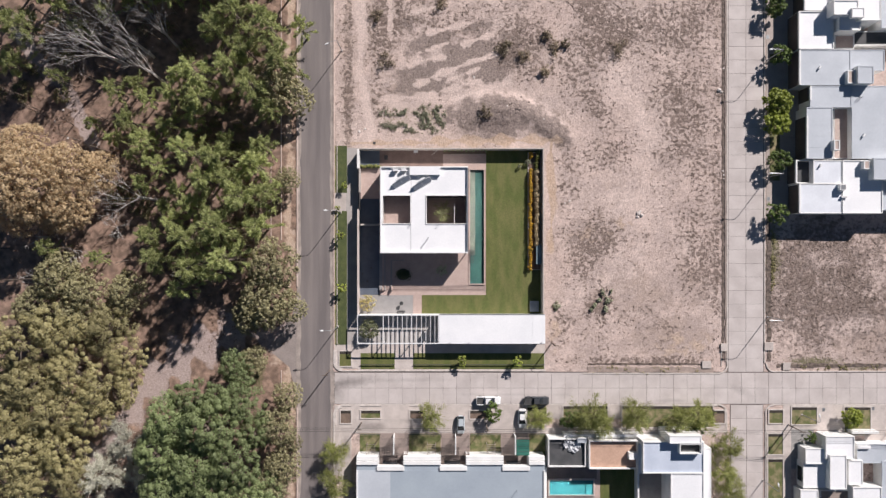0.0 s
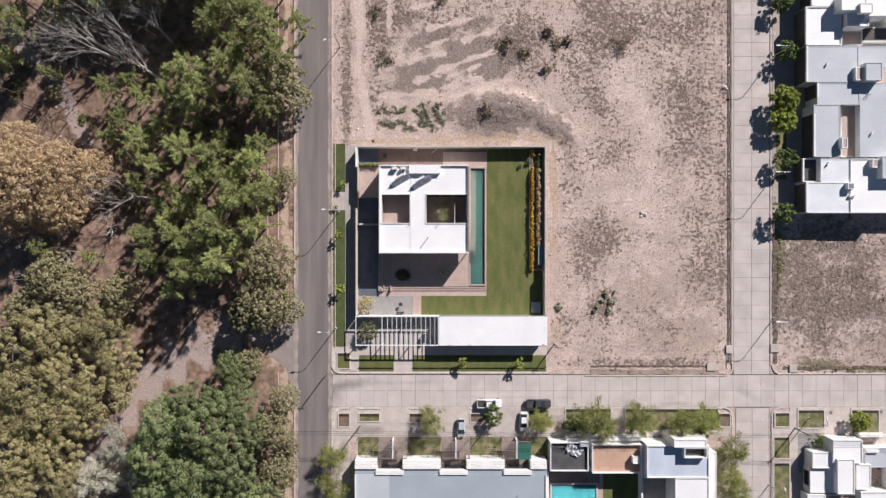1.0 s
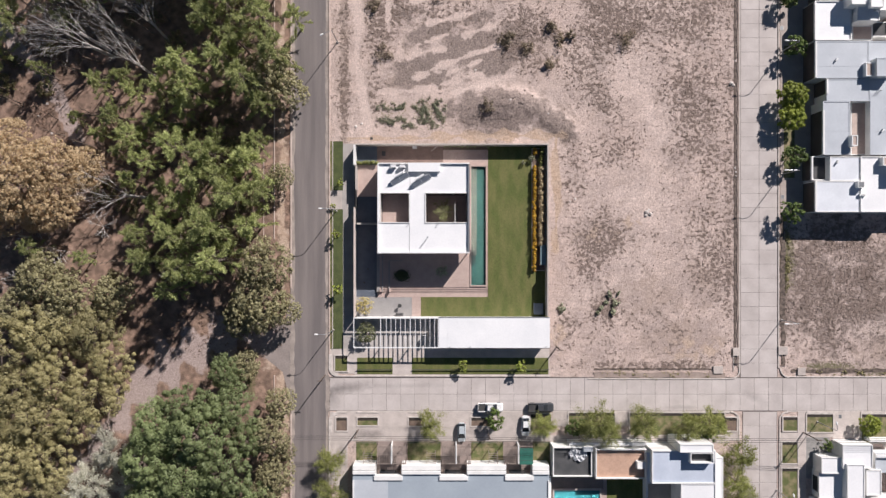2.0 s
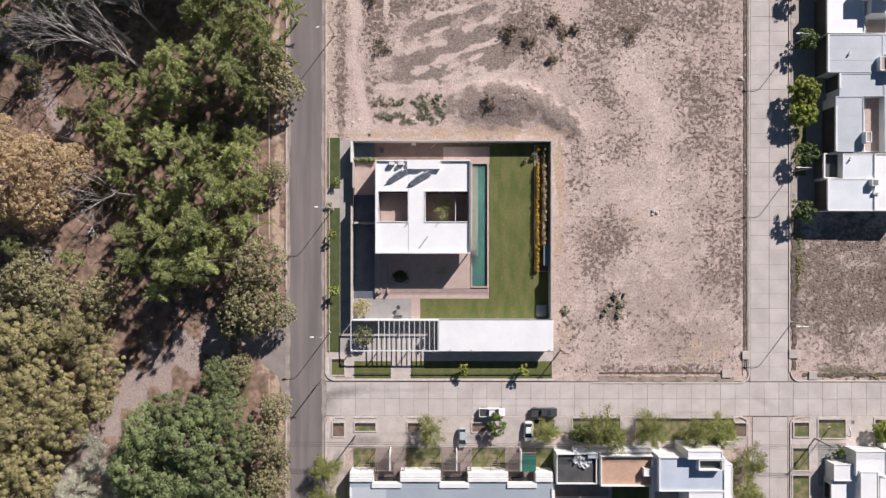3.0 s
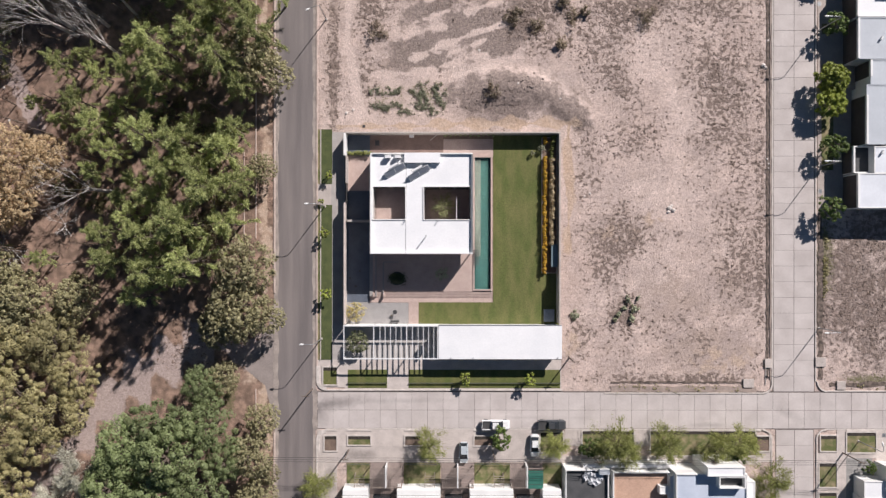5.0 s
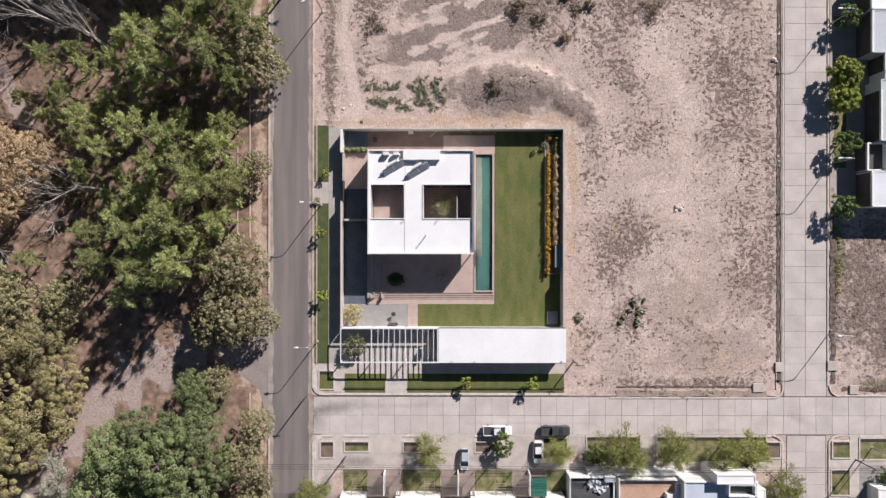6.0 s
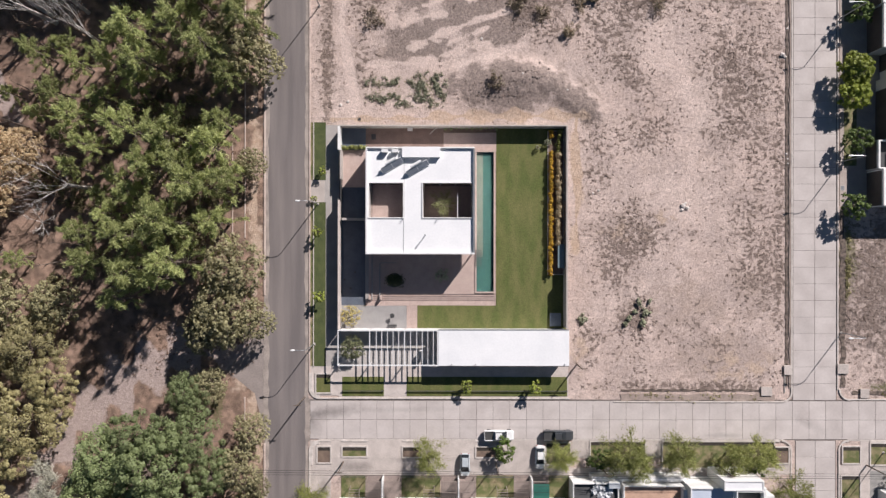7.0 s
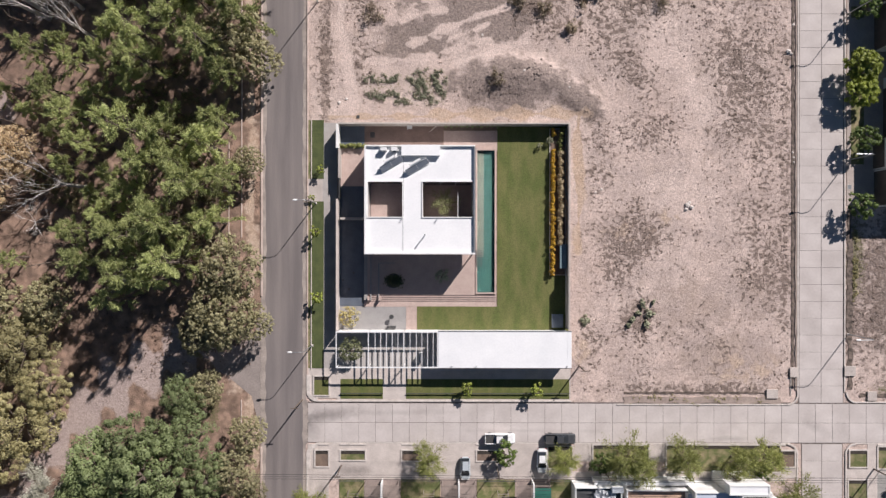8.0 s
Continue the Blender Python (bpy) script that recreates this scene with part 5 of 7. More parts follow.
flat("patio", (22.75, -50.88, 34.00, -48.25), 0.03, material("brown_patio_paving", (0.27, 0.215, 0.19), (0.22, 0.175, 0.155), 0.7, 7.0, 0.85, 0.2), "brown paved patio beside the pool", "patio")
flat("patio", (22.75, -56.12, 34.75, -50.88), 0.026, PAVING_PINK, "pale paved pool surround", "patio")
pool("pool", (23.25, -54.50, 33.50, -50.75), 0.42, 0.3, TILE_TURQ, "turquoise rectangular swimming pool", [((31.50, -54.12, 33.12, -51.12), TILE_TURQ)], WALKWAY, 0.3, 0.15)
flat("lawn", (34.75, -60.50, 43.00, -48.38), 0.05, LAWN, "shaded back lawn beside the pool", "lawn")
garden_wall((22.14, -60.15, 22.57, -47.61), 2.4, "white boundary wall beside the pool", WALL_WHITE)
garden_wall((42.32, -59.54, 42.69, -48.84), 2.6, "white boundary wall beside the lawn", WALL_WHITE)
flat("court_floor", (43.38, -60.50, 50.38, -49.62), 0.03, PAVING_GREY, "shaded grey paved court", "courtyard")
cubes = villa("house", "white house of stacked cubic volumes", [
    ((80.33, -44.35, 86.54, -39.45), 0.0, 3.84, ROOF_WHITE, 0.2), ((76.31, -45.62, 80.88, -42.25), 0.0, 3.24, ROOF_WHITE, 0.15), ((76.11, -51.02, 82.65, -45.57), 0.0, 2.64, ROOF_WHITE, 0.15), ((80.96, -50.69, 84.52, -43.33), 0.0, 4.44, ROOF_WHITE, 0.15),
    ((85.46, -50.05, 88.58, -44.77), 0.0, 3.48, ROOF_WHITE, 0.15), ((87.74, -45.56, 98.62, -41.45), 0.0, 2.88, ROOF_GREY, 0.15), ((86.42, -55.69, 92.66, -50.53), 0.0, 3.48, ROOF_WHITE, 0.2), ((93.05, -55.92, 103.17, -45.08), 0.0, 3.0, ROOF_GREY, 0.25), ((75.42, -56.08, 79.28, -51.36), 0.0, 2.88, ROOF_WHITE, 0.15),
    ((80.37, -56.85, 88.21, -51.82), 0.0, 1.68, PERGOLA_WOOD, 0.1), ((87.50, -42.31, 90.39, -41.59), 2.88, 3.48, ROOF_WHITE, 0.0)],
    windows=[(76.11 - 0.05, -49.81, 0.4, 76.11 + 0.05, -46.66, 2.3)])
cubes.location += Vector((2.1, -0.9, 0.0))
garden_wall((89.18, -40.28, 95.09, -39.79), 2.2, "white front boundary wall", WALL_WHITE)
for x, y in ((80.60, 38.85), (80.84, 17.91), (90.04, 24.33)):
    if y > 9:
        air_unit(x, y, 4.63, 60, "small grey air unit on the roof").scale = (0.6, 0.6, 0.5)
shop = thing("roof_vents", 89.31, 32.39, 4.62, "pair of slim steel vents on the grey roof", "vent")
for dx in (-0.25, 0.25):
    part("vent", rod((dx, 0, 0), (dx, 0.1, 0.9), 0.07), STEEL_GREY, shop)


# ---- trees and plants ----
def leaf_mesh(name, centres, radii, per, size, mat, flatten=0.75, rng=None, up=0.6, aspect=0.85):
    """Many small leaves in loose balls round the centres."""
    centres, radii = np.repeat(np.array(centres), per, 0), np.repeat(np.array(radii), per)
    n = len(centres)
    d = rng.normal(size=(n, 3))
    d /= np.linalg.norm(d, axis=1)[:, None]
    p = centres + d * (radii * rng.uniform(0.35, 1.05, n) ** 0.7)[:, None] * (1, 1, flatten)
    normal = d * 1.1 + rng.normal(size=(n, 3)) * 0.3 + (0, 0, up)
    normal /= np.linalg.norm(normal, axis=1)[:, None]
    side = np.cross(normal, rng.normal(size=(n, 3)))
    side /= np.linalg.norm(side, axis=1)[:, None]
    other = np.cross(normal, side)
    s = size * rng.uniform(0.6, 1.4, n)
    a, b = side * (s * 0.5)[:, None], other * (s * aspect)[:, None]
    verts = np.stack((p - b, p + a * 0.9, p + b, p - a * 0.9), 1).reshape(-1, 3)
    faces = np.arange(4 * n).reshape(-1, 4)
    data = bpy.data.meshes.new(name)
    data.from_pydata(verts.tolist(), [], faces.tolist())
    data.materials.append(mat)
    return data


def twig_mesh(name, starts, ways, per, size, mat, rng):
    """Feathery foliage: slender leaves set along many twigs."""
    starts, ways = np.repeat(np.array(starts), per, 0), np.repeat(np.array(ways), per, 0)
    n = len(starts)
    p = starts + ways * rng.uniform(0, 1, n)[:, None] + rng.normal(size=(n, 3)) * 0.22
    along = ways / np.linalg.norm(ways, axis=1)[:, None] + rng.normal(size=(n, 3)) * 0.35
    along /= np.linalg.norm(along, axis=1)[:, None]
    side = np.cross(along, rng.normal(size=(n, 3)) * 0.6 + (0, 0, 1.0))
    side /= np.linalg.norm(side, axis=1)[:, None]
    s = size * rng.uniform(0.6, 1.4, n)
    a, b = side * (s * 0.20)[:, None], along * (s * 1.25)[:, None]
    verts = np.stack((p - b, p + a, p + b, p - a), 1).reshape(-1, 3)
    data = bpy.data.meshes.new(name)
    data.from_pydata(verts.tolist(), [], np.arange(4 * n).reshape(-1, 4).tolist())
    data.materials.append(mat)
    return data


def branch_mesh(name, rods, mat, n=5):
    """Many tapered bars in one mesh."""
    a = np.array([tuple(r[0]) for r in rods])
    b = np.array([tuple(r[1]) for r in rods])
    r0, r1 = np.array([r[2] for r in rods]), np.array([r[3] for r in rods])
    d = b - a
    d /= np.linalg.norm(d, axis=1)[:, None] + 1e-9
    u = np.cross(d, np.where(np.abs(d[:, 2:3]) > 0.9, (1.0, 0, 0), (0, 0, 1.0)))
    u /= np.linalg.norm(u, axis=1)[:, None]
    v = np.cross(d, u)
    turns = np.arange(n) * 2 * math.pi / n
    c, w = np.cos(turns)[None, :, None], np.sin(turns)[None, :, None]
    around = u[:, None] * c + v[:, None] * w
    verts = np.concatenate((a[:, None] + around * r0[:, None, None], b[:, None] + around * r1[:, None, None]), 1).reshape(-1, 3)
    faces = []
    for k in range(len(rods)):
        o = 2 * n * k
        faces += [(o + i, o + (i + 1) % n, o + n + (i + 1) % n, o + n + i) for i in range(n)]
        faces += [tuple(range(o + n - 1, o - 1, -1)), tuple(range(o + n, o + 2 * n))]
    data = bpy.data.meshes.new(name)
    data.from_pydata(verts.tolist(), [], faces)
    data.materials.append(mat)
    return data


def grow(shape, h, r, clumps, clump_r, per, size, mat, rng, bark=BARK, base=0.35):
    """One tree at the origin: a trunk with limbs, and a crown of leaf clumps. shape: dome, spray (tiered feathery limbs) or loose."""
    centres, radii, rods = [], [], []
    lean = rng.uniform(-0.04, 0.04, 2) * h
    knots = [Vector((lean[0] * t ** 2, lean[1] * t ** 2, h * t)) for t in (0, 0.3, 0.6, 0.92)]
    thick = 0.025 * h + 0.02
    for i in range(3):
        rods.append((knots[i], knots[i + 1], thick * (1 - 0.3 * i), thick * (0.7 - 0.3 * i) + 0.02))
    lobes = [(rng.uniform(0, 6.28), rng.uniform(0.75, 1.2)) for _ in range(6)]

    def reach(a):
        return r * (0.72 + 0.33 * max(math.cos(a - la) * lw for la, lw in lobes))
    if shape == "spray":
        limbs = clumps
        starts, ways = [], []
        for i in range(limbs):
            t = base + (1 - base) * (i + rng.uniform(0, 1)) / limbs
            a = i * 2.4 + rng.uniform(-0.7, 0.7)
            full = reach(a) * (1.1 - 0.8 * (t - base) / (1 - base)) * rng.uniform(0.55, 1.3)
            root = Vector((lean[0] * t * t, lean[1] * t * t, h * t * 0.95))
            tip = root + Vector((full * math.cos(a), full * math.sin(a), rng.uniform(-0.1, 0.35) * full))
            rods.append((root, tip, 0.04 + 0.006 * h * (1 - t), 0.02))
            out = (tip - root).normalized()
            for k in range(clump_r):
                u = 0.22 + 0.78 * math.sqrt((k + rng.uniform(0, 1)) / clump_r)
                way = (out + Vector(rng.normal(size=3)) * 0.5 + Vector((0, 0, 0.12))).normalized()
                starts.append(root.lerp(tip, u))
                ways.append(way * rng.uniform(0.5, 1.25))
        for k in range(10):
            starts.append(knots[3] - Vector((0, 0, 0.15 * k)))
            ways.append(Vector((rng.normal() * 0.5, rng.normal() * 0.5, 0.7)))
        return branch_mesh("trunk", rods, bark), twig_mesh("crown", starts, ways, per, size, mat, rng)
    else:
        tries = 0
        while len(centres) < clumps:
            tries += 1
            a = rng.uniform(0, 2 * math.pi)
            q = math.sqrt(rng.uniform(0, 1))
            rad = reach(a) * q
            top = h * (base + (1 - base) * math.sqrt(max(0.0, 1 - 0.9 * q * q)))
            low = h * base
            z = top - abs(rng.normal()) * (0.16 if shape == "dome" else 0.28) * (top - low + 0.5)
            c = Vector((lean[0] + rad * math.cos(a), lean[1] + rad * math.sin(a), max(z, low * 0.8)))
            if shape == "dome" and tries < 4000 and any((c - o).length < clump_r * 0.9 for o in centres):
                continue
            centres.append(c)
            radii.append(clump_r * (rng.uniform(0.5, 1.25) if shape == "dome" else rng.uniform(0.45, 1.3)))
        for c in centres[:: max(1, len(centres) // 16)]:
            root = knots[1].lerp(knots[3], rng.uniform(0.0, 0.75))
            mid = root.lerp(c, 0.5) + Vector((0, 0, 0.06 * h))
            rods.append((root, mid, 0.09 * thick * 6, 0.05 * thick * 6))
            rods.append((mid, c, 0.05 * thick * 6, 0.02))
    return (branch_mesh("trunk", rods, bark), leaf_mesh("crown", centres, radii, per, size, mat, 0.75 if shape != "dome" else 0.8, rng))


def tree(meshes, x, y, label, category="tree", group="", turn=0.0, scale=1.0, z=0.0, name="tree", tall=1.0):
    ob = tagged(new(name), label, category, group)
    ob.matrix_basis = pose(x, y, z, 0, 0, turn) @ Matrix.Diagonal((scale, scale, scale * tall, 1))
    ob.empty_display_size = 0.5
    for part_name, data in zip(("trunk", "crown")[2 - len(meshes):], meshes):
        new(part_name, data).parent = ob
    return ob


def bare_tree(x, y, h, r, seed, label, lean=(0.0, 0.0), n=9, name="dead_tree", z=0.0):
    """A leafless, bleached tree whose limbs fork twice."""
    rng = np.random.default_rng(seed)
    rods = []

    def fork(a, d, length, rad, depth):
        b = a + d * length
        rods.append((a, b, rad, rad * 0.6))
        if depth == 0:
            return
        for _ in range(3 if depth > 1 else 4):
            nd = (d + Vector(rng.normal(size=3)) * 0.38 + Vector((0, 0, 0.05))).normalized()
            fork(a.lerp(b, rng.uniform(0.45, 1.0)), nd, length * rng.uniform(0.5, 0.8), rad * 0.55, depth - 1)
    top = Vector((lean[0] * 0.3, lean[1] * 0.3, h * 0.5))
    rods.append((Vector((0, 0, -0.1)), top, 0.03 * h, 0.018 * h))
    for i in range(n):
        a = 2 * math.pi * i / n + rng.uniform(-0.3, 0.3)
        d = Vector((math.cos(a) * r + lean[0], math.sin(a) * r + lean[1], h * rng.uniform(0.25, 0.5)))
        fork(top.lerp(Vector((0, 0, h * 0.3)), rng.uniform(0, 0.8)), d.normalized(), d.length * 0.55, 0.055, 3)
    ob = tagged(new(name, branch_mesh(name, rods, BARK_PALE, 4)), label, "tree")
    ob.location = (x, y, z)
    return ob


def species(shape, count, h, r, clumps, clump_r, per, size, mat, seed, base=0.35):
    return [grow(shape, h * (0.9 + 0.1 * i), r, clumps, clump_r, per, size, mat, np.random.default_rng(seed + i), base=base) for i in range(count)]


PINE = species("spray", 5, 15.0, 5.4, 30, 20, 13, 0.26, LEAF_PINE, 10, 0.28)
PINE_FAR = species("spray", 2, 15.0, 5.4, 30, 12, 8, 0.42, LEAF_PINE, 15, 0.28)
DEEP = species("dome", 3, 11.0, 5.2, 74, 1.1, 145, 0.205, LEAF_DEEP, 20)
OLIVE = species("dome", 3, 9.5, 5.2, 60, 1.0, 150, 0.19, LEAF_OLIVE, 30)
TAN = species("loose", 3, 11.0, 5.2, 420, 0.60, 34, 0.165, LEAF_TAN, 40)
GREY = species("loose", 3, 9.0, 5.2, 300, 0.6, 22, 0.25, LEAF_GREY, 50)
STREET = species("spray", 3, 5.0, 2.5, 26, 14, 12, 0.15, LEAF_STREET, 60, 0.3)
BRIGHT = species("dome", 2, 4.6, 2.4, 46, 0.55, 70, 0.22, LEAF_BRIGHT, 70)
LAUREL = species("loose", 2, 4.4, 2.3, 50, 0.42, 45, 0.2, LEAF_LAUREL, 80)
spread = random.Random(5)


def wood(meshes, label, spots):
    """Trees of one kind at their places, each with the radius of its crown."""
    for x, y, r in spots:
        tree(spread.choice(meshes), x, y, label, group="trees of the wood", turn=spread.uniform(0, 360), scale=r / (5.9 if meshes in (PINE, PINE_FAR) else 5.2), tall=1.4 if meshes in (PINE, PINE_FAR) else 1.15)


CONIFER = "tall feathery green conifer in the wood"
# along the road
wood(PINE, CONIFER, [
    (-30.0, 46.5, 2.8), (-33.5, 38.5, 4.8), (-36.0, 46.0, 4.6), (-39.0, 33.5, 4.6), (-43.5, 37.5, 4.8), (-46.5, 45.5, 4.6), (-50.5, 36.0, 4.6), (-49.0, 31.0, 4.0),
    (-43.0, 48.5, 4.0), (-36.5, 29.5, 3.6), (-41.0, 41.5, 4.0), (-52.5, 28.0, 2.8), (-55.5, 36.5, 3.6)])
# the middle of the wood
wood(PINE, CONIFER, [
    (-52.0, 19.6, 4.2), (-46.5, 19.0, 4.6), (-39.5, 17.4, 4.8), (-49.0, 14.0, 4.4), (-41.0, 10.5, 5.2), (-36.5, 12.0, 3.6), (-52.5, 9.3, 3.6), (-45.5, 4.5, 5.6), (-38.5, 4.5, 4.0),
    (-52.5, 2.0, 4.0), (-62.0, 3.2, 3.2), (-59.5, -2.0, 4.0), (-51.0, -3.4, 4.6), (-43.5, -2.2, 4.4), (-47.0, -5.0, 3.2), (-38.0, 21.8, 3.2), (-44.0, 13.8, 4.0), (-56.5, 6.0, 3.0)])
# low trees between the tall ones
wood(PINE, CONIFER, [
    (-62.5, 22.5, 3.6), (-66.5, 20.0, 2.2), (-57.0, 13.0, 2.6), (-69.5, 33.5, 3.0), (-66.0, 35.5, 2.4), (-80.5, 51.0, 3.4), (-71.0, 50.5, 2.4), (-83.3, 0.1, 2.8), (-54.5, 24.5, 2.2),
    (-66.5, 27.0, 3.2), (-58.5, 26.0, 3.0), (-60.0, 17.5, 3.0), (-56.5, 32.0, 3.4), (-64.0, 14.0, 2.6), (-70.5, 23.5, 2.4), (-63.0, 32.0, 2.6), (-59.0, 9.0, 2.8), (-75.5, 27.0, 2.2), (-54.0, -8.5, 3.2), (-47.0, 24.0, 2.0), (-73.5, -1.5, 2.2), (-86.5, 46.0, 4.8), (-91.0, 39.0, 3.8), (-82.5, 37.0, 2.2), (-77.5, 47.0, 2.6)])
# north of the walk's view the wood goes on: mostly unseen, added for shade
wood(PINE_FAR, CONIFER, [
    (-90.2, 57.0, 5.0), (-83.3, 58.0, 5.0), (-76.4, 58.5, 5.5), (-68.3, 58.0, 5.6), (-61.4, 58.0, 5.8), (-54.5, 58.5, 5.6), (-47.6, 58.0, 5.5), (-39.6, 57.0, 5.0), (-32.7, 57.0, 4.5), (-58.0, 53.5, 4.4), (-51.0, 54.0, 4.6),
    (-70.7, 65.0, 6.0), (-62.6, 65.0, 6.0), (-53.4, 65.0, 6.0), (-44.2, 64.5, 5.8), (-36.1, 64.0, 5.0), (-65.0, 53.5, 3.8), (-57.0, 62.0, 5.0), (-49.0, 61.5, 5.0), (-42.0, 70.0, 5.0)])
# dense out-of-view trees, added to throw deeper shade on the wood's north-west
wood(DEEP, "dense deep green tree in the wood", [(-56.0, 62.5, 6.6), (-48.0, 60.5, 6.2), (-63.0, 63.5, 6.6), (-53.0, 68.5, 6.4), (-69.5, 62.0, 6.2)])
# the thicket beside the track
wood(DEEP, "dense deep green tree in the wood", [
    (-51.4, -31.5, 5.0), (-56.1, -36.0, 5.6), (-47.8, -36.6, 6.0), (-42.5, -32.4, 4.6), (-58.5, -42.5, 5.2), (-51.4, -45.5, 6.0), (-43.1, -44.3, 5.6), (-57.3, -50.5, 5.6),
    (-46.6, -52.0, 5.6), (-39.5, -52.0, 5.0), (-39.5, -38.9, 3.6), (-44.3, -25.3, 3.4)])
wood(OLIVE, "rounded olive-coloured tree with bumpy crown", [
    (-89.28, -18.95, 5.8), (-81.53, -17.76, 5.8), (-70.81, -17.52, 5.2), (-67.83, -22.77, 4.2),
    (-86.90, -27.89, 5.8), (-78.20, -25.51, 5.0), (-71.76, -29.68, 5.5), (-67.83, -27.30, 3.2),
    (-91.67, -35.64, 5.0), (-82.73, -34.45, 6.0), (-74.98, -34.45, 4.5), (-88.69, -43.99, 5.8),
    (-80.58, -42.79, 5.0), (-78.55, -48.75, 5.2), (-86.90, -49.35, 5.0), (-92.86, -51.14, 4.5),
    (-85.11, -39.22, 4.5), (-92.50, -27.30, 3.8),
])
wood(TAN, "tan, half-dry broad tree with bumpy crown", [
    (-85.70, 13.14, 7.5), (-78.01, 15.51, 5.8), (-88.07, 20.83, 5.2), (-79.19, 9.00, 5.5),
    (-89.85, 7.81, 5.0), (-73.27, 16.69, 4.2), (-82.74, 6.63, 3.8),
])
wood(GREY, "grey-green loose-crowned tree beside the road", [
    (-81.50, -5.88, 5.0), (-76.10, -9.48, 5.0), (-86.90, -12.48, 4.5), (-78.50, -14.04, 4.2),
    (-35.29, 34.93, 5.5), (-31.69, 32.53, 4.0), (-36.49, -2.88, 5.5), (-38.29, -10.68, 5.8),
    (-32.89, -12.48, 3.5), (-41.29, -23.89, 3.2), (-34.09, 14.76, 2.8), (-33.49, -31.69, 3.2),
    (-35.29, -38.05, 4.0), (-32.89, -41.89, 2.2), (-34.09, -46.69, 4.0), (-36.73, -51.49, 4.0),
    (-67.10, -9.48, 4.2), (-71.90, -14.28, 3.5), (-41.29, -14.28, 3.8),
])
LEAF_PALE = leaf_material("silvery_leaves", (0.34, 0.34, 0.26), (0.50, 0.49, 0.40), (0.66, 0.64, 0.55))
PALE = species("spray", 2, 10.0, 5.4, 30, 20, 15, 0.20, LEAF_PALE, 140, 0.3)
for x, y, r in ((-67.0, -41.5, 6.0), (-72.0, -47.5, 6.6), (-64.0, -47.5, 4.6)):
    tree(spread.choice(PALE), x, y, "silvery grey tree with fine feathery twigs", group="trees of the wood", turn=spread.uniform(0, 360), scale=r / 5.9)
for x, y, h, r, lx, ly in ((-70.5, 42.0, 16, 5.0, -8.0, 4.5), (-64.0, 42.5, 15, 3.5, -6.0, 6.0), (-61.1, 36.5, 13, 3.0, -4.0, 4.5), (-62.7, 10.8, 13, 5.0, -6.0, 0.5), (-58.0, 44.0, 14, 3.0, -3.0, 6.0),
                           (-69.8, 40.7, 16, 4.0, -8.0, 2.0), (-87.5, 2.5, 8, 4.0, 0.5, 0.5), (-82.1, 0.1, 8, 4.0, 1.5, 0.0), (-88.1, -7.2, 6, 4.0, 0.0, 0.0), (-56.0, -5.5, 9, 2.5, 1.0, 0.5), (-71.0, 4.5, 6, 3.0, 1.0, 0.5)):
    bare_tree(x, y, h, r, int(1000 + x * 3 + y), "leafless bleached dead tree with forking limbs", (lx, ly), 6)

# the wood's floor: low scrub, and slender bare young trunks
LEAF_SCRUB = leaf_material("scrub_leaves", (0.10, 0.095, 0.045), (0.20, 0.18, 0.085), (0.31, 0.265, 0.14))
SCRUB = species("loose", 3, 2.6, 2.3, 46, 0.55, 24, 0.21, LEAF_SCRUB, 150, 0.2)


def slender(seed, h):
    """A thin leafless young tree with a few short side twigs."""
    rng = np.random.default_rng(seed)
    top = Vector((rng.normal() * 0.5, rng.normal() * 0.5, h))
    rods = [(Vector((0, 0, -0.1)), top * 0.5, 0.13, 0.09), (top * 0.5, top, 0.09, 0.03)]
    for k in range(9):
        a, root = rng.uniform(0, 6.28), top * rng.uniform(0.45, 0.98)
        rods.append((root, root + Vector((math.cos(a), math.sin(a), rng.uniform(0.3, 0.9))) * rng.uniform(0.5, 1.3), 0.035, 0.015))
    return branch_mesh("slender_tree", rods, BARK, 5)


THIN = [slender(160 + k, 7.0 + k) for k in range(4)]


def on_track(x, y):
    return max(float(stripe(np.array(x), np.array(y), *b)) for b in ((-75.5, -44.9, -66.5, -31.5, 5.0), (-66.5, -31.5, -56, -22.5, 6.0), (-56, -22.5, -43, -17, 6.5), (-43, -17.4, -31.8, -19.5, 6.0), (-34, -60, -34, 60, 2.2))) > 0.2


for k in range(150):
    x, y = spread.uniform(-99, -37), spread.uniform(-8, 54)
    if on_track(x, y):
        continue
    if k % 2 and noise.noise((x * 0.09, y * 0.09, 4.0)) > -0.15:
        tree([spread.choice(SCRUB)[1]], x, y, "low brown-green scrub on the wood's floor", "bush", "scrub of the wood", spread.uniform(0, 360), spread.uniform(0.5, 1.15), name="scrub_bush")
    elif k % 2 == 0:
        ob = tagged(new("slender_tree", spread.choice(THIN)), "slender leafless young tree in the wood", "tree", "slender bare trees")
        ob.matrix_basis = pose(x, y, 0, 0, 0, spread.uniform(0, 360))

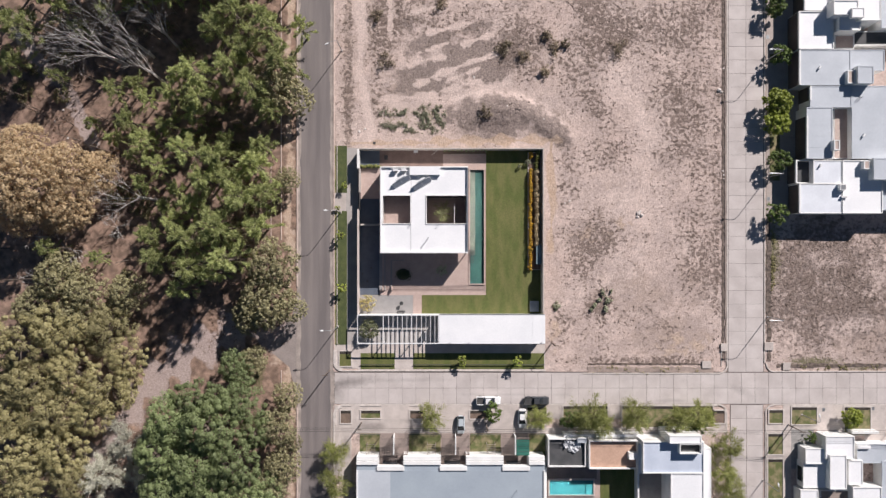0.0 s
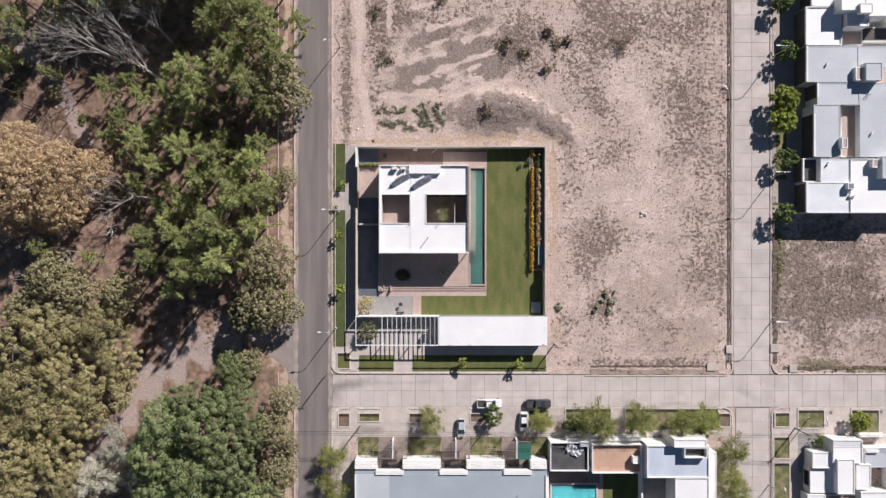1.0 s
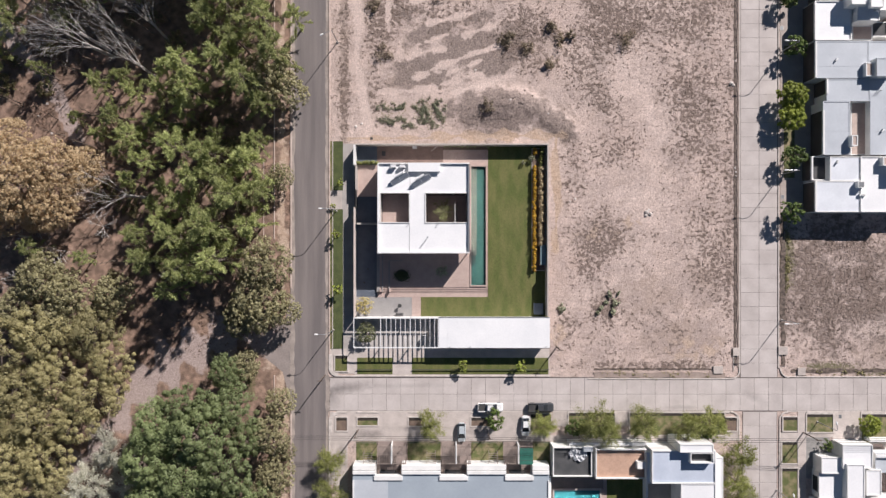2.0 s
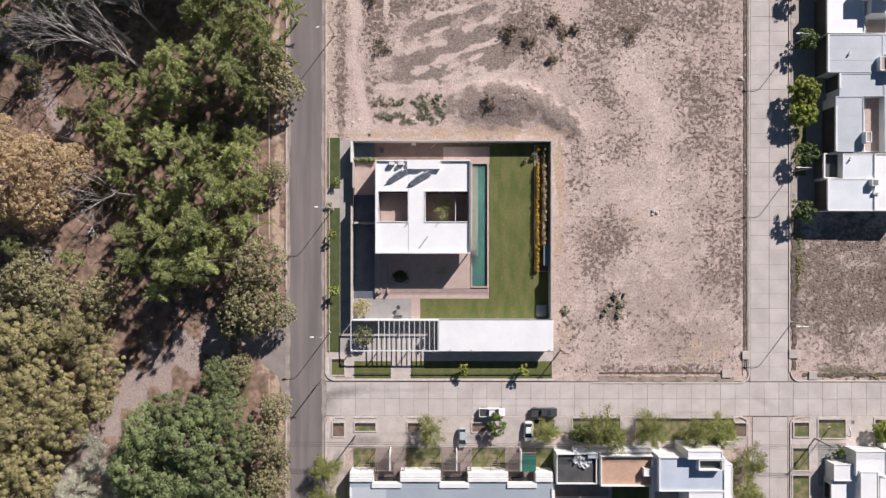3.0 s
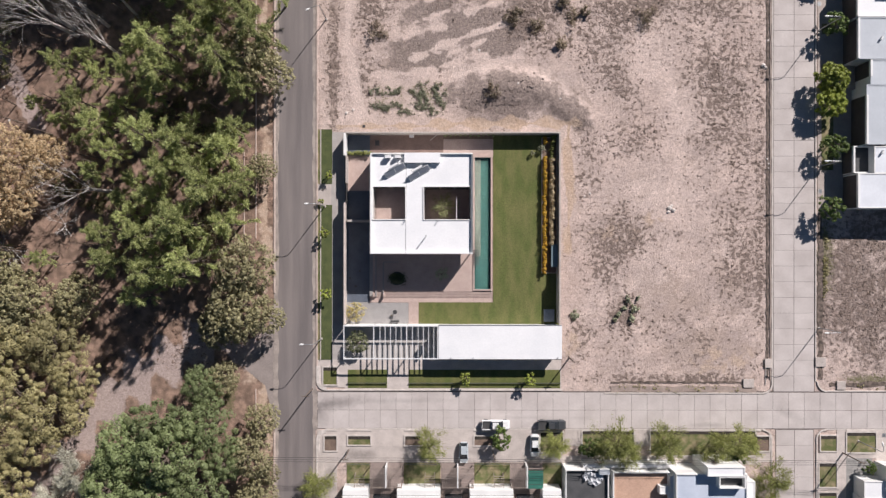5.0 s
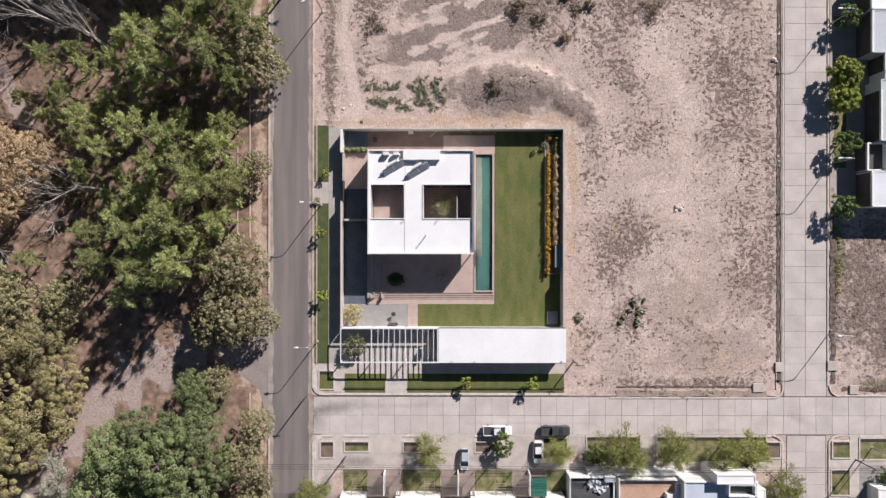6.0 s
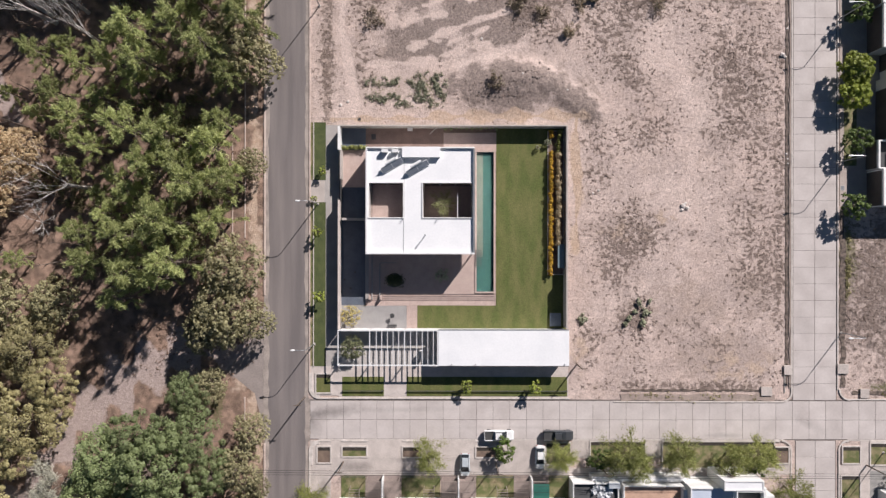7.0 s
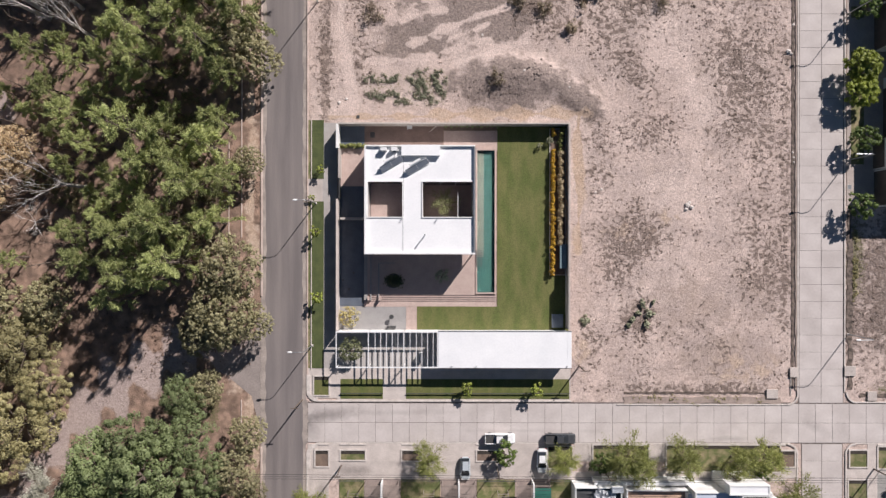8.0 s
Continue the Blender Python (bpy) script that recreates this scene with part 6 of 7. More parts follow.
STREET_LABEL = "small street tree with loose yellow-green crown"
for x, y, r, label, kind in (
        (-2.70, -36.88, 3.1, STREET_LABEL, STREET), (21.07, -36.88, 2.8, STREET_LABEL, STREET), (31.98, -36.02, 4.0, STREET_LABEL, STREET), (34.06, -38.10, 3.2, STREET_LABEL, STREET),
        (27.88, -37.50, 2.2, "small dense green street tree", LAUREL), (10.54, -35.77, 2.2, "small dense green street tree", LAUREL),
        (41.41, -36.39, 3.6, STREET_LABEL, STREET), (50.97, -36.63, 3.4, STREET_LABEL, STREET), (55.87, -36.02, 3.4, STREET_LABEL, STREET), (55.26, -39.10, 2.0, "small dense green street tree", LAUREL),
        (61.38, -42.76, 3.6, STREET_LABEL, STREET), (60.77, -48.27, 3.4, STREET_LABEL, STREET), (61.99, -52.56, 3.4, STREET_LABEL, STREET), (61.99, -57.46, 3.2, STREET_LABEL, STREET),
        (-23.77, -43.98, 3.0, STREET_LABEL, STREET), (-23.4, -51.09, 3.4, STREET_LABEL, STREET), (89.30, -36.88, 2.1, "bright yellow-green garden tree", BRIGHT), (80.54, -41.20, 1.4, "small dense green street tree", LAUREL),
        (72.77, 31.73, 2.9, "round bright green street tree", BRIGHT), (72.65, 27.57, 2.7, "round bright green street tree", BRIGHT),
        (73.51, 42.27, 2.5, "small dense green street tree", LAUREL), (73.26, 19.72, 2.6, "small dense green street tree", LAUREL), (72.65, 7.72, 2.6, "small dense green street tree", LAUREL), (72.04, 53.05, 2.6, "small dense green street tree", LAUREL), (73.26, 58.93, 2.6, "small dense green street tree", LAUREL)):
    tree(spread.choice(kind), x, y, label, group="street trees", turn=spread.uniform(0, 360), scale=r / (2.8 if kind is STREET else 2.4))
SAPLING = species("loose", 2, 3.2, 1.1, 22, 0.30, 24, 0.19, LEAF_YOUNG, 90, 0.5)
for x, y, s in ((4.43, -24.43, 1.0), (16.40, -24.63, 1.05), (-21.57, 13.89, 0.7), (-22.36, 3.05, 0.9), (-21.96, -8.38, 1.0), (-23.24, 8.97, 0.5)):
    tree(spread.choice(SAPLING), x, y, "young staked street tree with sparse crown", group="young street trees", turn=spread.uniform(0, 360), scale=s)


# low growth on the empty land
def bush(x, y, r, h, mat, label, seed, n=16, per=34, size=0.17, name="bush", z=0.0):
    rng = np.random.default_rng(seed)
    cs = [Vector((rng.normal() * r * 0.45, rng.normal() * r * 0.45, rng.uniform(0.1, h))) for _ in range(n)]
    ob = new(name, leaf_mesh(name, cs, [r * 0.42] * n, per, size, mat, 0.8, rng))
    ob.location = (x, y, z)
    return tagged(ob, label, "bush", "scattered bushes")


DRY = leaf_material("dry_twigs", (0.12, 0.10, 0.065), (0.23, 0.185, 0.125), (0.38, 0.305, 0.215))
for i, (x, y, r) in enumerate(((-14.62, 51.62, 1.6), (-12.50, 41.12, 1.7), (-0.50, 54.38, 1.5), (13.00, 43.88, 1.5), (17.75, 42.62, 1.5), (24.50, 44.88, 1.6), (22.62, 47.38, 1.2), (22.62, 39.12, 1.3), (9.25, 30.12, 1.3),
                               (38.88, 44.88, 2.2), (27.00, 45.38, 1.0), (14.00, 45.12, 1.2))):
    bush(x, y, r, 1.0, DRY, "dry brownish scrub bush on bare soil", 200 + i, z=float(heap(np.array(x), np.array(y))) - 0.05)
for i, (x, y, r) in enumerate(((25.25, -12.62, 0.8), (35.25, -9.62, 0.5), (36.38, -11.38, 0.65), (33.50, -12.38, 0.45), (36.00, -13.12, 0.55), (32.75, -13.38, 0.4), (34.4, -11.2, 0.35), (37.2, -9.4, 0.35))):
    bush(x, y, r, 0.5, LEAF_SAGE, "low grey-green bush on bare soil", 230 + i)


def low_patch(name, boxes, count, r, mat, label, category, seed, per=10, size=0.16, height=0.18, clump=0.35):
    """Ground-hugging growth scattered over several soft-edged areas."""
    rng = np.random.default_rng(seed)
    cs, rs = [], []
    for (x0, y0, x1, y1), share in boxes:
        for _ in range(int(count * share)):
            x, y = x0 + (x1 - x0) * rng.beta(1.8, 1.8), y0 + (y1 - y0) * rng.beta(2.2, 2.2)
            if noise.noise((x * 0.6, y * 0.6, seed)) + 0.5 * noise.noise((x * 1.7, y * 1.7, seed)) < 0.02:
                continue
            z = float(heap(np.array(x), np.array(y)))
            cs.append((x, y, z + rng.uniform(0.0, height)))
            rs.append(clump * rng.uniform(0.5, 1.3))
    ob = new(name, leaf_mesh(name, cs, rs, per, size, mat, 0.5, rng))
    return tagged(ob, label, category, kind="stuff")


low_patch("creeping_plants", [((-6.12, 25.12, 0.75, 32.62), 0.55), ((-14.50, 29.38, -5.50, 31.12), 0.22), ((-14.50, 25.38, -4.88, 28.38), 0.3)], 1700, 0.4, LEAF_SAGE, "low creeping grey-green plants on soil", "plants", 3, per=12, size=0.11, height=0.22, clump=0.30)
TUFT = leaf_material("dead_weed_stalks", (0.20, 0.15, 0.125), (0.27, 0.205, 0.17), (0.36, 0.28, 0.23))


def weed_cover(count, seed):
    """Tufts over the empty lots, thick in some stretches and thin in others."""
    rng = np.random.default_rng(seed)
    x, y = rng.uniform(-23.00, 98.00, count), rng.uniform(-24.88, 56.38, count)
    lot = ((x < 61.50) & ~((x < 25.75) & (y < 24.88))) | ((x > 72.75) & (y < 4.50))
    dense = 0.02 + 0.55 * patches(x, y, WEEDY + WEEDY_MORE) - 0.5 * bands(x, y, SCRAPES + SCRAPES_MORE)
    keep = lot & (rng.uniform(0, 1, count) < dense + 0.45 * (veil(x, y, 0.16, 9.0) + 0.8 * veil(x, y, 0.45, 2.0)))
    x, y = x[keep], y[keep]
    z = heap(x, y) - 0.02 + rng.uniform(0, 0.03, len(x))
    r = 0.34 * rng.uniform(0.2, 1.0, len(x)) ** 1.6 + 0.05
    ob = new("dry_weeds", leaf_mesh("dry_weeds", np.stack((x, y, z), 1), r, 8, 0.125, TUFT, 0.3, rng, 1.2))
    return tagged(ob, "scattered tufts of dead brown weeds", "weeds", kind="stuff")


weed_cover(30000, 4)
low_patch("channel_weeds", [((72.50, -9.88, 73.50, 5.12), 0.6), ((77.00, -26.88, 97.00, -25.50), 0.4), ((32.00, -27.62, 58.25, -25.62), 0.3)], 500, 0.3, LEAF_OLIVE, "olive weeds along the roadside channel", "weeds", 6, per=8, size=0.14, height=0.15, clump=0.25)
low_patch("leaf_litter", [((-98.00, 17.62, -75.50, 45.12), 0.3), ((-73.00, 2.62, -35.50, 32.62), 0.3), ((-66.75, -26.12, -33.00, 2.62), 0.4)], 3000, 0.3, leaf_material("fallen_leaves", (0.10, 0.06, 0.04), (0.20, 0.13, 0.09), (0.30, 0.21, 0.16)),
          "fallen leaves and bark on the wood's floor", "leaf litter", 7, per=5, size=0.2, height=0.03, clump=0.5)


# ---- plants of the walled garden ----
hedge_row("yellow_flowers", 19.25, -4.41, 19.25, 17.33, 1.15, LEAF_YELLOW, "tall bed of yellow flowers", 301, 0.42, 0.36, 46, 0.13)
hedge_row("yellow_flowers", 19.35, 20.14, 19.35, 20.94, 0.9, LEAF_YELLOW, "clump of yellow flowers", 302, 0.42, 0.36, 46, 0.13)
hedge_row("ornamental_grass", 20.54, 1.10, 20.54, 16.93, 1.5, LEAF_STRAW, "straw-coloured ornamental grasses in a bed", 303, 0.5, 0.46, 46, 0.15)
hedge_row("shrub_row", 20.54, 17.33, 20.84, 21.14, 1.0, LEAF_STREET, "green shrubs at the end of the bed", 304, 0.7, 0.42, 40, 0.15)
hedge_row("clipped_hedge", -18.33, 18.24, -14.12, 18.24, 0.9, LEAF_STREET, "clipped green hedge in the side yard", 305, 0.5, 0.4, 46, 0.14, 0.0)
hedge_row("wall_creeper", 0.51, 21.74, 9.53, 21.74, 0.8, LEAF_DEEP, "dark green plants below the back wall", 306, 0.9, 0.32, 30, 0.14, 0.0)
# leaf colours taken near black to carry the house's shade over the planter
LEAF_SHADED = leaf_material("shaded_planter_leaves", (0.018, 0.026, 0.010), (0.032, 0.045, 0.016), (0.05, 0.065, 0.025))
hedge_row("planter_foliage", -9.5, -5.61, -7.9, -5.61, 0.4, LEAF_SHADED, "foliage filling the round planter, darkened for shade", 307, 0.3, 1.2, 70, 0.18, 0.9)
SMALL = species("loose", 3, 3.0, 1.5, 30, 0.42, 34, 0.16, LEAF_SAGE, 110, 0.4)
OLIVE_SMALL = species("loose", 1, 3.6, 2.1, 170, 0.34, 44, 0.085, leaf_material("olive_tree_leaves", (0.16, 0.18, 0.085), (0.24, 0.255, 0.13), (0.33, 0.34, 0.19)), 120, 0.3)
COURT = species("spray", 1, 4.4, 2.1, 18, 12, 10, 0.13, leaf_material("court_tree_leaves", (0.20, 0.22, 0.09), (0.32, 0.34, 0.15), (0.44, 0.45, 0.22)), 125, 0.4)
YELLOW_TREE = species("loose", 1, 2.4, 1.8, 90, 0.34, 26, 0.10, leaf_material("yellowing_leaves", (0.34, 0.30, 0.12), (0.52, 0.43, 0.13), (0.62, 0.55, 0.34)), 130, 0.35)
tree(OLIVE_SMALL[0], -16.28, -17.56, "round grey-green olive tree beside the pergola", name="olive_tree")
tree(YELLOW_TREE[0], -16.61, -11.87, "sparse yellowing shrub tree in the gravel court", scale=1.0, name="shrub_tree")
tree(SMALL[0], -0.29, -4.65, "small sage-green tree on the terrace", scale=0.8, z=0.48, name="terrace_tree")
tree(COURT[0], 0.01, 8.04, "slender feathery green tree rising in the court", scale=1.0, z=0.05, name="court_tree")
tree(SMALL[2], 16.90, 18.18, "small sparse tree on the lawn", scale=0.3, z=0.06, name="lawn_tree")
tree(SMALL[0], 18.71, 19.20, "small shrub tree at the end of the bed", scale=0.45, z=0.06, name="shrub_tree")


# ---- vehicles ----
PAINT = {}


def paint(name, c):
    if name not in PAINT:
        m = material(name, c, tuple(v * 0.94 for v in c), 0.8, 6.0, 0.28, 0.0)
        m.node_tree.nodes["Principled BSDF"].inputs["Coat Weight"].default_value = 0.6
        PAINT[name] = m
    return PAINT[name]


RUBBER = material("tyre_rubber", (0.025, 0.025, 0.026), (0.035, 0.034, 0.033), 2.0, 12.0, 0.85, 0.2)
LAMP_RED = material("red_lamp_plastic", (0.35, 0.02, 0.02), (0.30, 0.02, 0.02), 2.0, 9.0, 0.2, 0.0)
LAMP_CLEAR = material("clear_lamp_plastic", (0.75, 0.75, 0.74), (0.68, 0.68, 0.68), 2.0, 9.0, 0.1, 0.0)


def hull(stations, segments=1):
    """A body skinned over cross-sections: (x, half width, low z, high z), corners rounded."""
    bm = bmesh.new()
    rings = []
    for x, w, lo, hi in stations:
        c = min(0.16, (hi - lo) * 0.3)
        pts = [(-w, lo), (-w, hi - c), (-w + c * 1.1, hi), (w - c * 1.1, hi), (w, hi - c), (w, lo)]
        rings.append([bm.verts.new((x, y, z)) for y, z in pts])
    for a, b in zip(rings, rings[1:]):
        for i in range(6):
            bm.faces.new((a[i], a[(i + 1) % 6], b[(i + 1) % 6], b[i]))
    bm.faces.new(rings[0])
    bm.faces.new(rings[-1][::-1])
    bmesh.ops.recalc_face_normals(bm, faces=bm.faces[:])
    return bm


def vehicle(x, y, turn, kind, colour, label, name, category):
    """A car facing +x before its turn: body, cabin glass, roof panel, wheels, lamps, mirrors."""
    ob = thing(name, x, y, 0.02, label, category, "parked vehicles")
    ob.rotation_euler = (0, 0, radians(turn))
    long_, w = (5.3, 0.92) if kind == "pickup" else ((4.0, 0.86) if kind == "hatch" else (4.3, 0.87))
    f, b = long_ / 2, -long_ / 2
    if kind == "pickup":
        part("body", hull([(b, w * 0.95, 0.42, 1.02), (b + 1.75, w, 0.36, 1.05), (b + 1.76, w, 0.36, 1.1), (0.95, w, 0.36, 1.12), (f - 0.35, w * 0.96, 0.36, 1.0), (f, w * 0.8, 0.42, 0.86)]), colour, ob)
        part("bed_liner", block(b + 0.1, -w * 0.82, 1.03, b + 1.66, w * 0.82, 1.062), STEEL_DARK, ob, "dark load bed liner")
        part("bed_side", block(b + 0.02, w * 0.83, 1.02, b + 1.74, w * 0.97, 1.24, 0.03), colour, ob)
        part("bed_side", block(b + 0.02, -w * 0.97, 1.02, b + 1.74, -w * 0.83, 1.24, 0.03), colour, ob)
        part("tailgate", block(b, -w * 0.82, 1.0, b + 0.08, w * 0.82, 1.24, 0.02), colour, ob)
        cab = ((-0.85, 1.1), (-0.75, 1.62), (0.55, 1.66), (1.35, 1.1))
    elif kind == "hatch":
        part("body", hull([(b, w * 0.86, 0.4, 0.85), (b + 0.25, w * 0.97, 0.3, 0.95), (0.5, w, 0.28, 0.95), (f - 0.6, w * 0.97, 0.3, 0.86), (f - 0.1, w * 0.82, 0.34, 0.72), (f, w * 0.7, 0.4, 0.6)]), colour, ob)
        cab = ((b + 0.12, 0.93), (b + 0.5, 1.42), (0.25, 1.46), (1.15, 0.92))
    else:
        part("body", hull([(b, w * 0.85, 0.42, 0.9), (b + 0.3, w * 0.97, 0.3, 0.95), (0.5, w, 0.28, 0.94), (f - 0.7, w * 0.97, 0.3, 0.86), (f - 0.1, w * 0.82, 0.34, 0.72), (f, w * 0.7, 0.4, 0.6)]), colour, ob)
        cab = ((b + 0.5, 0.94), (b + 1.0, 1.38), (0.3, 1.42), (1.15, 0.92))
    (x0, z0), (x1, z1), (x2, z2), (x3, z3) = cab
    glass = hull([(x0, w * 0.86, z0 - 0.02, z0 + 0.04), (x1, w * 0.74, z0 - 0.02, z1), (x2, w * 0.74, z3 - 0.02, z2), (x3, w * 0.86, z3 - 0.03, z3 + 0.04)])
    part("cabin_glass", glass, GLASS_DARK, ob, "dark tinted windows")
    roof = block(x1 + 0.06, -w * 0.64, min(z1, z2) - 0.05, x2 - 0.08, w * 0.64, max(z1, z2) + 0.03, 0.03)
    part("roof_panel", roof, colour, ob)
    for sy in (-1, 1):
        for wx in (b + 0.85, f - 0.85):
            tyre = part("wheel", rod((wx, sy * (w - 0.2), 0.33), (wx, sy * (w + 0.01), 0.33), 0.33, None, 16), RUBBER, ob)
            part("rim", rod((wx, sy * (w + 0.011), 0.33), (wx, sy * (w + 0.025), 0.33), 0.2, None, 12), STEEL_GREY, tyre)
        part("mirror", block(x3 - 0.35, sy * (w + 0.08) - 0.08, 0.95, x3 - 0.2, sy * (w + 0.08) + 0.08, 1.1, 0.02), colour, ob)
        part("headlight", block(f - 0.32, sy * w * 0.66 - 0.15, 0.62, f - 0.06, sy * w * 0.66 + 0.15, 0.78, 0.03), LAMP_CLEAR, ob)
        part("tail_lamp", block(b - 0.02, sy * w * 0.72 - 0.1, 0.6, b + 0.08, sy * w * 0.72 + 0.1, 0.85, 0.02), LAMP_RED, ob)
    part("bumper", block(f - 0.15, -w * 0.72, 0.34, f + 0.05, w * 0.72, 0.5, 0.04), STEEL_DARK, ob)
    return ob


WHITE_PAINT, SILVER = paint("white_car_paint", (0.78, 0.78, 0.78)), paint("silver_blue_car_paint", (0.47, 0.515, 0.545))
CHARCOAL = paint("charcoal_car_paint", (0.06, 0.063, 0.068))
vehicle(10.01, -33.38, 0, "pickup", WHITE_PAINT, "white pickup truck parked at the kerb", "pickup_truck", "pickup truck")
vehicle(20.64, -33.38, 0, "pickup", CHARCOAL, "dark charcoal pickup truck parked at the kerb", "pickup_truck", "pickup truck")
vehicle(3.92, -38.67, -90, "hatch", SILVER, "silver-blue hatchback parked on a driveway", "car", "car")
vehicle(17.41, -37.30, -90, "sedan", WHITE_PAINT, "white sedan parked on a driveway", "car", "car")


# ---- street lamps and poles ----
LAMP_HEAD = material("white_lamp_housing", (0.80, 0.80, 0.79), (0.74, 0.74, 0.73), 1.5, 9.0, 0.4, 0.0)


def street_lamp(x, y, turn, h=8.0, arm=2.4, label="slim steel street lamp with a white head"):
    ob = thing("street_lamp", x, y, 0, label, "street lamp", "street lamps")
    ob.rotation_euler = (0, 0, radians(turn))
    part("pole", rod((0, 0, 0), (0, 0, h - 0.5), 0.10, 0.06, 10), STEEL_GREY, ob)
    arm_bm = bmesh.new()
    pts = [(0, 0, h - 0.5), (0.25, 0, h - 0.15), (0.8, 0, h), (arm, 0, h + 0.05)]
    for a, b in zip(pts, pts[1:]):
        rod(a, b, 0.05, None, 8, arm_bm)
    part("arm", arm_bm, STEEL_GREY, ob)
    part("head", hull([(arm - 0.1, 0.12, h - 0.04, h + 0.14), (arm + 0.3, 0.17, h - 0.05, h + 0.16), (arm + 0.65, 0.1, h - 0.02, h + 0.1)]), LAMP_HEAD, ob)
    part("base_plate", block(-0.2, -0.2, 0, 0.2, 0.2, 0.12, 0.02), KERB, ob)
    return ob


street_lamp(-22.38, 43.88, 205, 8.0, 1.9)
street_lamp(-22.62, 8.12, 180, 8.0, 1.7)
street_lamp(-23.25, -17.12, 180, 8.0, 1.9)
for x, y in ((71.75, 41.88), (71.75, 15.88), (71.75, -15.00), (71.75, 65.12)):
    street_lamp(x, y, 180, 7.8, 2.6)
street_lamp(79.38, -36.62, 100, 7.6, 1.4)
street_lamp(70.75, -51.12, 100, 7.6, 1.4)


def pole(x, y, h, label="dark timber service pole"):
    ob = thing("service_pole", x, y, 0, label, "pole", "service poles")
    part("shaft", rod((0, 0, 0), (0, 0, h), 0.14, 0.09, 8), BARK, ob)
    part("crossbar", block(-0.7, -0.06, h - 0.5, 0.7, 0.06, h - 0.38), BARK, ob)
    return ob


pole(-25.00, -26.75, 7.0)
pole(24.12, -20.75, 5.2)


def cable(points, sag, radius=0.03, n=5):
    """A hanging wire between poles: one unbroken tube."""
    line = []
    for (ax, ay, az), (bx, by, bz) in zip(points, points[1:]):
        for i in range(8):
            t = i / 8
            line.append((ax + (bx - ax) * t, ay + (by - ay) * t, az + (bz - az) * t - sag * 4 * t * (1 - t)))
    line.append(points[-1])
    bm = bmesh.new()
    rings = [[bm.verts.new((x, y + radius * math.cos(2 * math.pi * k / n), z + radius * math.sin(2 * math.pi * k / n))) for k in range(n)] for x, y, z in line]
    for a, b in zip(rings, rings[1:]):
        for k in range(n):
            bm.faces.new((a[k], a[(k + 1) % n], b[(k + 1) % n], b[k]))
    return tagged(link("overhead_cable", bm, CABLE), "thin black overhead cable between poles", "cable", "overhead cables")


SERVICE = ((-39.25, -38.38), (-18.00, -38.38), (9.50, -38.62), (28.25, -38.88), (49.50, -38.88), (76.38, -38.88), (99.50, -38.88))
for x, y in SERVICE:
    pole(x, y, 6.5)
for off in (-0.55, 0.0, 0.55):
    cable([(x, y + off * 0.2 + off * 0.5, 6.4) for x, y in SERVICE], 0.35)

# ---- odds and ends on the empty land ----
RUBBLE = material("pale_rubble", (0.62, 0.57, 0.54), (0.48, 0.43, 0.40), 1.5, 8.0, 0.9, 0.4)


def stone(x, y, r, seed, mat=RUBBLE, label="pale lump of rubble on bare soil", z=0.0):
    rng = np.random.default_rng(seed)
    bm = bmesh.new()
    bmesh.ops.create_icosphere(bm, subdivisions=1, radius=r)
    for v in bm.verts:
        v.co = v.co * rng.uniform(0.7, 1.2)
        v.co.z *= 0.55
    ob = link("rubble", bm, mat)
    ob.location = (x, y, z + r * 0.2)
    return tagged(ob, label, "rubble", "rubble lumps")


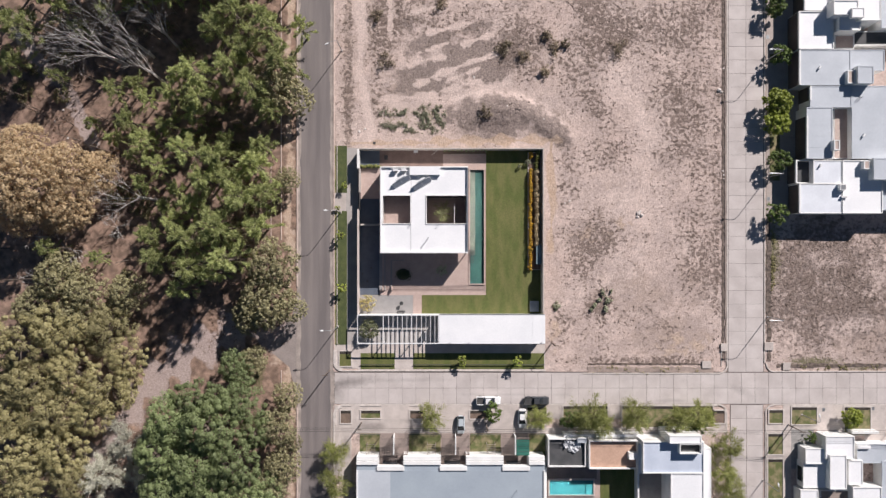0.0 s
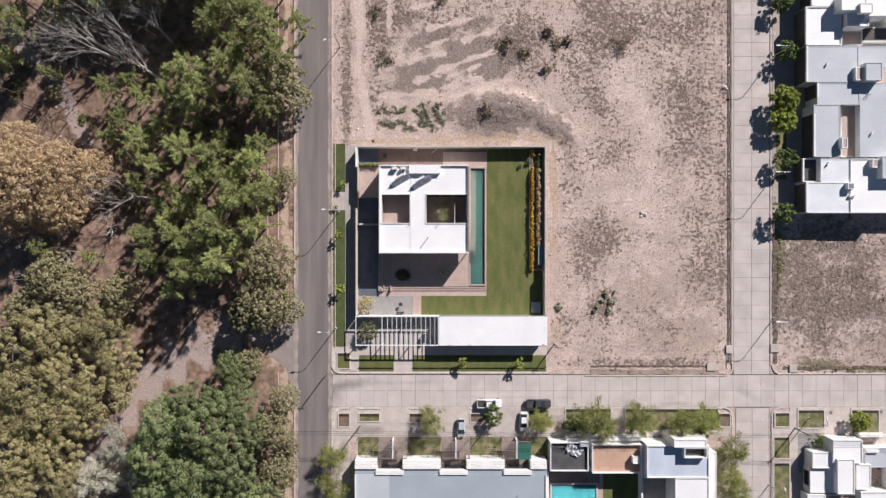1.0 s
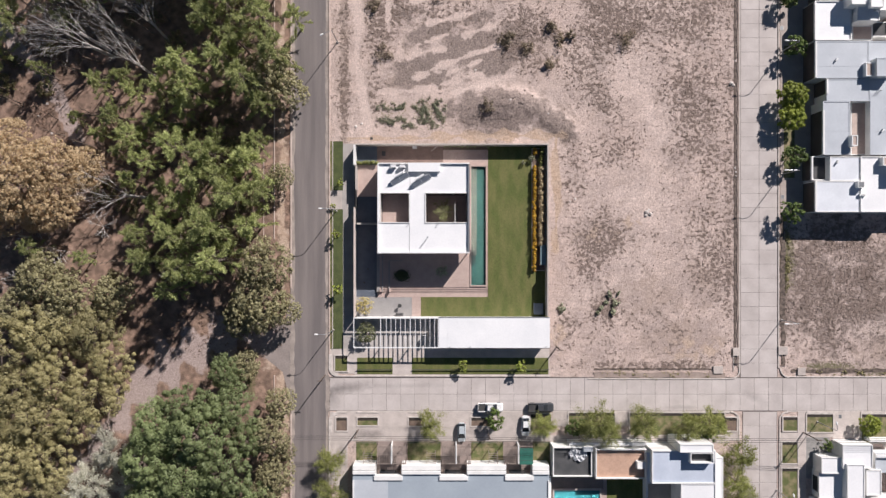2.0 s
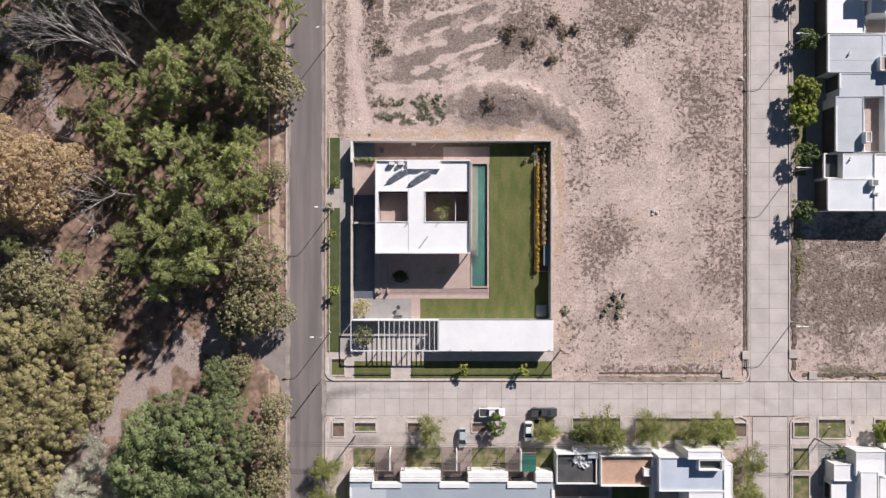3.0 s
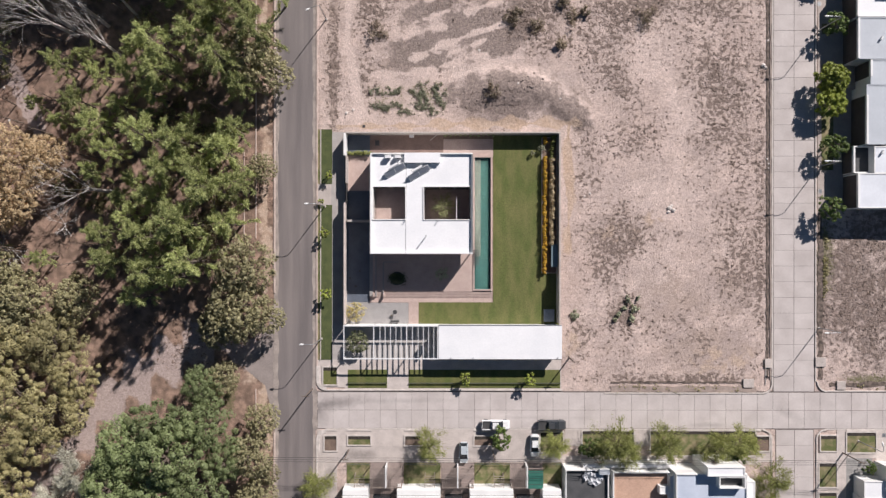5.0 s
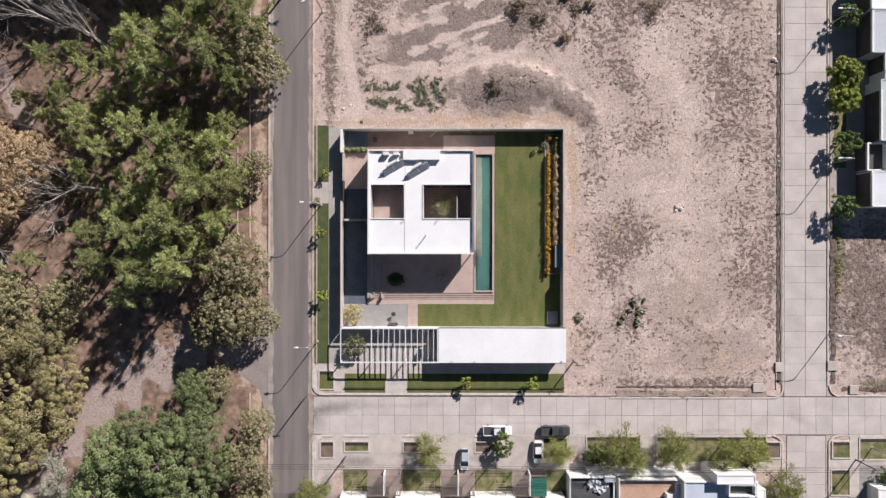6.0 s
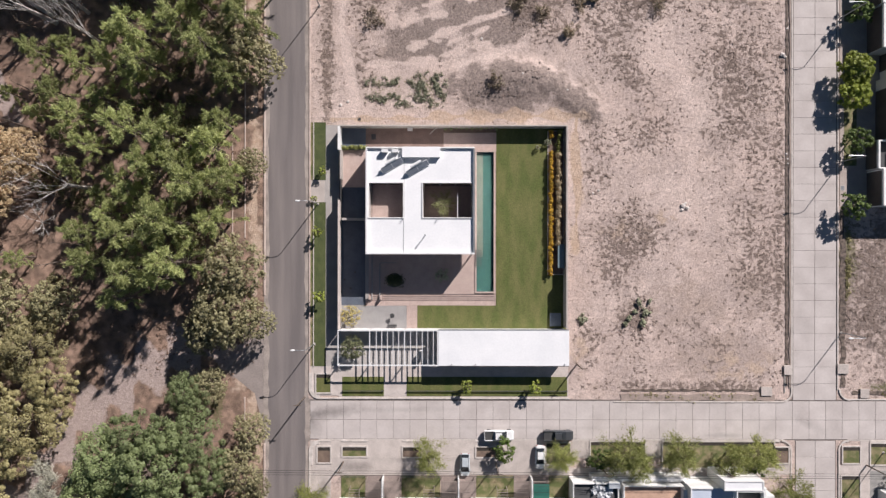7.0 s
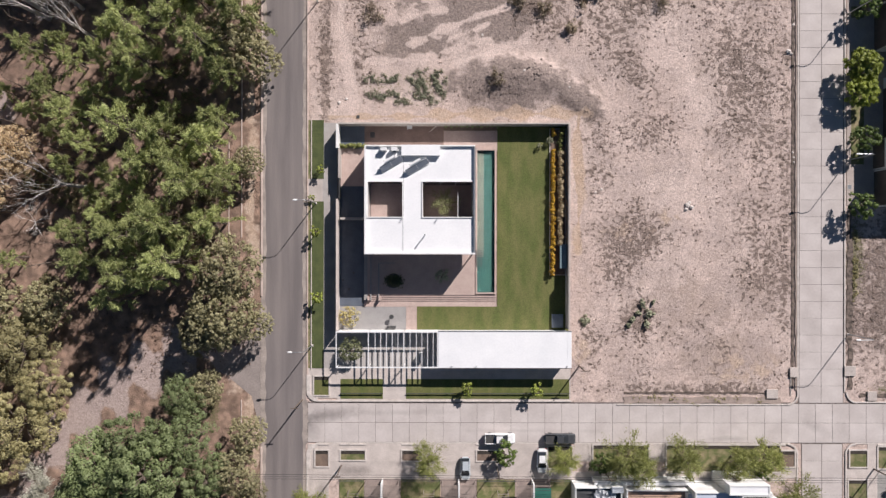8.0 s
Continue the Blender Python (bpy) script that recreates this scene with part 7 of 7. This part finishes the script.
for i, (x, y, r) in enumerate(((43.25, 7.88, 0.55), (44.00, 7.50, 0.4), (43.00, 7.12, 0.35), (43.62, 8.38, 0.3), (61.12, 35.12, 0.6), (61.62, 34.75, 0.35), (6.88, 38.00, 0.25), (14.12, 31.38, 0.25), (22.25, 28.62, 0.2),
                               (62.00, 39.88, 0.25), (61.88, 17.25, 0.25), (62.12, 16.38, 0.22), (62.12, 15.50, 0.22), (28.00, 10.62, 0.25), (27.00, 10.12, 0.2), (-18.50, 26.00, 0.3), (-17.25, 26.62, 0.3), (-91.12, 43.62, 0.3), (-84.00, 30.75, 0.3), (-83.00, 24.50, 0.3), (-85.88, 28.25, 0.25), (-74.25, 7.88, 0.3))):
    stone(x, y, r, 400 + i, z=float(heap(np.array(x), np.array(y))) - 0.05)
DARK_STONE = material("dark_clods", (0.24, 0.19, 0.17), (0.18, 0.145, 0.13), 1.5, 8.0, 0.95, 0.4)
rng = np.random.default_rng(12)
for i in range(70):
    x, y = 13.6 + rng.normal() * 3.0, 31.0 + rng.normal() * 1.6
    stone(x, y, rng.uniform(0.10, 0.26), 500 + i, DARK_STONE, "dark clod on the spoil heap", float(heap(np.array(x), np.array(y))) - 0.05)


# ---- road slabs, each one laid by itself with open joints ----
def slab_mesh(w, d):
    data = bpy.data.meshes.new("slab")
    bm = block(-w / 2, -d / 2, -0.06, w / 2, d / 2, 0.0, 0.015)
    bm.to_mesh(data)
    bm.free()
    data.materials.append(SLAB)
    return data


SLABS = {}


def lay(parent, x0, y0, x1, y1, gap=0.035):
    key = (round(x1 - x0 - gap, 2), round(y1 - y0 - gap, 2))
    if key not in SLABS:
        SLABS[key] = slab_mesh(*key)
    ob = new("slab", SLABS[key])
    ob.location = ((x0 + x1) / 2, (y0 + y1) / 2, 0.005 + random.uniform(-0.004, 0.004))
    ob.parent = parent


streets = [o for o in scene.objects if o.name.startswith("road") and "slab" in str(o.get("label", ""))]
cross_street, north_street, south_street = streets
rows = ((-34.25, -30.79), (-30.76, -27.38))
x = -24.00
while x < 130:
    for lo, hi in rows:
        lay(cross_street, x, lo, x + 3.0, hi)
    x += 3.0
y = -27.19
while y < 80:
    for lo, hi in ((63.12, 66.99), (67.01, 70.88)):
        lay(north_street, lo, y, hi, y + 3.0)
    y += 3.0
y = -34.50
while y > -75:
    for lo, hi in ((63.62, 67.11), (67.14, 70.75)):
        lay(south_street, lo, y - 3.0, hi, y)
    y -= 3.0
